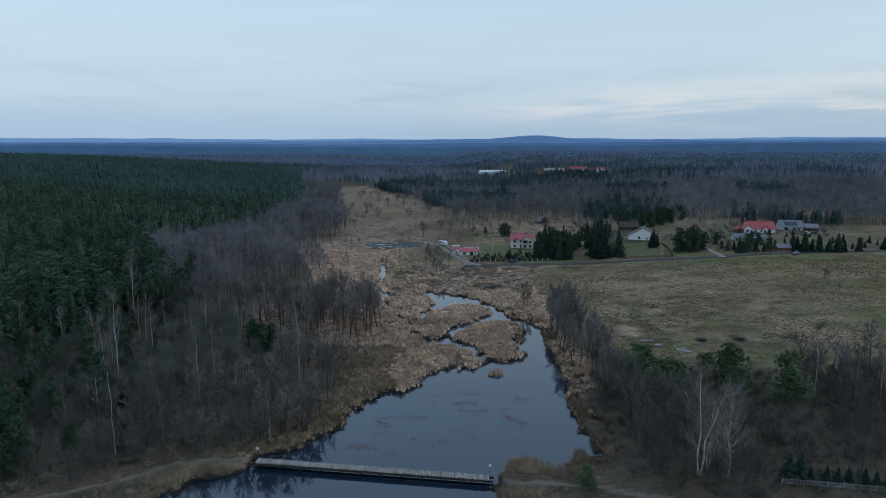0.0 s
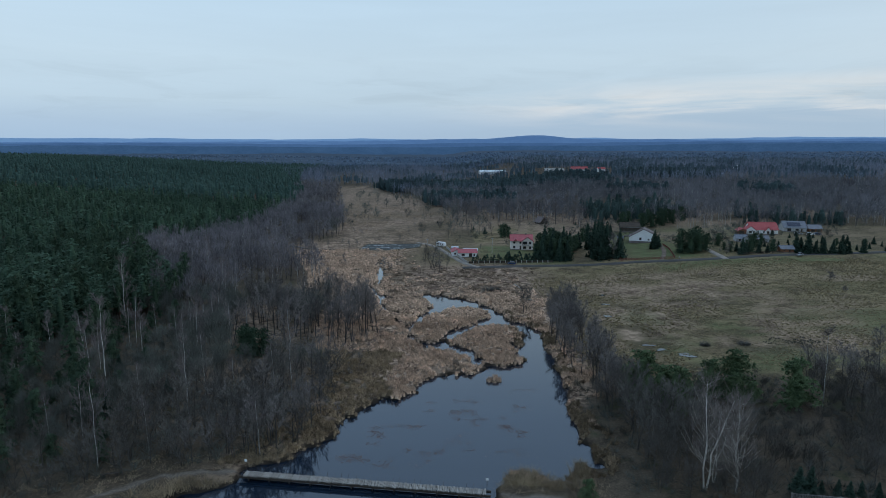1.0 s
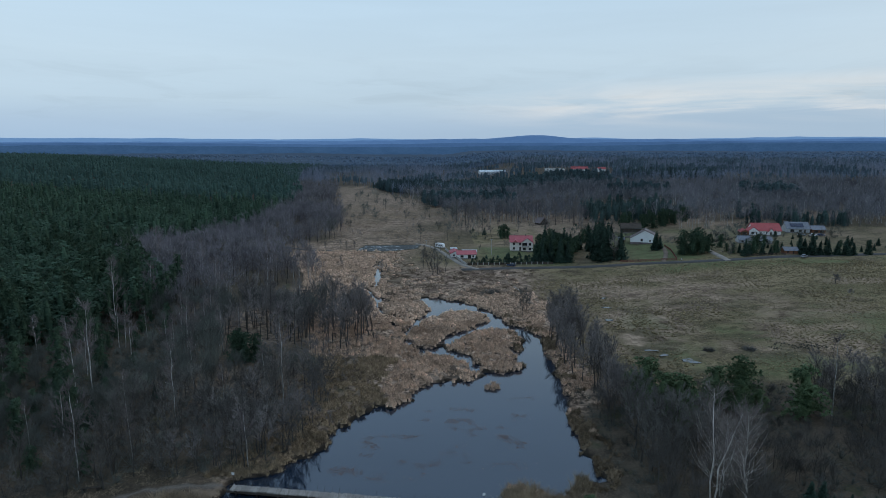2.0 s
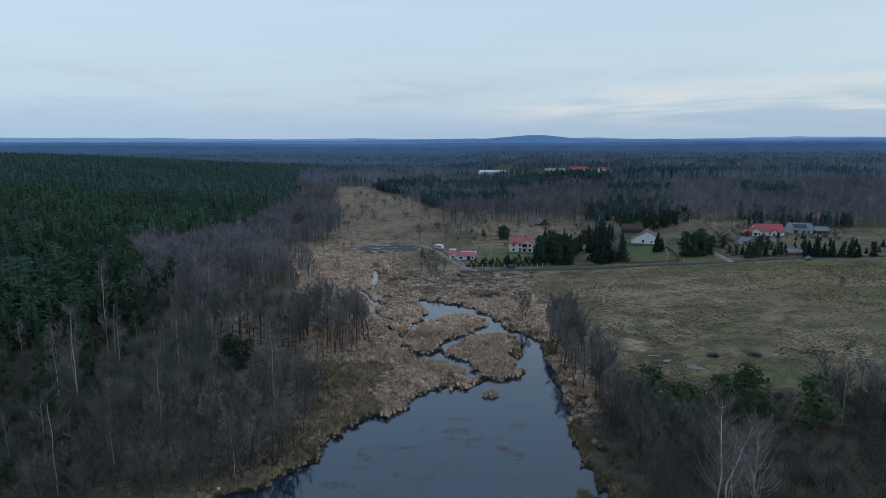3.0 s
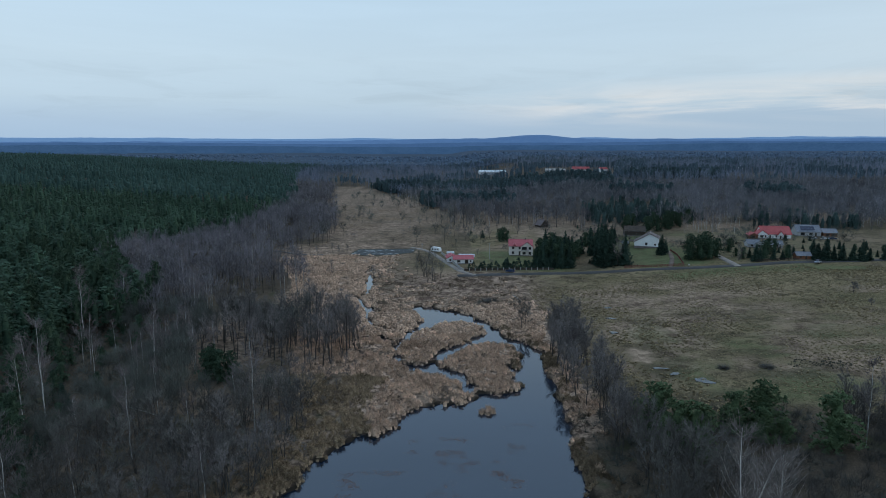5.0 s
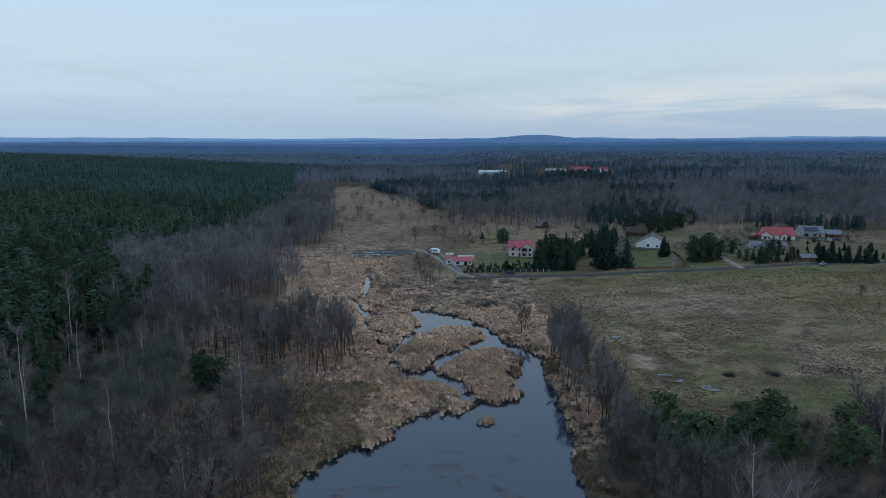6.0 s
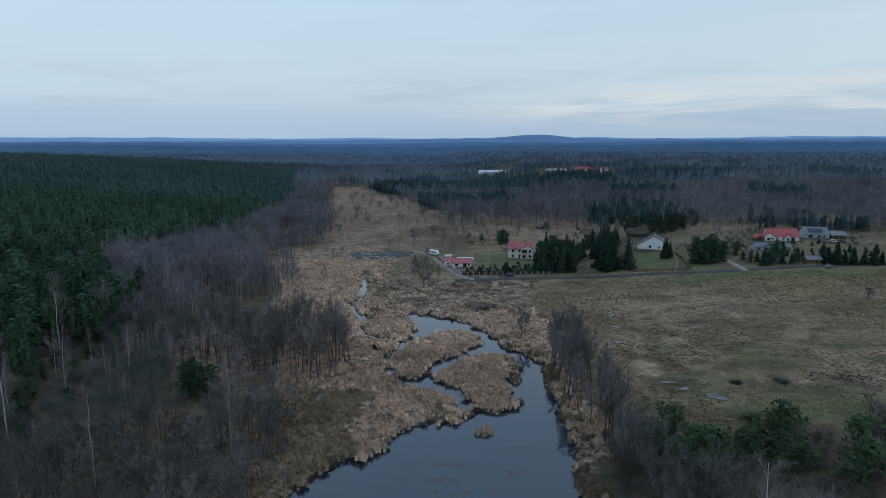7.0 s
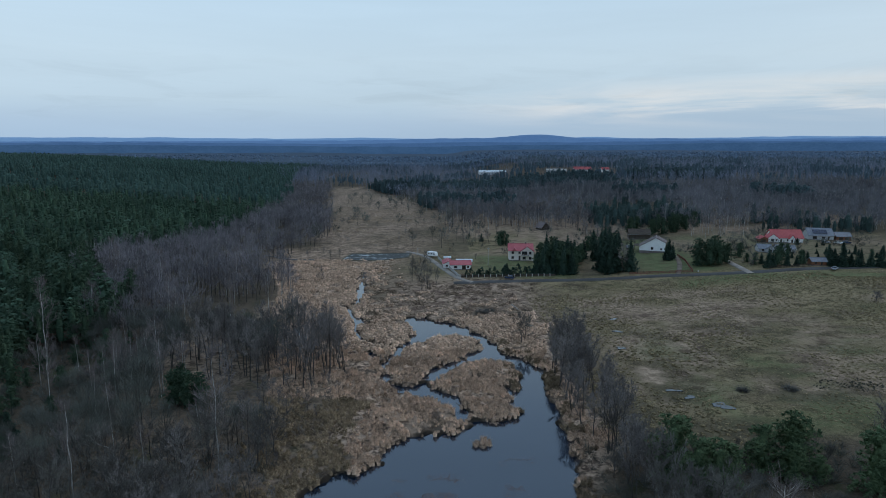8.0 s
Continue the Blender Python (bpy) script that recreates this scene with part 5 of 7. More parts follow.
def far_canopy():
    ys = 1500 * 1.024 ** np.arange(51)
    us = np.linspace(-0.92, 0.92, 420)
    u, yy = np.meshgrid(us, ys)
    xx = u * yy
    z = land(xx, yy) + 8 + 4 * value_noise(xx, yy, 55, 41) + 3 * value_noise(xx, yy, 18, 42) + 10 * (value_noise(xx, yy, 600, 43) - 0.5)
    z[0] -= 26
    me = tri_mesh("far_canopy", np.stack([xx, yy, z], 2).reshape(-1, 3), grid_tris(len(us), len(ys)), [M_HAZECANOPY])
    return tagged(part("far_canopy", me), "forest canopy reaching to the horizon, tinted haze blue-grey", "forest", kind="stuff")


far_canopy()
x, y = scatter(-2200, 2200, 1480, 2700, 17, lambda a, b: in_view(a, b, 60), R2)
stuff("far_treetops", [far_tree(R2, 17, R2.uniform(9, 12)) for _ in range(8)], x, y, R2.uniform(0.7, 1.15, len(x)), R2, [M_HAZETOP], "treetops of the distant forest", "forest", z=land(x, y) - 1.0)


def hill_range(name, dist, low, peaks, mat, seed, label):
    """A long wooded ridge on the horizon, with its own slope and back."""
    a = np.linspace(-0.80, 0.80, 260)
    top = low + sum(h * np.exp(-((a - c) / w) ** 2) for c, w, h in peaks) + 5 * (value_noise(a * 40, a * 0, 1.0, seed) - 0.5) + 2 * (value_noise(a * 160, a * 0, 1.0, seed + 1) - 0.5)
    rows = []
    for share, out in ((-0.1, -260), (0.55, -90), (0.92, -20), (1.0, 0), (0.6, 120)):
        rows.append(np.stack([np.sin(a) * (dist + out), np.cos(a) * (dist + out), top * share], 1))
    me = tri_mesh(name, np.concatenate(rows), grid_tris(len(a), 5), [mat], smooth=True)
    return tagged(part(name, me), label, "hills", kind="structure")


# aerial haze is painted in: each farther ridge gets a paler blue
M_HILL1 = material("near_hazed_hills", (0.066, 0.120, 0.192), (0.094, 0.158, 0.240), 0.010, 1.0, spec=0.0)
M_HILL2 = material("far_hazed_hills", (0.156, 0.252, 0.400), (0.184, 0.286, 0.440), 0.004, 1.0, spec=0.0)
M_HILL3 = material("pale_hazed_hills", (0.27, 0.40, 0.56), (0.29, 0.42, 0.58), 0.004, 1.0, spec=0.0)
M_HILL0 = material("middle_hazed_hills", (0.100, 0.170, 0.276), (0.124, 0.202, 0.318), 0.008, 1.0, spec=0.0)
hill_range("backdrop_hills", 4000, 60, [(-0.55, 0.3, 10), (0.13, 0.09, 8), (0.5, 0.25, 24)], M_HILL1, 51, "wooded ridge on the horizon, tinted dark haze blue")
hill_range("backdrop_hills", 4250, 78, [(-0.45, 0.2, 8), (0.05, 0.12, 10), (0.36, 0.2, 18), (0.62, 0.15, 12)], M_HILL0, 81, "wooded ridge between the hills, tinted haze blue")
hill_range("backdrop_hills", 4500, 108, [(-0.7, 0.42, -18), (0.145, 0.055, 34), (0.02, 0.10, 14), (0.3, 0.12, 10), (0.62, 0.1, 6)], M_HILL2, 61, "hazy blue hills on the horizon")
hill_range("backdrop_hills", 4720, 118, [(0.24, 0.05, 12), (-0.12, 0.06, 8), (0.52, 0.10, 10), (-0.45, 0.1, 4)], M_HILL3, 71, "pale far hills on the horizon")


def slope_scrub(a, b):
    clear = np.ones(a.shape, bool)
    for hx, hy in ((45, 345), (115, 352), (192, 371), (169, 338), (219, 378), (121, 395), (74, 457), (88, 381), (105, 361), (171, 300)):
        clear &= np.hypot(a - hx, b - hy) > 12
    return clear & (b < far_edge(a) + 8) & (b > 302) & off_roads(a, b, 6) & ((a > 66) | (b > 360)) & ((a < 92) | (a > 124) | (b > 345)) & (value_noise(a, b, 26, 61) + 0.25 * step(b - far_edge(a), -40, 0) > 0.70)


SHRUBS = []
for k in range(6):
    d = np.column_stack([R2.normal(size=(90, 2)) * 0.95, R2.uniform(0.5, 3.0, 90)])
    v, f = slivers(d * R2.uniform(0.3, 0.8, (90, 1)), d * R2.uniform(0.9, 1.2, (90, 1)) + R2.normal(size=(90, 3)) * 0.25, 0.075, R2)
    SHRUBS.append((v, f, np.zeros(len(f), int)))
x, y = scatter(22, 420, 302, 450, 5.5, slope_scrub, R2)
stuff("garden_scrub", SHRUBS, x, y, R2.uniform(0.5, 1.6, len(x)), R2, [M_WOODTWIG], "leafless shrubs and fruit trees behind the houses", "shrubs")
x, y = scatter(-90, 40, 380, 700, 13, lambda a, b: (a > left_edge(b)) & (a < right_edge(b) + 30) & (value_noise(a, b, 40, 63) + 0.3 * step(a, -40, 20) > 0.58) & off_roads(a, b), R2)
stuff("valley_trees", BIRCH_MID, x, y, R2.uniform(0.5, 1.0, len(x)), R2, [M_BARK, M_WOODTWIG], "scattered bare trees on the upper valley floor", "trees")


# ---------------------------------------------------------------- houses
def on_land(x, y, up=0.0, turn=0.0):
    return pose(x, y, float(land(np.array([x]), np.array([y]))[0]) + up, 0, 0, turn)


def wall_with_holes(bm, length, height, thick, holes, m):
    """A wall along x, its outer face at y = 0, with openings (x, z, width, height) cut through it."""
    xs = sorted({0.0, length, *[h[0] for h in holes], *[h[0] + h[2] for h in holes]})
    zs = sorted({0.0, height, *[h[1] for h in holes], *[h[1] + h[3] for h in holes]})
    for x0, x1 in zip(xs[:-1], xs[1:]):
        for z0, z1 in zip(zs[:-1], zs[1:]):
            cx, cz = (x0 + x1) / 2, (z0 + z1) / 2
            if not any(h[0] < cx < h[0] + h[2] and h[1] < cz < h[1] + h[3] for h in holes):
                box(bm, x0, 0, z0, x1, thick, z1, m)


def window_part(root, m, w, h, kind):
    bm = bmesh.new()
    b = 0.09
    for x0, z0, x1, z1 in ((0, 0, w, b), (0, h - b, w, h), (0, b, b, h - b), (w - b, b, w, h - b)):
        box(bm, x0, 0.10, z0, x1, 0.18, z1)
    if kind == "window" and w > 0.9:
        box(bm, w / 2 - 0.04, 0.10, b, w / 2 + 0.04, 0.18, h - b)
    box(bm, -0.06, -0.08, -0.06, w + 0.06, 0.10, -0.005)
    ob = part(kind, bm, M_FRAME, root, at=m)
    bm = bmesh.new()
    if kind == "door":
        box(bm, b, 0.12, b, w - b, 0.16, h - b)
        part("leaf", bm, M_DARKWOOD, ob)
        bm = bmesh.new()
        box(bm, w - 0.22, 0.05, h * 0.47, w - 0.16, 0.12, h * 0.53)
        part("handle", bm, M_STEEL, ob, "steel handle")
    else:
        box(bm, b, 0.13, b, w - b, 0.15, h - b)
        part("pane", bm, M_GLASS, ob)
    return ob


def block(root, m, profile, length, wall_mat, roof_mat, holes=(), over=0.5, plinth=True, roof_label=""):
    """A house volume. profile: (x, z) of left eave, ridge, right eave; it runs along y. holes: (side, along, z, width, height, kind) with side front, back, left or right."""
    (xl, zl), (xr, zr), (xe, ze) = profile
    t, half = 0.35, length / 2
    low = min(zl, ze)
    sides = {"front": (Matrix.Translation((xl, -half, 0)), xe - xl, low), "back": (Matrix.Translation((xe, half, 0)) @ pose(0, 0, 0, 0, 0, 180), xe - xl, low),
             "left": (Matrix.Translation((xl, half - t, 0)) @ pose(0, 0, 0, 0, 0, -90), length - 2 * t, zl), "right": (Matrix.Translation((xe, -half + t, 0)) @ pose(0, 0, 0, 0, 0, 90), length - 2 * t, ze)}
    for side, (sm, ln, ht) in sides.items():
        bm = bmesh.new()
        mine = [h for h in holes if h[0] == side]
        wall_with_holes(bm, ln, ht, t, [h[1:5] for h in mine], sm)
        if side in ("front", "back"):
            sgn = -1 if side == "front" else 1
            y0, y1 = sorted((sgn * half, sgn * (half - t)))
            ring = [(xl, low), (xe, low)] + ([(xe, ze)] if ze > low else []) + [(xr, zr)] + ([(xl, zl)] if zl > low else [])
            fa, fb = [bm.verts.new((a, y0, c)) for a, c in ring], [bm.verts.new((a, y1, c)) for a, c in ring]
            bm.faces.new(fa)
            bm.faces.new(fb[::-1])
            for i in range(len(ring)):
                k = (i + 1) % len(ring)
                bm.faces.new((fa[k], fa[i], fb[i], fb[k]))
        part("wall", bm, wall_mat, root, at=m)
        for _, a, z, w, h, kind in mine:
            window_part(root, m @ sm @ Matrix.Translation((a, 0, z)), w, h, kind)
    if plinth:
        bm = bmesh.new()
        box(bm, xl - 0.06, -half - 0.06, -1.0, xe + 0.06, half + 0.06, 0.32)
        part("plinth", bm, M_BROWNTILE, root, "dark plinth", at=m)
    # two roof slopes with eaves, a ridge cap and gutters
    for (ax, az), (bx, bz) in (((xl, zl), (xr, zr)), ((xe, ze), (xr, zr))):
        dx, dz = bx - ax, bz - az
        ln = math.hypot(dx, dz)
        ox, oz = ax - dx / ln * over, az - dz / ln * over
        nx, nz = -dz / ln * (1 if dx > 0 else -1), abs(dx) / ln
        bm = bmesh.new()
        q = [(ox + nx * 0.02, oz + nz * 0.02), (bx + nx * 0.02, bz + nz * 0.02), (bx + nx * 0.24, bz + nz * 0.24), (ox + nx * 0.24, oz + nz * 0.24)]
        fa, fb = [bm.verts.new((a, -half - over, c)) for a, c in q], [bm.verts.new((a, half + over, c)) for a, c in q]
        bm.faces.new(fa)
        bm.faces.new(fb[::-1])
        for i in range(4):
            k = (i + 1) % 4
            bm.faces.new((fa[k], fa[i], fb[i], fb[k]))
        # standing ribs of the tile courses
        n = int((length + 2 * over) / 0.9)
        for i in range(n + 1):
            y = -half - over + i * (length + 2 * over - 0.08) / max(n, 1)
            rib = [(q[3][0], q[3][1]), (q[2][0], q[2][1]), (q[2][0] + nx * 0.04, q[2][1] + nz * 0.04), (q[3][0] + nx * 0.04, q[3][1] + nz * 0.04)]
            va, vb = [bm.verts.new((a, y, c)) for a, c in rib], [bm.verts.new((a, y + 0.08, c)) for a, c in rib]
            bm.faces.new(va)
            bm.faces.new(vb[::-1])
            bm.faces.new((va[2], va[3], vb[3], vb[2]))
        bmesh.ops.recalc_face_normals(bm, faces=bm.faces)
        roof = part("roof", bm, roof_mat, root, roof_label, at=m)
        bm = bmesh.new()
        box(bm, ox - 0.08, -half - over, oz - 0.02, ox + 0.08, half + over, oz + 0.10)
        part("gutter", bm, M_STEEL, roof)
    bm = bmesh.new()
    box(bm, xr - 0.16, -half - over, zr + 0.18, xr + 0.16, half + over, zr + 0.36, bevel=0.05)
    part("ridge_cap", bm, roof_mat, root, at=m)


def chimney(root, m, z0, z1, w=0.6):
    bm = bmesh.new()
    box(bm, -w / 2, -w / 2, z0, w / 2, w / 2, z1)
    box(bm, -w / 2 - 0.08, -w / 2 - 0.08, z1, w / 2 + 0.08, w / 2 + 0.08, z1 + 0.12)
    part("chimney", bm, M_BROWNTILE, root, at=m)


TURNED = pose(0, 0, 0, 0, 0, 90)

# white two-storey house with a light red roof
h1 = empty("house", on_land(45.0, 345.5, 0.0, -4), "cream-white two-storey house with light red roof and balcony", "house")
block(h1, Matrix.Translation((0, 1.0, 0)) @ TURNED, ((-4.2, 5.1), (0, 7.9), (4.2, 5.1)), 12.0, M_CREAM, M_PINKTILE,
      [("left", 1.0, 0.9, 1.2, 1.3, "window"), ("left", 1.0, 3.5, 1.2, 1.2, "window"), ("left", 4.6, 0.15, 1.1, 2.2, "door"), ("left", 4.5, 3.5, 1.3, 1.2, "window"),
       ("front", 3.0, 3.4, 1.2, 1.3, "window"), ("back", 3.0, 3.4, 1.2, 1.3, "window")])
block(h1, Matrix.Translation((3.1, -3.4, 0)), ((-3.2, 5.0), (0, 7.3), (3.2, 5.0)), 1.9, M_CREAM, M_PINKTILE,
      [("front", 0.6, 3.3, 2.6, 1.6, "window"), ("front", 1.0, 0.8, 1.6, 1.4, "window"), ("front", 4.2, 0.8, 1.3, 1.4, "window"), ("front", 4.2, 3.4, 1.2, 1.4, "window")])
bm = bmesh.new()
box(bm, 0.2, -5.6, 2.75, 4.2, -4.37, 2.93)
bal = part("balcony", bm, M_CONCRETE, h1)
bm = bmesh.new()
for k in range(14):
    box(bm, 0.25 + k * 0.3, -5.58, 2.93, 0.29 + k * 0.3, -5.54, 3.9)
box(bm, 0.2, -5.6, 3.9, 4.2, -5.52, 3.97)
part("railing", bm, M_DARKWOOD, bal, "dark balcony railing")
bm = bmesh.new()
for s, (a, z) in ((1, (-3.3, 6.3)),):
    q = [(a - 1.1, -4.75, 5.2), (a + 1.1, -4.75, 5.2), (a, -4.75, z + 0.4)]
    f, b = [bm.verts.new(p) for p in q], [bm.verts.new((p[0], -1.6, p[2] + 0.3)) for p in q]
    bm.faces.new(f)
    bm.faces.new(b[::-1])
    for i in range(3):
        bm.faces.new((f[(i + 1) % 3], f[i], b[i], b[(i + 1) % 3]))
part("dormer", bm, M_PINKTILE, h1)
chimney(h1, Matrix.Translation((-3.6, 1.4, 0)), 6.6, 8.6)
chimney(h1, Matrix.Translation((2.6, 1.0, 0)), 6.8, 9.0)

# white house with a long sloping brown roof
h2 = empty("house", on_land(115.0, 352.5, 0.6, -20), "white gable house with a lopsided grey-brown roof", "house")
block(h2, Matrix.Identity(4), ((-6.4, 2.3), (1.4, 7.0), (6.2, 4.7)), 10.0, M_WHITE, M_BROWNTILE,
      [("front", 5.6, 0.9, 1.2, 1.4, "window"), ("front", 10.2, 0.9, 0.9, 0.9, "window"), ("left", 2.0, 0.8, 1.2, 1.2, "window"), ("right", 3.0, 1.0, 1.4, 1.4, "window")], 0.35)
bm = bmesh.new()
box(bm, -9.4, -4.0, 2.3, -6.9, 3.0, 2.46)
for y in (-3.8, 2.8):
    box(bm, -9.3, y, -0.6, -9.14, y + 0.16, 2.3)
part("porch", bm, M_DARKWOOD, h2, "dark timber lean-to porch")
chimney(h2, Matrix.Translation((0.2, 1.0, 0)), 5.2, 7.3)

# long bungalow with red roofs
h3 = empty("house", on_land(189.5, 369.0, 0.0, -8) @ Matrix.Scale(0.86, 4), "long white bungalow with dark red tiled roofs", "house")
block(h3, Matrix.Translation((3.2, 0, 0)) @ TURNED, ((-6.2, 3.0), (0, 7.4), (6.2, 3.0)), 18.0, M_WHITE, M_REDTILE,
      [("left", 1.2, 0.9, 1.8, 1.4, "window"), ("left", 4.2, 0.15, 1.1, 2.2, "door"), ("left", 8.0, 0.9, 2.2, 1.4, "window"), ("left", 13.0, 0.9, 2.0, 1.4, "window"), ("back", 4.5, 0.9, 1.6, 1.4, "window")])
block(h3, Matrix.Translation((-6.0, -4.2, 0)), ((-3.4, 2.8), (0, 5.4), (3.4, 2.8)), 6.0, M_WHITE, M_REDTILE, [("front", 2.2, 0.9, 2.0, 1.4, "window"), ("front", 5.0, 0.9, 1.0, 1.4, "window")])
block(h3, Matrix.Translation((-11.5, -4.6, 0)), ((-2.6, 2.3), (0, 3.7), (2.6, 2.3)), 6.5, M_ORANGE, M_REDTILE, [("front", 1.0, 0.1, 2.8, 2.0, "door")])
block(h3, Matrix.Translation((5.2, -6.6, 0)), ((-1.7, 2.8), (0, 4.8), (1.7, 2.8)), 2.0, M_WHITE, M_REDTILE, [("front", 1.1, 0.12, 1.2, 2.1, "door")])
chimney(h3, Matrix.Translation((5.0, 0.8, 0)), 6.5, 8.3)
chimney(h3, Matrix.Translation((-2.0, 1.0, 0)), 6.3, 8.1)

# grey-roofed house in front of it
h5 = empty("house", on_land(168.5, 335.0, 0.0, -10) @ Matrix.Scale(0.76, 4), "low pale house with blue-grey gable roofs", "house")
block(h5, Matrix.Translation((-5.6, 1, 0)) @ TURNED, ((-4.0, 2.4), (0, 4.7), (4.0, 2.4)), 8.0, M_GREYWALL, M_GREYTILE, [("left", 1.5, 0.8, 1.4, 1.2, "window")])
block(h5, Matrix.Translation((-3.0, -3.2, 0)), ((-3.2, 2.4), (0, 4.6), (3.2, 2.4)), 3.6, M_GREYWALL, M_GREYTILE, [("front", 2.4, 0.9, 1.5, 1.2, "window"), ("front", 4.6, 0.9, 0.9, 1.2, "window")])
block(h5, Matrix.Translation((7.2, 1.5, 0)) @ TURNED, ((-3.6, 2.3), (0, 4.3), (3.6, 2.3)), 11.0, M_GREYWALL, M_GREYTILE, [("left", 2.0, 0.8, 1.8, 1.2, "window"), ("left", 6.5, 0.8, 1.4, 1.2, "window")])
chimney(h5, Matrix.Translation((1.0, 2.0, 0)), 3.8, 5.4)

# house with solar panels and its garage
h4 = empty("house", on_land(220.0, 377.0, 0.0, -12) @ Matrix.Scale(0.84, 4), "grey-walled house with dark roof and solar panels", "house")
block(h4, Matrix.Translation((-4.5, 0, 0)) @ TURNED, ((-6.0, 3.0), (0.5, 7.0), (6.0, 3.2)), 15.0, M_GREYWALL, M_GREYTILE,
      [("left", 2.0, 0.6, 2.6, 1.9, "window"), ("left", 7.5, 0.9, 2.0, 1.4, "window"), ("left", 11.0, 0.15, 1.1, 2.2, "door")])
block(h4, Matrix.Translation((8.6, -2.5, 0)) @ TURNED, ((-4.2, 2.8), (0, 5.0), (4.2, 2.8)), 8.5, M_ORANGE, M_GREYTILE, [("left", 1.0, 0.1, 2.6, 2.2, "door"), ("left", 4.6, 0.1, 2.6, 2.2, "door")])
tilt = Matrix.Translation((-5.0, -3.2, 5.28)) @ pose(0, 0, 0, math.degrees(math.atan2(4.0, 6.5)), 0, 0)
for k in range(10):
    bm = bmesh.new()
    cx, cy = (k % 5 - 2) * 1.75, (k // 5 - 0.5) * 2.05
    box(bm, cx - 0.85, cy - 1.0, 0.10, cx + 0.85, cy + 1.0, 0.16, bevel=0.02)
    part("solar_panel", bm, M_PANEL, h4, "dark blue solar panel", at=tilt)
chimney(h4, Matrix.Translation((-1.0, 1.4, 0)), 6.2, 7.9)

# outbuildings
hut = empty("garden_hut", on_land(170.0, 301.5, 0.0, -6) @ Matrix.Scale(0.8, 4), "orange-brown timber garden hut with grey roof", "hut")
block(hut, TURNED, ((-2.6, 2.4), (0, 3.9), (2.6, 2.4)), 7.5, M_ORANGE, M_GREYTILE, [("left", 1.0, 0.9, 1.2, 1.0, "window"), ("left", 4.2, 0.1, 1.0, 2.0, "door")], 0.6)
shed = empty("outbuilding", on_land(12.5, 322.0, 0.0, 4), "low white outbuilding with light red roof", "outbuilding")
block(shed, Matrix.Translation((1.0, 0, 0)) @ TURNED, ((-3.0, 2.4), (0, 3.7), (3.0, 2.4)), 9.5, M_WHITE, M_PINKTILE, [("left", 1.2, 0.8, 1.6, 1.1, "window"), ("left", 5.0, 0.1, 1.8, 2.0, "door"), ("left", 7.4, 0.8, 0.9, 1.0, "window")])
block(shed, Matrix.Translation((-4.6, 4.6, 0)), ((-2.2, 2.3), (0, 3.4), (2.2, 2.3)), 8.0, M_WHITE, M_PINKTILE, [("front", 1.0, 0.9, 1.0, 0.9, "window")])
barn = empty("barn", on_land(121.0, 395.0, 0.0, -10), "old dark weathered timber barn", "barn")
block(barn, TURNED, ((-4.0, 3.0), (0, 5.4), (4.0, 3.0)), 12.0, M_DARKWOOD, M_DARKWOOD, [("left", 4.0, 0.05, 2.6, 2.5, "door")], 0.4)
cabin = empty("cabin", on_land(74.0, 457.0, 0.0, 25), "small dark timber cabin with steep brown roof", "cabin")
block(cabin, Matrix.Identity(4), ((-3.2, 1.8), (0, 5.0), (3.2, 1.8)), 7.0, M_DARKWOOD, M_BROWNTILE, [("front", 3.0, 0.6, 1.2, 1.1, "window")], 0.6)
kennel = empty("shed", on_land(105.5, 361.0, 0.0, -8), "small dark timber shed on the lawn", "shed")
block(kennel, TURNED, ((-1.4, 1.5), (0, 2.4), (1.4, 1.5)), 3.2, M_DARKWOOD, M_GREYTILE, [("left", 1.0, 0.1, 0.9, 1.3, "door")], 0.3)
cottage = empty("cottage", on_land(100.0, 383.0, 0.0, -20), "small white cottage behind the spruces", "cottage")
block(cottage, Matrix.Identity(4), ((-3.0, 2.6), (0, 4.9), (3.0, 2.6)), 6.0, M_WHITE, M_GREYTILE, [("front", 2.2, 0.9, 1.4, 1.2, "window")], 0.4)

# greenhouses of film over hoops
def greenhouse(x, y, turn, length, width, label):
    root = empty("greenhouse", on_land(x, y, 0, turn), label, "greenhouse")
    bm = bmesh.new()
    prof = [(math.cos(a) * width / 2, math.sin(a) * width * 0.42) for a in np.linspace(0, math.pi, 10)]
    inner = [(px * 0.985, pz * 0.985) for px, pz in prof]
    for ring in (prof, inner):
        va, vb = [bm.verts.new((-length / 2, px, pz)) for px, pz in ring], [bm.verts.new((length / 2, px, pz)) for px, pz in ring]
        for i in range(9):
            bm.faces.new((va[i], va[i + 1], vb[i + 1], vb[i]))
        bm.faces.new(va)
        bm.faces.new(vb[::-1])
    part("cover", bm, M_POLY, root)
    for k in range(5):
        bm = bmesh.new()
        xx = -length / 2 + 0.1 + k * (length - 0.2) / 4
        for (a0, c0), (a1, c1) in zip(prof[:-1], prof[1:]):
            vs = [bm.verts.new(p) for p in ((xx - 0.04, a0 * 1.01, c0 * 1.01), (xx + 0.04, a0 * 1.01, c0 * 1.01), (xx + 0.04, a1 * 1.01, c1 * 1.01), (xx - 0.04, a1 * 1.01, c1 * 1.01))]
            bm.faces.new(vs)
            vs = [bm.verts.new(p) for p in ((xx - 0.04, a0 * 1.04, c0 * 1.04), (xx + 0.04, a0 * 1.04, c0 * 1.04), (xx + 0.04, a1 * 1.04, c1 * 1.04), (xx - 0.04, a1 * 1.04, c1 * 1.04))]
            bm.faces.new(vs)
        part("hoop", bm, M_STEEL, root)


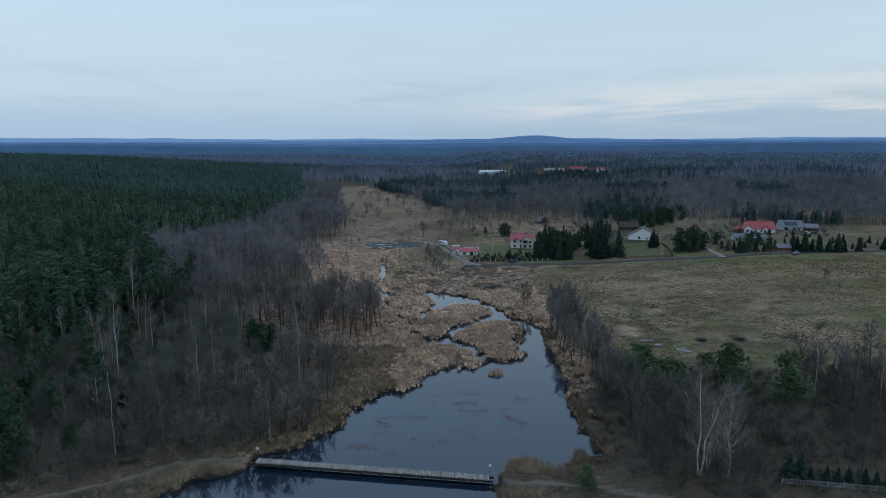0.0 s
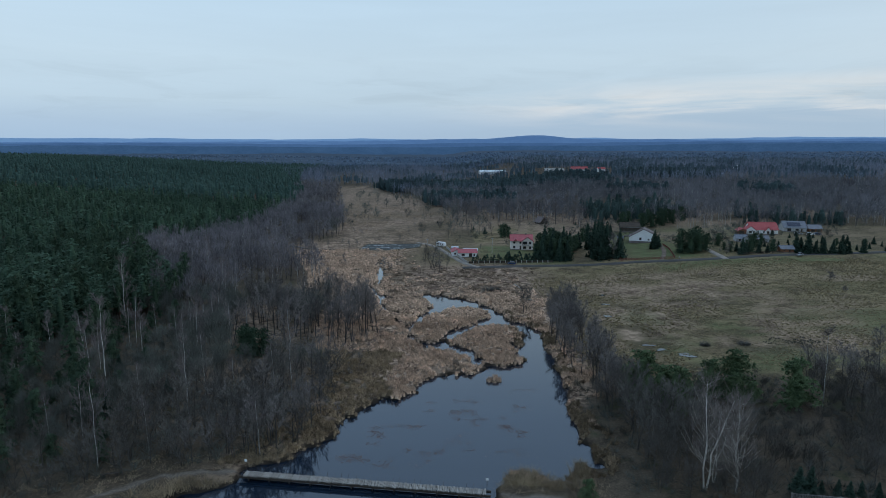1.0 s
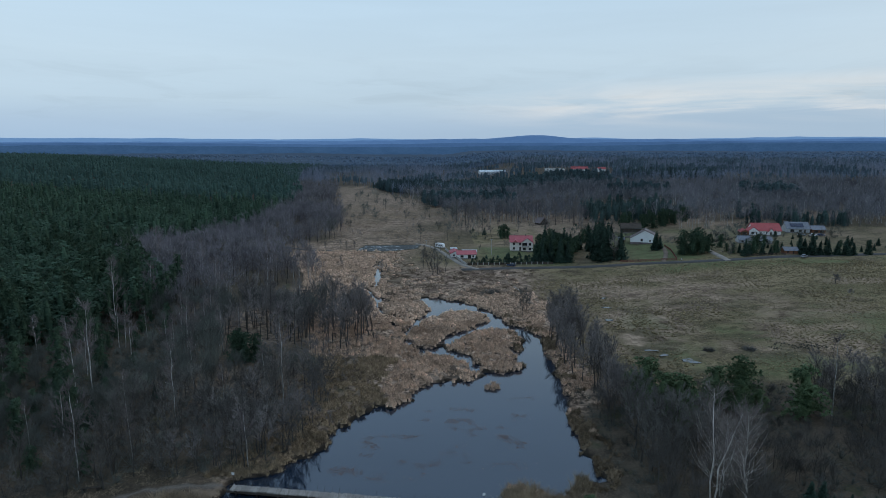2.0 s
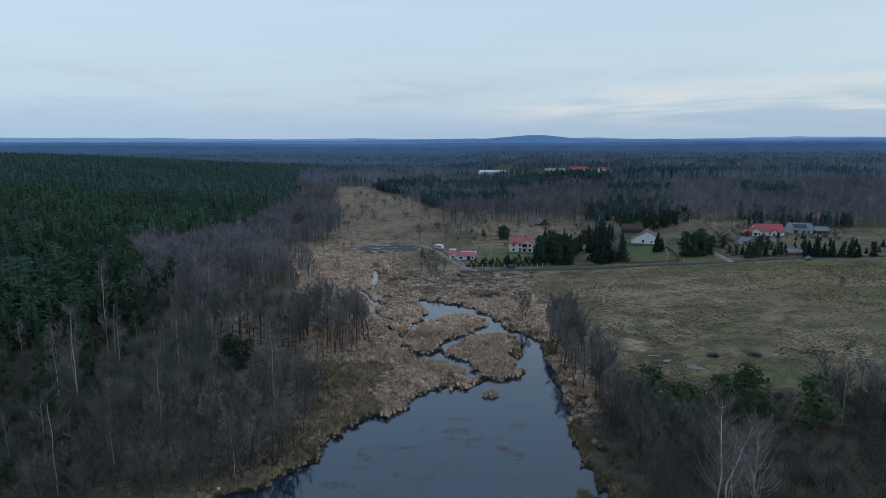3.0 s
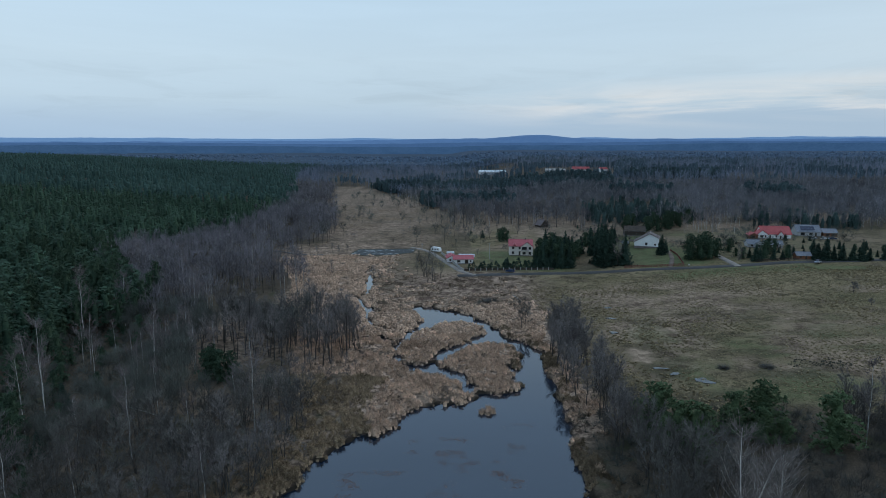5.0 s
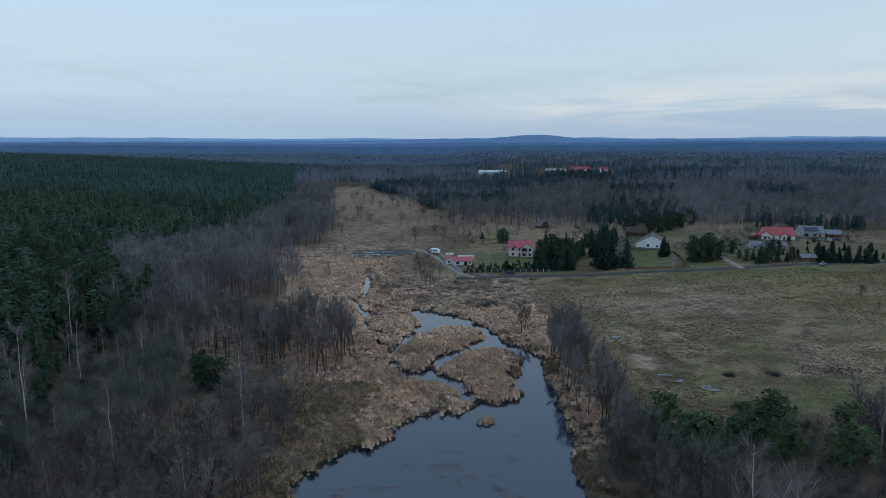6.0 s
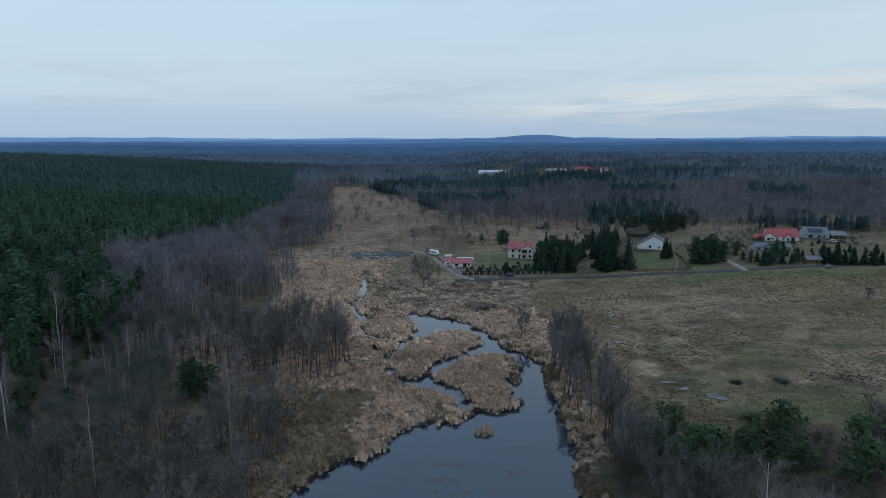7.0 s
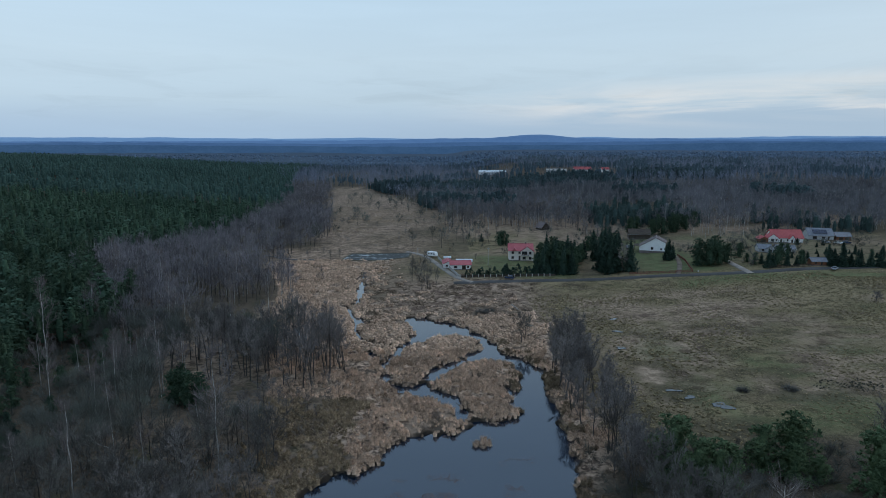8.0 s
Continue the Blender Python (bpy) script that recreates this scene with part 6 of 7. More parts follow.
greenhouse(16.0, 340.5, -2, 8.5, 3.0, "long white film greenhouse in the garden")
greenhouse(1.5 + 6, 350.0, 8, 4.0, 2.2, "small pale film tunnel by the lane")


# ---------------------------------------------------------------- vehicles
def wheel(root, x, y, r):
    bm = bmesh.new()
    bmesh.ops.create_cone(bm, cap_ends=True, segments=14, radius1=r, radius2=r, depth=0.2, matrix=Matrix.Translation((x, y, r)) @ pose(0, 0, 0, 90, 0, 0))
    w = part("wheel", bm, M_TYRE, root)
    bm = bmesh.new()
    bmesh.ops.create_cone(bm, cap_ends=True, segments=10, radius1=r * 0.6, radius2=r * 0.6, depth=0.23, matrix=Matrix.Translation((x, y, r)) @ pose(0, 0, 0, 90, 0, 0))
    part("rim", bm, M_STEEL, w, "metal rim")


def car(x, y, turn, paint, label, estate=0.0, up=0.2):
    root = empty("car", on_land(x, y, up, turn), label, "car")
    side = [(-2.1, 0.30), (2.1, 0.30), (2.15, 0.62), (1.95, 0.86), (1.05, 0.96), (-1.95, 0.98), (-2.15, 0.70)]
    glass = [(1.0, 0.95), (0.35, 1.38), (-1.1 - estate, 1.42), (-1.85 - 0.1 * estate, 0.97)]
    for name, ring, half, mat in (("body", side, 0.86, paint), ("cabin", glass, 0.74, M_GLASS)):
        bm = bmesh.new()
        a = [bm.verts.new((p, -half * (0.88 if name == "cabin" and q > 1.1 else 1), q)) for p, q in ring]
        b = [bm.verts.new((p, half * (0.88 if name == "cabin" and q > 1.1 else 1), q)) for p, q in ring]
        bm.faces.new(a)
        bm.faces.new(b[::-1])
        for i in range(len(ring)):
            k = (i + 1) % len(ring)
            bm.faces.new((a[k], a[i], b[i], b[k]))
        bmesh.ops.recalc_face_normals(bm, faces=bm.faces)
        bmesh.ops.bevel(bm, geom=list(bm.edges), offset=0.06, segments=2, affect="EDGES")
        part(name, bm, mat, root)
    bm = bmesh.new()
    box(bm, -1.15 - estate * 0.8, -0.64, 1.36, 0.32, 0.64, 1.45, bevel=0.03)
    part("roof_panel", bm, paint, root)
    for wx in (-1.3, 1.35):
        for wy in (-0.78, 0.78):
            wheel(root, wx, wy, 0.32)
    for sx, mat, name in ((2.12, M_PAINT, "headlight"), (-2.10, M_REDTILE, "tail_light")):
        for wy in (-0.62, 0.62):
            bm = bmesh.new()
            box(bm, sx - 0.05, wy - 0.17, 0.64, sx + 0.05, wy + 0.17, 0.78, bevel=0.02)
            part(name, bm, mat, root)
    return root


car(34.5, 298.4, 158, M_BLUEPAINT, "dark blue estate car parked on the road's verge", 0.5)
car(170.5, 289.9, 42, M_GREYPAINT, "silver-blue car parked beside the road", 0.3, 0.25)
car(211.0, 362.0, -12, M_GREYPAINT, "silver car parked on the forecourt", 0.3, 0.1)
car(216.5, 359.5, -14, M_PAINT, "white van-like car parked by the house", 0.6, 0.1)
car(221.0, 360.0, -14, M_BLUEPAINT, "dark car parked by the garage", 0.0, 0.1)

caravan = empty("caravan", on_land(-0.3, 352.5, 0.15, -35), "white touring caravan parked beside the lane", "caravan")
bm = bmesh.new()
ring = [(-2.9, 0.55), (2.7, 0.55), (2.95, 1.2), (2.6, 2.45), (2.1, 2.75), (-2.3, 2.8), (-2.85, 2.4)]
a, b = [bm.verts.new((p, -1.1, q)) for p, q in ring], [bm.verts.new((p, 1.1, q)) for p, q in ring]
bm.faces.new(a)
bm.faces.new(b[::-1])
for i in range(7):
    bm.faces.new((a[(i + 1) % 7], a[i], b[i], b[(i + 1) % 7]))
bmesh.ops.recalc_face_normals(bm, faces=bm.faces)
bmesh.ops.bevel(bm, geom=list(bm.edges), offset=0.12, segments=2, affect="EDGES")
part("body", bm, M_PAINT, caravan)
for sx in (-1.6, 0.2, 1.7):
    bm = bmesh.new()
    box(bm, sx - 0.5, -1.13, 1.45, sx + 0.5, -1.08, 2.05, bevel=0.02)
    part("window", bm, M_GLASS, caravan, "dark tinted window")
bm = bmesh.new()
box(bm, 2.7, -0.06, 0.5, 4.0, 0.06, 0.62)
part("drawbar", bm, M_STEEL, caravan)
for wy in (-0.95, 0.95):
    wheel(caravan, -0.2, wy, 0.33)


# ---------------------------------------------------------------- fences and poles
def fence(name, line, gap, post_w, height, post_mat, infill_mat, label, slats=0, infill=0.75):
    """Posts along a line, with a rail panel or upright slats between each two."""
    p = [Vector((a, b)) for a, b in line]
    root = empty(name, on_land(*line[0]), label, "fence")
    inv = root.matrix_basis.inverted()
    pm = bpy.data.meshes.new("post")
    bm = bmesh.new()
    box(bm, -post_w / 2, -post_w / 2, -0.4, post_w / 2, post_w / 2, height, bevel=0.03)
    bm.to_mesh(pm)
    bm.free()
    pm.materials.append(post_mat)
    panels = {}
    for a, b in zip(p[:-1], p[1:]):
        n = max(1, round((b - a).length / gap))
        ang = math.degrees(math.atan2(b.y - a.y, b.x - a.x))
        ln = (b - a).length / n
        key = round(ln, 3)
        if key not in panels:
            bm = bmesh.new()
            if slats:
                for z in (0.25, height * infill - 0.15):
                    box(bm, post_w / 2, -0.03, z, ln - post_w / 2, 0.03, z + 0.09)
                for s in range(slats):
                    sx = post_w / 2 + (s + 0.5) * (ln - post_w) / slats
                    box(bm, sx - 0.055, -0.055, 0.06, sx + 0.055, -0.03, height * infill)
            else:
                box(bm, post_w / 2, -0.05, 0.02, ln - post_w / 2, 0.05, height * infill)
                box(bm, post_w / 2, -0.07, height * infill, ln - post_w / 2, 0.07, height * infill + 0.06)
            panels[key] = bpy.data.meshes.new("panel")
            bm.to_mesh(panels[key])
            bm.free()
            panels[key].materials.append(infill_mat)
        for k in range(n):
            q, q2 = a + (b - a) * k / n, a + (b - a) * (k + 1) / n
            z0, z1 = (float(land(np.array([v.x]), np.array([v.y]))[0]) for v in (q, q2))
            part("post", pm, None, root, at=inv @ pose(q.x, q.y, z0, 0, 0, ang))
            part("panel", panels[key], None, root, at=inv @ pose(q.x, q.y, (z0 + z1) / 2, 0, 0, ang))
    return root


fence("garden_fence", [(13.2, 302.0), (56.0, 305.2)], 2.7, 0.36, 1.25, M_CONCRETE, M_DARKWOOD, "pale pillars with dark panels along the road", 0, 0.7)
fence("garden_wall", [(12.6, 302.4), (7.4, 326.0), (2.6, 348.0)], 3.0, 0.25, 1.35, M_CONCRETE, M_CONCRETE, "grey concrete panel fence beside the lane", 0, 0.9)
fence("wooden_fence", [(88.0, 302.2), (114.5, 298.6), (120.0, 322.0), (121.5, 336.0)], 2.4, 0.14, 1.2, M_FENCE, M_FENCE, "red-brown slatted wooden fence round the lawn", 9, 0.95)
fence("yard_fence", [(146.0, 295.2), (166.0, 296.8)], 2.5, 0.12, 1.3, M_DARKWOOD, M_DARKWOOD, "dark slatted fence along the road", 7, 0.95)
fence("hedge_fence", [(143.0, 336.0), (163.0, 345.0)], 2.5, 0.12, 1.2, M_DARKWOOD, M_DARKWOOD, "dark fence at the back of the garden", 6, 0.9)
fence("spruce_fence", [(58.0, 96.4), (82.0, 92.4)], 2.4, 0.14, 1.1, M_CONCRETE, M_STEEL, "pale wire fence under the spruces", 10, 0.9)


def sign_post(x, y, h, label, z=None):
    root = empty("sign", on_land(x, y) if z is None else pose(x, y, z), label, "sign")
    bm = bmesh.new()
    box(bm, -0.04, -0.04, -0.4, 0.04, 0.04, h)
    part("post", bm, M_DARKWOOD, root)
    bm = bmesh.new()
    box(bm, -0.24, -0.075, h - 0.1, 0.24, -0.042, h + 0.38, bevel=0.01)
    part("board", bm, M_PAINT, root, "white blank board")


sign_post(-34.6, 106.3, 1.5, "small white sign on a post by the footbridge", 0.6)
sign_post(8.3, 100.0, 1.5, "small white sign on a post by the footbridge", 0.6)
sign_post(114.8, 293.8, 1.2, "small white marker on a post beside the road")


def pole(x, y, h):
    root = empty("utility_pole", on_land(x, y), "slim grey concrete utility pole in the garden", "pole")
    v, f = tube([(0, 0, -0.3), (0, 0, h)], [0.16, 0.10], 8)
    part("shaft", tri_mesh("shaft", v, f, [M_CONCRETE]), parent=root)
    bm = bmesh.new()
    box(bm, -0.7, -0.06, h - 0.5, 0.7, 0.06, h - 0.36)
    part("crossarm", bm, M_STEEL, root)


pole(27.5, 332.0, 8.5)
pole(-8.5, 366.0, 3.0)


# ---------------------------------------------------------------- garden trees and shrubs
R3 = np.random.default_rng(33)
plant([SPRUCES[1], SPRUCES[0]], [(51, 308.5, 1.0), (55, 309.5, 1.05), (59.5, 309, 1.05), (53, 314, 1.25), (57.5, 316, 1.15), (62, 314, 1.25), (65, 320, 1.1), (60, 322, 1.3), (55, 325, 1.25), (49, 312, 0.95), (66, 330, 1.1), (71, 339, 0.95), (64, 309, 0.9)],
      "tall spruces beside the white house", R3, (0.95, 1.05))
plant([WOODLANDPINES[2], WOODLANDPINES[1]], [(49.5, 310, 1.05), (53, 311, 1.0), (57, 311.5, 1.15), (61, 311, 1.05), (65, 312, 0.95), (51, 317, 1.25), (55.5, 319, 1.3), (60, 318, 1.3), (64, 317, 1.2), (58, 326, 1.35), (63, 327, 1.25), (68, 322, 1.0), (70, 329, 0.95), (73, 334, 0.9), (68, 336, 1.0), (75, 341, 0.8)],
      "dark broad pines among the tall spruces", R3, (0.95, 1.05))
plant([WOODLANDPINES[2], SPRUCES[0]], [(84, 366, 0.9), (88, 369, 1.0), (92, 371, 0.9), (95.5, 367, 1.0), (99, 371, 1.0), (103, 373, 0.7), (90, 376, 1.05), (96, 376, 1.1)], "dark evergreens in front of the cottage", R3)
plant([SPRUCES[1], SPRUCES[0]], [(81.5, 308.5, 1.2), (79, 311, 1.1), (84, 312, 1.2), (78, 316, 0.8), (90.5, 309.5, 0.8), (82, 338, 0.8), (86, 345, 0.85), (77, 345, 0.9), (83, 318, 1.0)], "dark spruces between the gardens", R3)
plant([ALDERS[5], ALDERS[2]], [(86.6, 308, 0.95), (88, 310.5, 0.85)], "grey-brown larch-like tree", R3)
plant([SPRUCES[2]], [(34.5, 309.5, 0.72), (20.5, 306, 0.5), (26, 306, 0.45), (46, 309, 0.55)], "small spruces behind the garden fence", R3)
plant([WOODLANDPINES[2]], [(121.5, 310, 0.95), (126, 308.5, 1.1), (130.5, 309, 1.2), (134.5, 311, 1.0), (128, 315, 1.45), (132.5, 317, 1.35), (123.5, 316, 1.15)], "dark broad pines beside the driveway", R3)
plant([SPRUCES[0]], [(114, 327, 0.85), (117.5, 331, 0.75), (116, 335, 0.8)], "spruces at the lawn's corner", R3)
plant([WOODLANDPINES[2]], [(38.0, 391, 0.9), (42.4, 392, 0.95), (40.2, 393, 1.05)], "round pines on the slope", R3)
plant([SPRUCES[2]], [(28.7, 407, 0.7), (22, 428, 0.5), (96, 440, 0.6)], "small conifers on the slope", R3)
plant([SPRUCES[0], SPRUCES[2], WOODLANDPINES[2]], [(146.5, 297.5, 0.75), (149, 299, 0.8), (152, 301, 0.85), (156, 300, 0.7), (160, 299.5, 0.8), (163, 302, 0.8), (148, 306, 0.6), (166, 305, 0.7)], "dark conifers in the garden", R3)
plant([SPRUCES[2], SPRUCES[0]], [(175, 297.5, 1.0), (178.5, 297, 0.95), (182, 297, 0.9), (185.5, 296.5, 0.85), (190, 296.5, 0.8), (194, 296, 0.85), (198, 297, 0.75), (206, 298, 0.7), (222, 303, 0.95), (176, 303, 0.8)], "blue-green spruces along the road", R3)
plant([SPRUCES[2]], [(193, 357, 0.5), (206, 356, 0.8), (199, 350, 0.7), (212, 349, 0.8), (187, 330, 0.7), (192, 326, 0.8), (203, 330, 0.6), (183, 322, 0.6)], "small conifers between the houses", R3)
plant([ALDERS[4], ALDERS[2]], [(140, 300, 0.5), (143, 303, 0.55), (141, 309, 0.5), (146, 313, 0.45), (27.5, 318, 0.75), (22, 346, 0.6), (9, 371, 0.55), (-1, 293, 0.6), (-4, 296, 0.55), (0, 280, 0.5), (-50, 301, 0.7), (-47, 296, 0.6),
                               (-2, 447, 1.0), (-20, 440, 0.7), (-24, 437, 0.6), (-22, 410, 0.5), (-34, 388, 0.5), (11, 463, 1.1), (-56, 415, 0.7), (-53, 405, 0.6), (-60, 420, 0.6), (-22, 480, 0.6), (6, 428, 0.6), (18, 450, 0.7), (40, 425, 0.4)],
      "bare shrubs and small trees on the valley floor", R3)
plant([ALDERS[5]], [(-27, 285, 0.55), (-25, 287, 0.6), (-24, 283, 0.5), (-23.5, 287, 0.5), (-52, 343, 0.95), (-26, 377, 0.6), (-4, 293, 1.05), (-2.5, 296, 0.95), (-6, 299, 0.8), (-1, 281, 0.9), (-48, 300, 0.9), (-57, 352, 0.8), (-64, 345, 0.7), (-49, 352, 0.6)], "slim bare trees in the marsh", R3)


R5 = np.random.default_rng(55)
plant([SPRUCES[2], WOODLANDPINES[2], SPRUCES[0]], [(R5.uniform(140, 232), R5.uniform(301, 330), R5.uniform(0.45, 0.9)) for _ in range(32)], "evergreens in the gardens along the road", R5)
plant([SPRUCES[2], WOODLANDPINES[2]], [(R5.uniform(64, 96), R5.uniform(311, 372), R5.uniform(0.4, 0.8)) for _ in range(14)], "evergreens between the two white houses", R5)
plant([WOODLANDPINES[2], WOODLANDPINES[1]], [(R5.uniform(118, 168), R5.uniform(402, 430), R5.uniform(0.8, 1.2)) for _ in range(14)], "dark conifers behind the barn", R5)


slope = [(R5.uniform(8, 104), 424 + 96 * R5.uniform(0, 1) ** 0.6, R5.uniform(0.8, 1.15)) for _ in range(95)]
slope = [p for p in slope if abs(p[0] - 74 * p[1] / 457) > 7 or p[1] > 462]
plant([BIRCHES[0], ALDERS[1], BIRCHES[1], ALDERS[5], BIRCHES[2], ALDERS[3]], slope, "leafless trees on the slope before the woods", R5)
plant([ALDERS[0], ALDERS[3]], [(20, 415, 1.1), (33, 399, 0.7), (69, 408, 0.9), (92, 405, 1.0), (97, 398, 0.9), (52, 421, 0.8)], "single bare trees on the slope", R5)
plant([DARKALDERS[1], DARKALDERS[0]], [(-5, 291, 0.95), (-1, 282, 0.95), (2.5, 287, 0.6), (-8, 297, 0.7), (-3, 276, 0.6)], "dark bare trees in the marsh by the lane", R5)
plant(BIRCHES, [(R5.uniform(150, 180), R5.uniform(384, 412), R5.uniform(0.8, 1.05)) for _ in range(18)], "birch clump behind the driveway", R5)


def thuja(rng, h, w):
    z, a = rng.uniform(0, 1, 90), rng.uniform(0, 2 * math.pi, 90)
    r = w / 2 * np.clip(1.05 - z ** 3, 0.1, 1) * rng.uniform(0.6, 1, 90)
    return tube([(0, 0, 0), (0, 0, h * 0.6)], [0.06, 0.03], 5), needle_clumps(rng, np.column_stack([r * np.cos(a), r * np.sin(a), 0.1 + h * z * 0.95]), 0.42, 3)


THUJA = [("thuja_shrub", maker(101 + k, thuja, (hw, {}), M_PINEBARK, M_SPRUCE), "dark green column-shaped thuja shrub") for k, hw in enumerate([(2.4, 1.3), (3.0, 1.5), (2.0, 1.4)])]
plant(THUJA, [(16 + 1.75 * k + 0.3 * math.sin(k * 3), 303.6 + 0.075 * 1.75 * k, 1.25) for k in range(22)], "thuja shrubs behind the garden fence", R3)
plant(THUJA, [(143.5 + 2.1 * k, 337.6 + 0.95 * k, 0.9) for k in range(9)], "thuja hedge behind the garden", R3)
plant(THUJA, [(92 + 2.6 * k, 303.5 - 0.3 * k, 0.45) for k in range(7)], "low shrubs along the wooden fence", R3)


# ---------------------------------------------------------------- footbridge
def footbridge():
    a, b = Vector((-34.2, 104.0, 0.95)), Vector((8.2, 98.0, 0.95))
    d = b - a
    ln, ang = d.length, math.degrees(math.atan2(d.y, d.x))
    root = empty("footbridge", pose(a.x, a.y, a.z, 0, 0, ang), "low weathered timber footbridge with a log deck", "bridge")
    for y in (-0.68, 0.68):
        bm = bmesh.new()
        box(bm, -0.6, y - 0.12, -0.42, ln + 0.6, y + 0.12, -0.04)
        part("beam", bm, M_DARKWOOD, root)
    pv, pf = tube([(0, 0, -2.2), (0, 0, -0.05)], [0.13, 0.13], 8)
    pile = tri_mesh("pile", pv, pf, [M_DARKWOOD], smooth=True)
    sv, sf = tube([(0, 0, -2.0), (0.02, 0.03, 0.9)], [0.03, 0.022], 5)
    stake = tri_mesh("stake", sv, sf, [M_DARKWOOD])
    logs = []
    for k in range(4):
        v, f = tube([(0, -0.85, 0), (0.02 * k, 0, 0.015 * (k % 2)), (0, 0.85, 0)], [0.095, 0.105, 0.09], 7)
        logs.append(tri_mesh("plank", v, f, [M_WOOD], smooth=True))
    r = random.Random(5)
    for k in range(int(ln / 0.205)):
        pale = r.random()
        part("plank", logs[r.randrange(4)], None, root, at=pose(0.1 + k * 0.205 + r.uniform(-0.02, 0.02), r.uniform(-0.13, 0.13), 0.055 + r.uniform(-0.02, 0.03), r.uniform(-0.6, 0.6), 0, r.uniform(-2.5, 2.5) + 4) @ Matrix.Diagonal((1, r.uniform(0.92, 1.12), 1, 1)))
    for k in range(12):
        for y in (-0.45, 0.45):
            part("pile", pile, None, root, at=pose(1.0 + k * (ln - 2) / 11, y, 0))
    for k in range(33):
        part("stake", stake, None, root, at=pose(0.8 + k * 1.28 + r.uniform(-0.15, 0.15), 0.98, 0, r.uniform(-3, 3), r.uniform(-3, 3), 0))
    return root


footbridge()

# bench of a long beam on two blocks, by the path
bench = empty("bench", on_land(-57.5, 103.3, 0.0, 14), "low bench of a dark beam on two blocks", "bench")
for x in (-1.0, 1.0):
    bm = bmesh.new()
    box(bm, x - 0.15, -0.2, -0.2, x + 0.15, 0.2, 0.4, bevel=0.03)
    part("leg", bm, M_DARKWOOD, bench)
bm = bmesh.new()
box(bm, -1.5, -0.24, 0.4, 1.5, 0.24, 0.52, bevel=0.03)
part("seat", bm, M_DARKWOOD, bench)


# ---------------------------------------------------------------- far buildings
def hall(x, y, z, w, d, h, roof, wall, label, turn=0):
    root = empty("far_building", on_land(x, y, z, turn), label, "building")
    block(root, TURNED, ((-d / 2, h * 0.62), (0, h), (d / 2, h * 0.62)), w, wall, roof, [("left", 2 + k * 5.0, h * 0.18, 1.8, h * 0.22, "window") for k in range(int((w - 4) / 5))], 0.6, False)


hall(92, 1150, -0.6, 48, 18, 7.5, M_POLY, M_PAINT, "long white greenhouse-like hall among the woods", 6)
hall(178, 985, 0.0, 30, 10, 5.5, M_CONCRETE, M_GREYWALL, "low pale building among the woods", -3)
hall(213, 965, -0.5, 25, 14, 9.5, M_REDTILE, M_WHITE, "large white building with dark red roof", -5)
hall(250, 975, 1.0, 11, 10, 7.0, M_REDTILE, M_WHITE, "white house with dark red roof among the woods", 4)
hall(318, 1010, 0.0, 14, 9, 8.0, M_GREYTILE, M_WHITE, "pale house with grey roof among the woods", 12)
hall(560, 1180, 0.0, 10, 10, 11.0, M_GREYTILE, M_PAINT, "white tall house among the woods", 0)


# ---------------------------------------------------------------- reeds, grass and floating weed
R4 = np.random.default_rng(44)


def tuft(rng, blades, h, spread, w):
    base = np.column_stack([rng.normal(size=(blades, 2)) * spread * 0.35, np.full(blades, -0.1)])
    d = np.column_stack([rng.normal(size=(blades, 2)) * spread * 0.6, rng.uniform(0.6, 1.1, blades) * h])
    v, f = slivers(base, base + d, w, rng)
    return v, f, np.zeros(len(f), int)


def cushion(rng, blades, h, r, w):
    """A rounded tussock: an uneven dome of matted leaves with short bent blades on it."""
    v, f = lumpy(rng, [(-0.25, r), (h * 0.32, r * 0.88), (h * 0.66, r * 0.5)], 6)
    v[-1] = (rng.normal() * 0.1, rng.normal() * 0.1, h * 0.74)
    a, e = rng.uniform(0, 2 * math.pi, blades), rng.uniform(0.1, 1.0, blades)
    base = np.column_stack([np.cos(a) * r * e * 0.8, np.sin(a) * r * e * 0.8, h * (0.75 - 0.55 * e ** 2)])
    d = np.column_stack([np.cos(a) * e * 0.32, np.sin(a) * e * 0.32, np.full(blades, 0.30)]) + rng.normal(size=(blades, 3)) * 0.14
    v, f = joined([(v, f), slivers(base, base + d * (0.6 + h), w, rng)])
    return v, f, np.zeros(len(f), int)


REED_TUFTS = [cushion(R4, 34, R4.uniform(0.34, 0.58), R4.uniform(0.32, 0.50), 0.075) for _ in range(10)]
REED_COARSE = [cushion(R4, 5, R4.uniform(0.38, 0.6), R4.uniform(0.5, 0.75), 0.12) for _ in range(8)]
SEDGE_TUFTS = [tuft(R4, 9, 0.40, 0.9, 0.12) for _ in range(6)]


def reed_land(a, b):
    u = a - left_edge(b)
    d = np.full(a.shape, -200.0)
    near = (np.abs(a) < 75) & (b < 330) & (b > 40)
    d[near] = water_depth(a[near], b[near])
    wide = 22 * (value_noise(a, b, 30, 7) - 0.5) + 6 * value_noise(a, b, 6, 3)
    thin = 0.10 + 0.55 * step(b + wide, 225, 300) * step(a + wide, -34, 10) + 0.75 * step(a + wide, 30, 50) + 0.3 * step(b, 300, 380)
    return (d < 0.1) & (u > -6) & (0.45 * value_noise(a, b, 4, 33) + 0.4 * value_noise(a, b, 1.7, 34) + 0.15 * R4.random(a.shape) > thin + 0.28) & off_roads(a, b, 3) & (b > 104) & ((a < 20) | (b > 122))


x, y = scatter(-80, 58, 96, 345, 0.85, reed_land, R4)
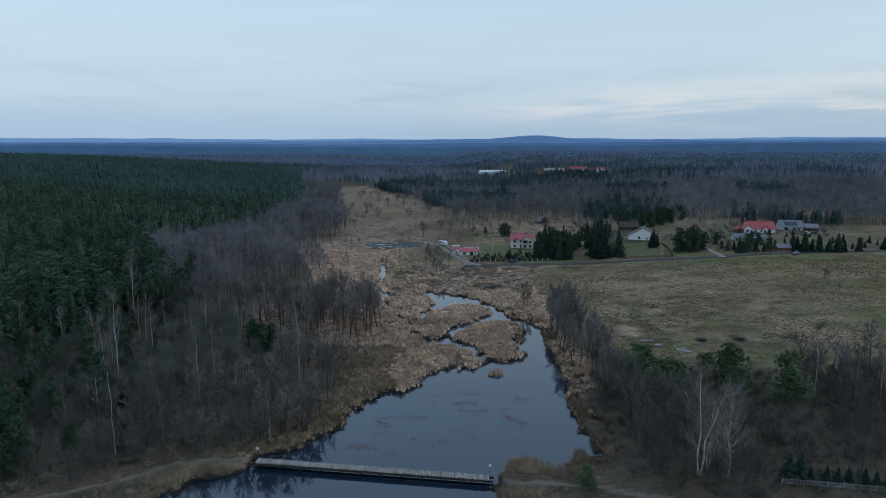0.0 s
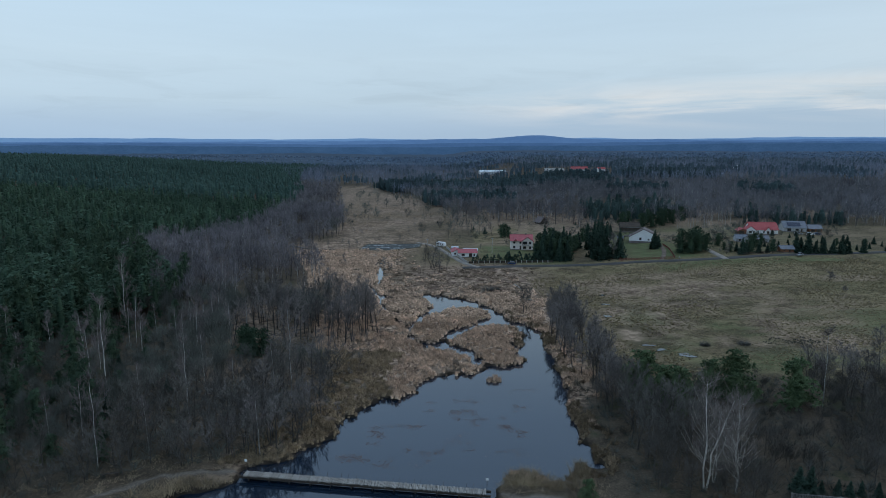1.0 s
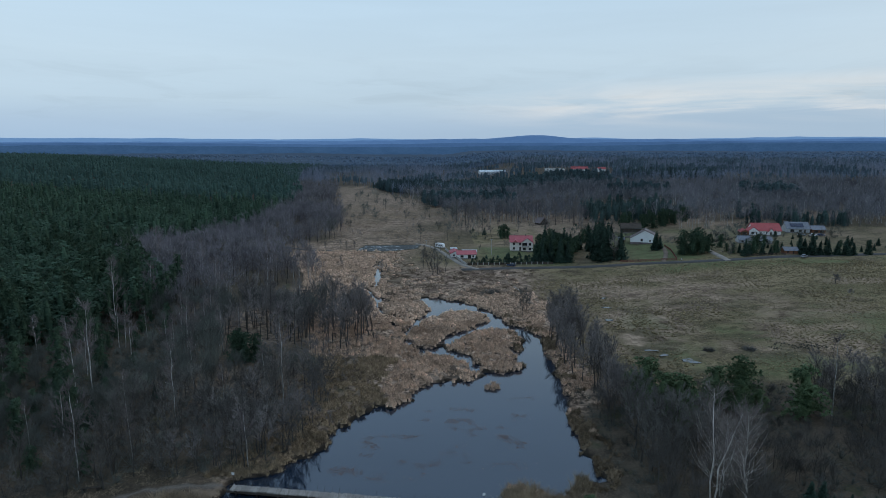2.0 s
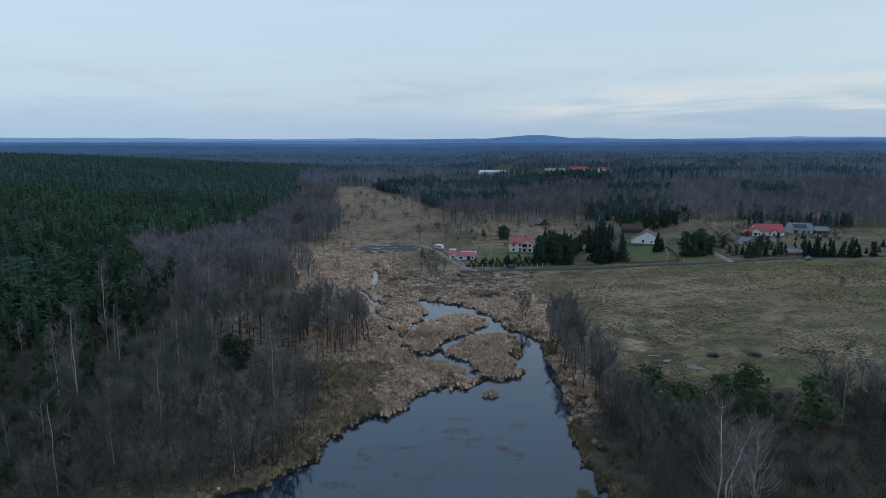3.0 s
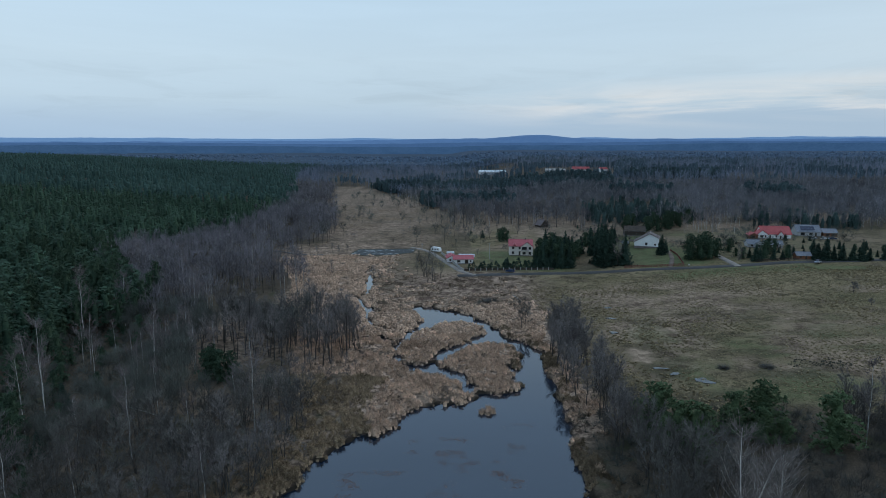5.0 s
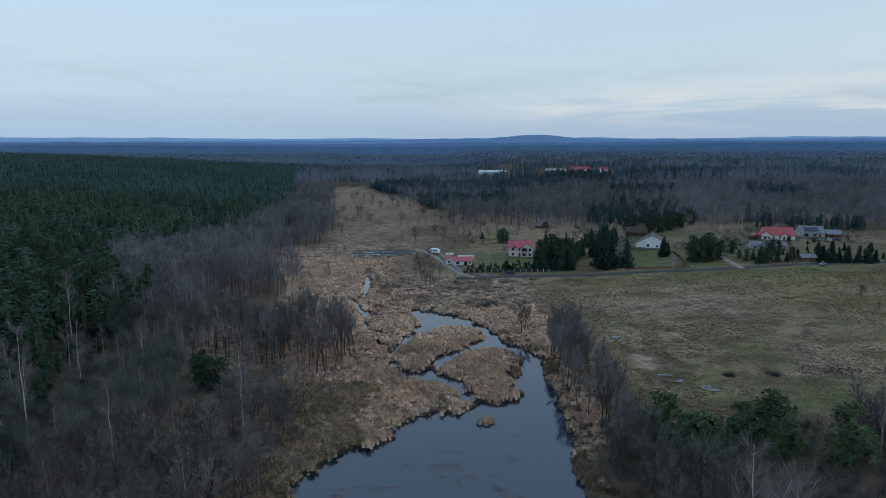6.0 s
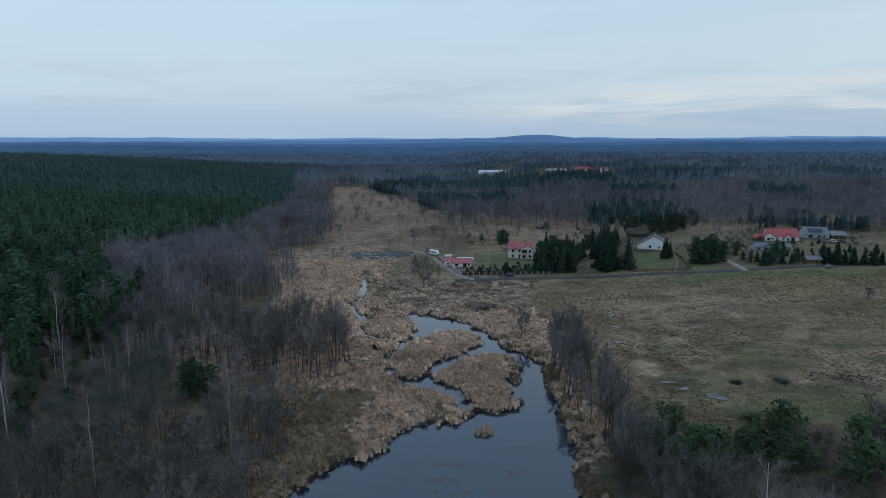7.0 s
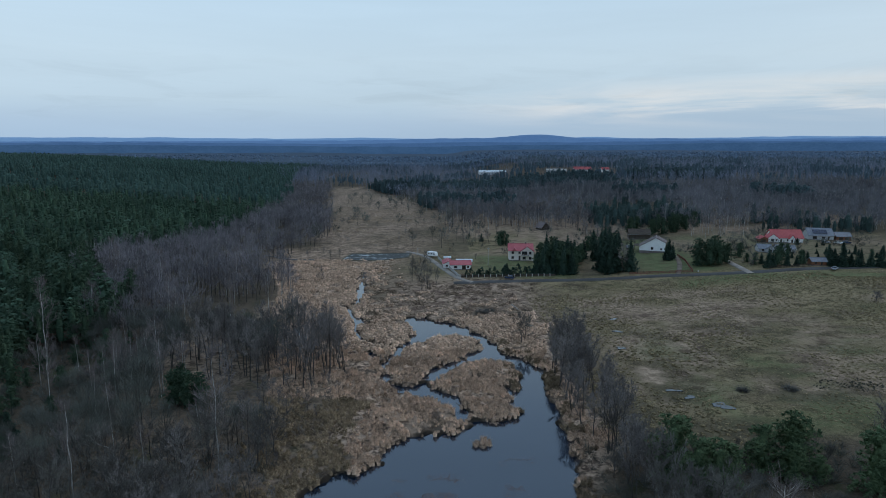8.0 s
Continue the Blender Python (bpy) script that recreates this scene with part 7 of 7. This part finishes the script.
size = 0.5 + 0.55 * value_noise(x, y, 5, 14) + 0.65 * value_noise(x, y, 2.4, 16)
near = y < 205
olive = near & (x + 8 * (value_noise(x, y, 9, 15) - 0.5) < -14 + 0.1 * (y - 130)) & (y < 170)
stuff("reed_bed", REED_TUFTS, x[olive], y[olive], size[olive], R4, [M_BANKSEDGE], "olive-brown sedge along the wooded bank", "sedge", z=ground_z(x[olive], y[olive]))
near &= ~olive
stuff("reed_bed", REED_TUFTS, x[near], y[near], size[near], R4, [M_REED], "dry tan reeds round the pond and on its islands", "reeds", z=ground_z(x[near], y[near]))
stuff("reed_bed", REED_COARSE, x[~(near | olive)], y[~(near | olive)], size[~(near | olive)], R4, [M_REED], "dry tan reeds covering the upper marsh", "reeds", z=ground_z(x[~(near | olive)], y[~(near | olive)]))
x, y = scatter(-60, 27, 84, 112, 0.8, lambda a, b: dry(a, b, 0.2) & ((water_depth(a, b) > -7)) & off_roads(a, b, 2), R4)
stuff("bank_reeds", [tuft(R4, 26, 1.5, 0.9, 0.05) for _ in range(6)], x, y, 0.6 + 0.9 * value_noise(x, y, 3.5, 19), R4, [M_TUSSOCK], "pale bent reeds on the banks beside the footbridge", "reeds", z=ground_z(x, y))


def grass_land(a, b):
    return (a > 38) & (b > 148 - 0.05 * a) & (b < 286) & (a < 30 + 0.75 * b) & (value_noise(a, b, 12, 36) > 0.12) & (np.hypot((a - 59.0) / 4.2, (b - 185.5) / 9) > 1)


x, y = scatter(38, 230, 140, 286, 1.35, grass_land, R4)
M_MEADOWTUFT = material("meadow_grass", (0.152, 0.120, 0.066), (0.315, 0.245, 0.142), 0.06, 0.95, 0.5, fine=30, tint=True, vary=0.45, spec=0.06)
MEADOW_TUFTS = [cushion(R4, 7, R4.uniform(0.10, 0.20), R4.uniform(0.45, 0.75), 0.09) for _ in range(8)]
stuff("meadow_tussocks", MEADOW_TUFTS, x, y, 0.4 + 0.9 * value_noise(x, y, 16, 37), R4, [M_MEADOWTUFT], "dull yellow-green tussocks of the wet meadow", "grass", z=ground_z(x, y) - 0.05)
M_DARKGRASS = material("dark_grass", (0.092, 0.080, 0.042), (0.185, 0.154, 0.083), 0.12, 0.95, fine=30, tint=True, spec=0.08)
x, y = scatter(40, 225, 148, 286, 1.9, lambda a, b: grass_land(a, b) & (value_noise(a, b, 4.5, 39) + 0.5 * value_noise(a, b, 15, 40) > 0.62), R4)
stuff("meadow_tussocks", [tuft(R4, 12, 0.40, 1.0, 0.10) for _ in range(6)], x, y, 0.5 + 0.9 * value_noise(x, y, 5, 41), R4, [M_DARKGRASS], "dark rush tussocks of the wet meadow", "grass", z=ground_z(x, y) - 0.05)
x, y = scatter(-95, 12, 310, 620, 2.4, lambda a, b: (a > left_edge(b) - 2) & (a < right_edge(b) + 5) & off_roads(a, b, 4) & (inside_depth(a, b, FISHPOND) < -2), R4)
stuff("valley_sedge", SEDGE_TUFTS, x, y, 0.8 + 0.9 * value_noise(x, y, 22, 38), R4, [M_BANKSEDGE], "brown sedge and reed of the upper valley", "sedge", z=ground_z(x, y) - 0.05)

# fallen leaves and weed that float on the pond
M_WEED = material("floating_weed", (0.066, 0.042, 0.035), (0.150, 0.098, 0.080), 0.6, 0.8, tint=True)
cx, cy = [], []
for a, b, w, l, n in ((-17, 112, 2.6, 3.6, 60), (-13, 119, 2.0, 5, 50), (-6, 124, 5, 2, 40), (2, 132, 6, 2.0, 60), (8, 128, 5, 2.4, 50), (13, 124, 4, 2, 46), (16, 121, 3, 2, 30), (4, 137, 7, 1.5, 34), (18, 134, 3, 1.5, 20),
                      (-4, 113, 6, 2.5, 36), (6, 117, 7, 3, 30), (20, 144, 3, 1.2, 14), (-9, 108, 4, 2, 26), (14, 113, 4, 2, 18)):
    n *= 5
    drift = R4.integers(0, 6, n)
    cx.append(a + (R4.normal(size=6) * w * 0.45)[drift] + R4.normal(size=n) * 0.75)
    cy.append(b + (R4.normal(size=6) * l * 0.45)[drift] + R4.normal(size=n) * 0.55)
x, y = np.concatenate(cx), np.concatenate(cy)
keep = water_depth(x, y) > 1.0
x, y = x[keep], y[keep]


def pad(rng):
    a = np.arange(6) * math.pi / 3
    r = rng.uniform(0.5, 1.2, 6)
    v = np.concatenate([[[0, 0, 0.03]], np.column_stack([r * np.cos(a), r * 0.6 * np.sin(a), np.full(6, 0.004)])])
    return v * np.array([0.24, 0.24, 0.7]), np.array([(0, i + 1, (i + 1) % 6 + 1) for i in range(6)]), np.zeros(6, int)


stuff("floating_weed", [pad(R4) for _ in range(6)], x, y, R4.uniform(0.2, 0.8, len(x)), R4, [M_WEED], "patches of red-brown weed and leaves floating on the pond", "weed", z=np.full(len(x), 0.004))

# rain pools on the meadow
M_POOL = water_material("meadow_pool", (0.03, 0.03, 0.025), 0.02, 0.05, 1.72)


def pool(px, py, rx, ry, seed, label):
    r = np.random.default_rng(seed)
    a = np.linspace(0, 2 * math.pi, 28, endpoint=False)
    k = 1 + 0.35 * np.sin(2 * a + r.uniform(0, 6)) + 0.2 * np.sin(3 * a + r.uniform(0, 6)) + 0.12 * np.sin(6 * a + r.uniform(0, 6))
    x, y = px + rx * k * np.cos(a), py + ry * k * np.sin(a)
    z = float(land(x, y).min()) + 0.07
    bm = bmesh.new()
    prism(bm, list(zip(x, y)), z - 0.5, z)
    tagged(part("pool", bm, M_POOL), label, "pool", "rain pools on the meadow")


for k, (a, b, rx, ry) in enumerate(((68.3, 166.3, 2.2, 1.5), (63.0, 171.0, 1.3, 0.8), (60.5, 175.0, 1.5, 0.7), (57, 206, 1.6, 0.8), (60.5, 222, 1.4, 0.9), (63, 236, 1.5, 0.9))):
    pool(a, b, rx, ry, 200 + k, "shallow rain pool reflecting the sky in the meadow")

# the small fish pond: dull water under broken, frosted ice
M_ICE = material("icy_pond", (0.024, 0.029, 0.026), (0.60, 0.63, 0.64), 0.5, 0.7, 0.1, (0.545, 0.61), fine=5, stretch=(0.18, 0.7, 1))
bm = bmesh.new()
prism(bm, [tuple(p) for p in FISHPOND[::-1]], 0.3, 1.12)
tagged(part("fish_pond", bm, M_ICE), "small rectangular pond with streaks of thin ice", "pond")
bm = bmesh.new()
edge_line = np.vstack([FISHPOND, FISHPOND[:1]])
for (ax, ay), (bx, by) in zip(edge_line[:-1], edge_line[1:]):
    ln = math.hypot(bx - ax, by - ay)
    box(bm, -0.4, -0.6, 0.5, ln + 0.4, 0.6, 1.20, pose(ax, ay, 0, 0, 0, math.degrees(math.atan2(by - ay, bx - ax))), bevel=0.25)
tagged(part("pond_bank", bm, material("bank_grass", (0.050, 0.046, 0.030), (0.105, 0.092, 0.060), 0.4, 0.95, 0.3)), "low earth bank round the small pond", "bank", kind="structure")


# dark bush mounds and a brush heap on the meadow
def bush(seed, h, w, n):
    def build(name, m, label, group):
        r = np.random.default_rng(seed)
        a = r.uniform(0, 2 * math.pi, n)
        e = r.uniform(0.15, 1.0, n)
        d = np.column_stack([np.cos(a) * w / 2 * np.sqrt(1 - e * e * 0.8), np.sin(a) * w / 2 * np.sqrt(1 - e * e * 0.8), e * h]) * r.uniform(0.7, 1.1, (n, 1))
        b = d * r.uniform(0.0, 0.5, (n, 1))
        root = empty(name, m, label, "bush", group)
        part("crown", tri_mesh("crown", *slivers(b, d, 0.05, r), [M_SHADETWIG]), parent=root)
        return root
    return build


def round_bush(name, m, label, group):
    t, c = bare_tree(np.random.default_rng(303), 3.8, 1.9, 34, 800, 0.06, bole=0.14, lift=0.8, trunk_r=0.12, twig_len=(0.10, 0.22))
    root = thing(name, t, c, M_BARK, M_TWIG, Matrix.Identity(4), label, "bush", group)
    root.matrix_basis = m
    return root


BUSHES = [("bush", round_bush, "round leafless bush on the open meadow"), ("bush", bush(302, 1.5, 4.6, 520), "low dark bramble mound on the meadow")]
plant([BUSHES[0]], [(155.5, 243, 1.0), (152, 228, 0.7)], "lone bushes on the meadow", R4)
plant([BUSHES[1]], [(88.5, 175, 1.3), (76.8, 174.5, 0.8), (19.3, 243, 1.5), (22, 246, 1.1)], "dark mounds on the meadow", R4)

# brushwood under the trees of both banks
def scrub(a, b):
    left = (a < left_edge(b) + 3) & (a > -128) & (b < 215) & ~((a > -74) & (b > 142))
    right = (a > 33) & (b < 148 - 0.02 * (a - 50))
    return (left | right) & dry(a, b, 0.6) & off_roads(a, b, 2) & (value_noise(a, b, 8, 77) > 0.25)


x, y = scatter(-128, 130, 78, 215, 2.5, scrub, R4)
UNDER = []
for k in range(5):
    v, f = slivers(*(lambda d: (d * R4.uniform(0, 0.4, (45, 1)), d))(np.column_stack([R4.normal(size=(45, 2)) * 0.9, R4.uniform(0.4, 2.3, 45)])), 0.06, R4)
    UNDER.append((v, f, np.zeros(len(f), int)))
stuff("brushwood", UNDER, x, y, R4.uniform(0.6, 1.3, len(x)), R4, [M_WOODTWIG], "tangled leafless brushwood under the trees", "scrub")


# a spread of dug dark soil on the meadow
M_SOIL = material("dug_soil", (0.045, 0.044, 0.030), (0.12, 0.105, 0.075), 0.8, 0.95, 0.6)


def clod(rng):
    v, f = lumpy(rng, [(-0.1, 0.5), (0.22, 0.38)], 5)
    return v, f, np.zeros(len(f), int)


x, y = scatter(94, 118, 172, 184, 0.6, lambda a, b: (np.hypot((a - 105.5) / 9.5, (b - 177.5) / 4.2) + 0.8 * (value_noise(a, b, 2.5, 71) - 0.5) < 0.85) & (value_noise(a, b, 1.7, 72) > 0.5), R4)
stuff("soil_clods", [clod(R4) for _ in range(6)], x, y, R4.uniform(0.2, 0.75, len(x)), R4, [M_SOIL], "spread of dark dug soil clods on the meadow", "soil", z=ground_z(x, y))

# bleached grass along the banks and the path
x, y = scatter(-98, 60, 80, 118, 1.25, lambda a, b: dry(a, b, 0.3) & (line_distance(a, b, PATH_LEFT) < 6 + 5 * value_noise(a, b, 5, 3)) & (line_distance(a, b, PATH_LEFT) > 1.0) & (value_noise(a, b, 2.5, 9) > 0.35), R4)
x2, y2 = scatter(5, 30, 80, 112, 1.25, lambda a, b: dry(a, b, 0.3) & (line_distance(a, b, PATH_RIGHT) < 5 + 5 * value_noise(a, b, 5, 3)) & (line_distance(a, b, PATH_RIGHT) > 1.0) & (value_noise(a, b, 2.5, 9) > 0.35), R4)
x, y = np.concatenate([x, x2]), np.concatenate([y, y2])
stuff("bank_grass", [tuft(R4, 20, 0.6, 0.9, 0.05) for _ in range(5)], x, y, R4.uniform(0.6, 1.3, len(x)), R4, [M_TUSSOCK], "bleached tangled grass along the footpath", "grass", z=ground_z(x, y))

M_SHORE = material("shore_sedge", (0.090, 0.067, 0.042), (0.275, 0.200, 0.128), 0.2, 0.95, fine=30, tint=True, spec=0.08)
# sedge mounds that hang over the water along the right shore
def shore_mound(a, b):
    d = water_depth(a, b)
    return (d > np.where(b < 130, -5.0, -2.8)) & (d < 0.3) & (a > 22) & (b > 103) & (b < 215) & (value_noise(a, b, 3.0, 81) > 0.44)


x, y = scatter(22, 42, 100, 215, 0.85, shore_mound, R4)
stuff("shore_sedge", [cushion(R4, 24, R4.uniform(0.40, 0.62), R4.uniform(0.3, 0.48), 0.08) for _ in range(6)], x, y, 0.6 + 0.9 * value_noise(x, y, 3.0, 81), R4, [M_SHORE], "olive sedge mounds hanging over the pond's shore", "sedge", z=np.maximum(ground_z(x, y), 0.0))
# dark heather-like tussocks of the marsh beyond the reeds
M_MARSH = material("dark_tussock", (0.10, 0.072, 0.052), (0.25, 0.185, 0.13), 0.15, 0.95, fine=30, tint=True, vary=0.5, spec=0.08)
x, y = scatter(-30, 62, 228, 292, 1.35, lambda a, b: (a + 22 * (value_noise(a, b, 30, 7) - 0.5) > -18) & dry(a, b, 0.3) & off_roads(a, b, 3) & (value_noise(a, b, 2.6, 83) + 0.3 * value_noise(a, b, 14, 84) - 0.5 * step(a, 20, 60) > 0.45), R4)
stuff("marsh_tussocks", [tuft(R4, 12, 0.6, 0.9, 0.10) for _ in range(6)], x, y, R4.uniform(0.6, 1.2, len(x)), R4, [M_MARSH], "dark brown tussocks of the upper marsh", "sedge", z=ground_z(x, y))

# dark tussocks, added to darken the gaps between the reed clumps
def dark_gap(a, b):
    u = a - left_edge(b)
    return (u > 0) & dry(a, b, 0.4) & (a + 10 * value_noise(a, b, 14, 6) < 44) & off_roads(a, b, 3) & (0.6 * value_noise(a, b, 3.4, 87) + 0.4 * value_noise(a, b, 1.6, 88) > 0.62)


x, y = scatter(-60, 44, 120, 310, 1.0, dark_gap, R4)
stuff("marsh_tussocks", [tuft(R4, 14, 0.85, 0.95, 0.10) for _ in range(6)], x, y, R4.uniform(0.6, 1.1, len(x)), R4, [M_MARSH], "dark tussocks between the reed clumps", "sedge", z=ground_z(x, y))


def fallen_log(x0, y0, x1, y1, r, label):
    z0, z1 = [float(ground_z(np.array([a]), np.array([b]))[0]) + r * 0.7 + 0.25 for a, b in ((x0, y0), (x1, y1))]
    mx, my = (x0 + x1) / 2 + 0.15, (y0 + y1) / 2 - 0.1
    v, f = tube([(x0, y0, z0), (mx, my, (z0 + z1) / 2 + 0.05), (x1, y1, z1)], [r, r * 0.85, r * 0.5], 7)
    root = empty("fallen_log", Matrix.Identity(4), label, "log")
    part("trunk", tri_mesh("trunk", v, f, [M_BIRCH], smooth=True), parent=root)
    d = np.array([[0.5, 0.9, 0.5], [-0.7, 0.4, 0.6], [0.2, -0.8, 0.5]])
    b = np.array([[x0, y0, z0]] * 3) * 0.35 + np.array([[x1, y1, z1]] * 3) * 0.65
    part("branch", tri_mesh("branch", *slivers(b, b + d, 0.09, np.random.default_rng(3)), [M_BIRCH]), parent=root)


fallen_log(30.5, 253.7, 32.3, 246.5, 0.16, "bleached fallen trunk lying in the marsh")
fallen_log(32.5, 229.4, 34.8, 226.6, 0.14, "bleached fallen trunk at the reed's edge")
fallen_log(-66, 150, -58, 146, 0.13, "fallen pale birch lying in the bank wood")
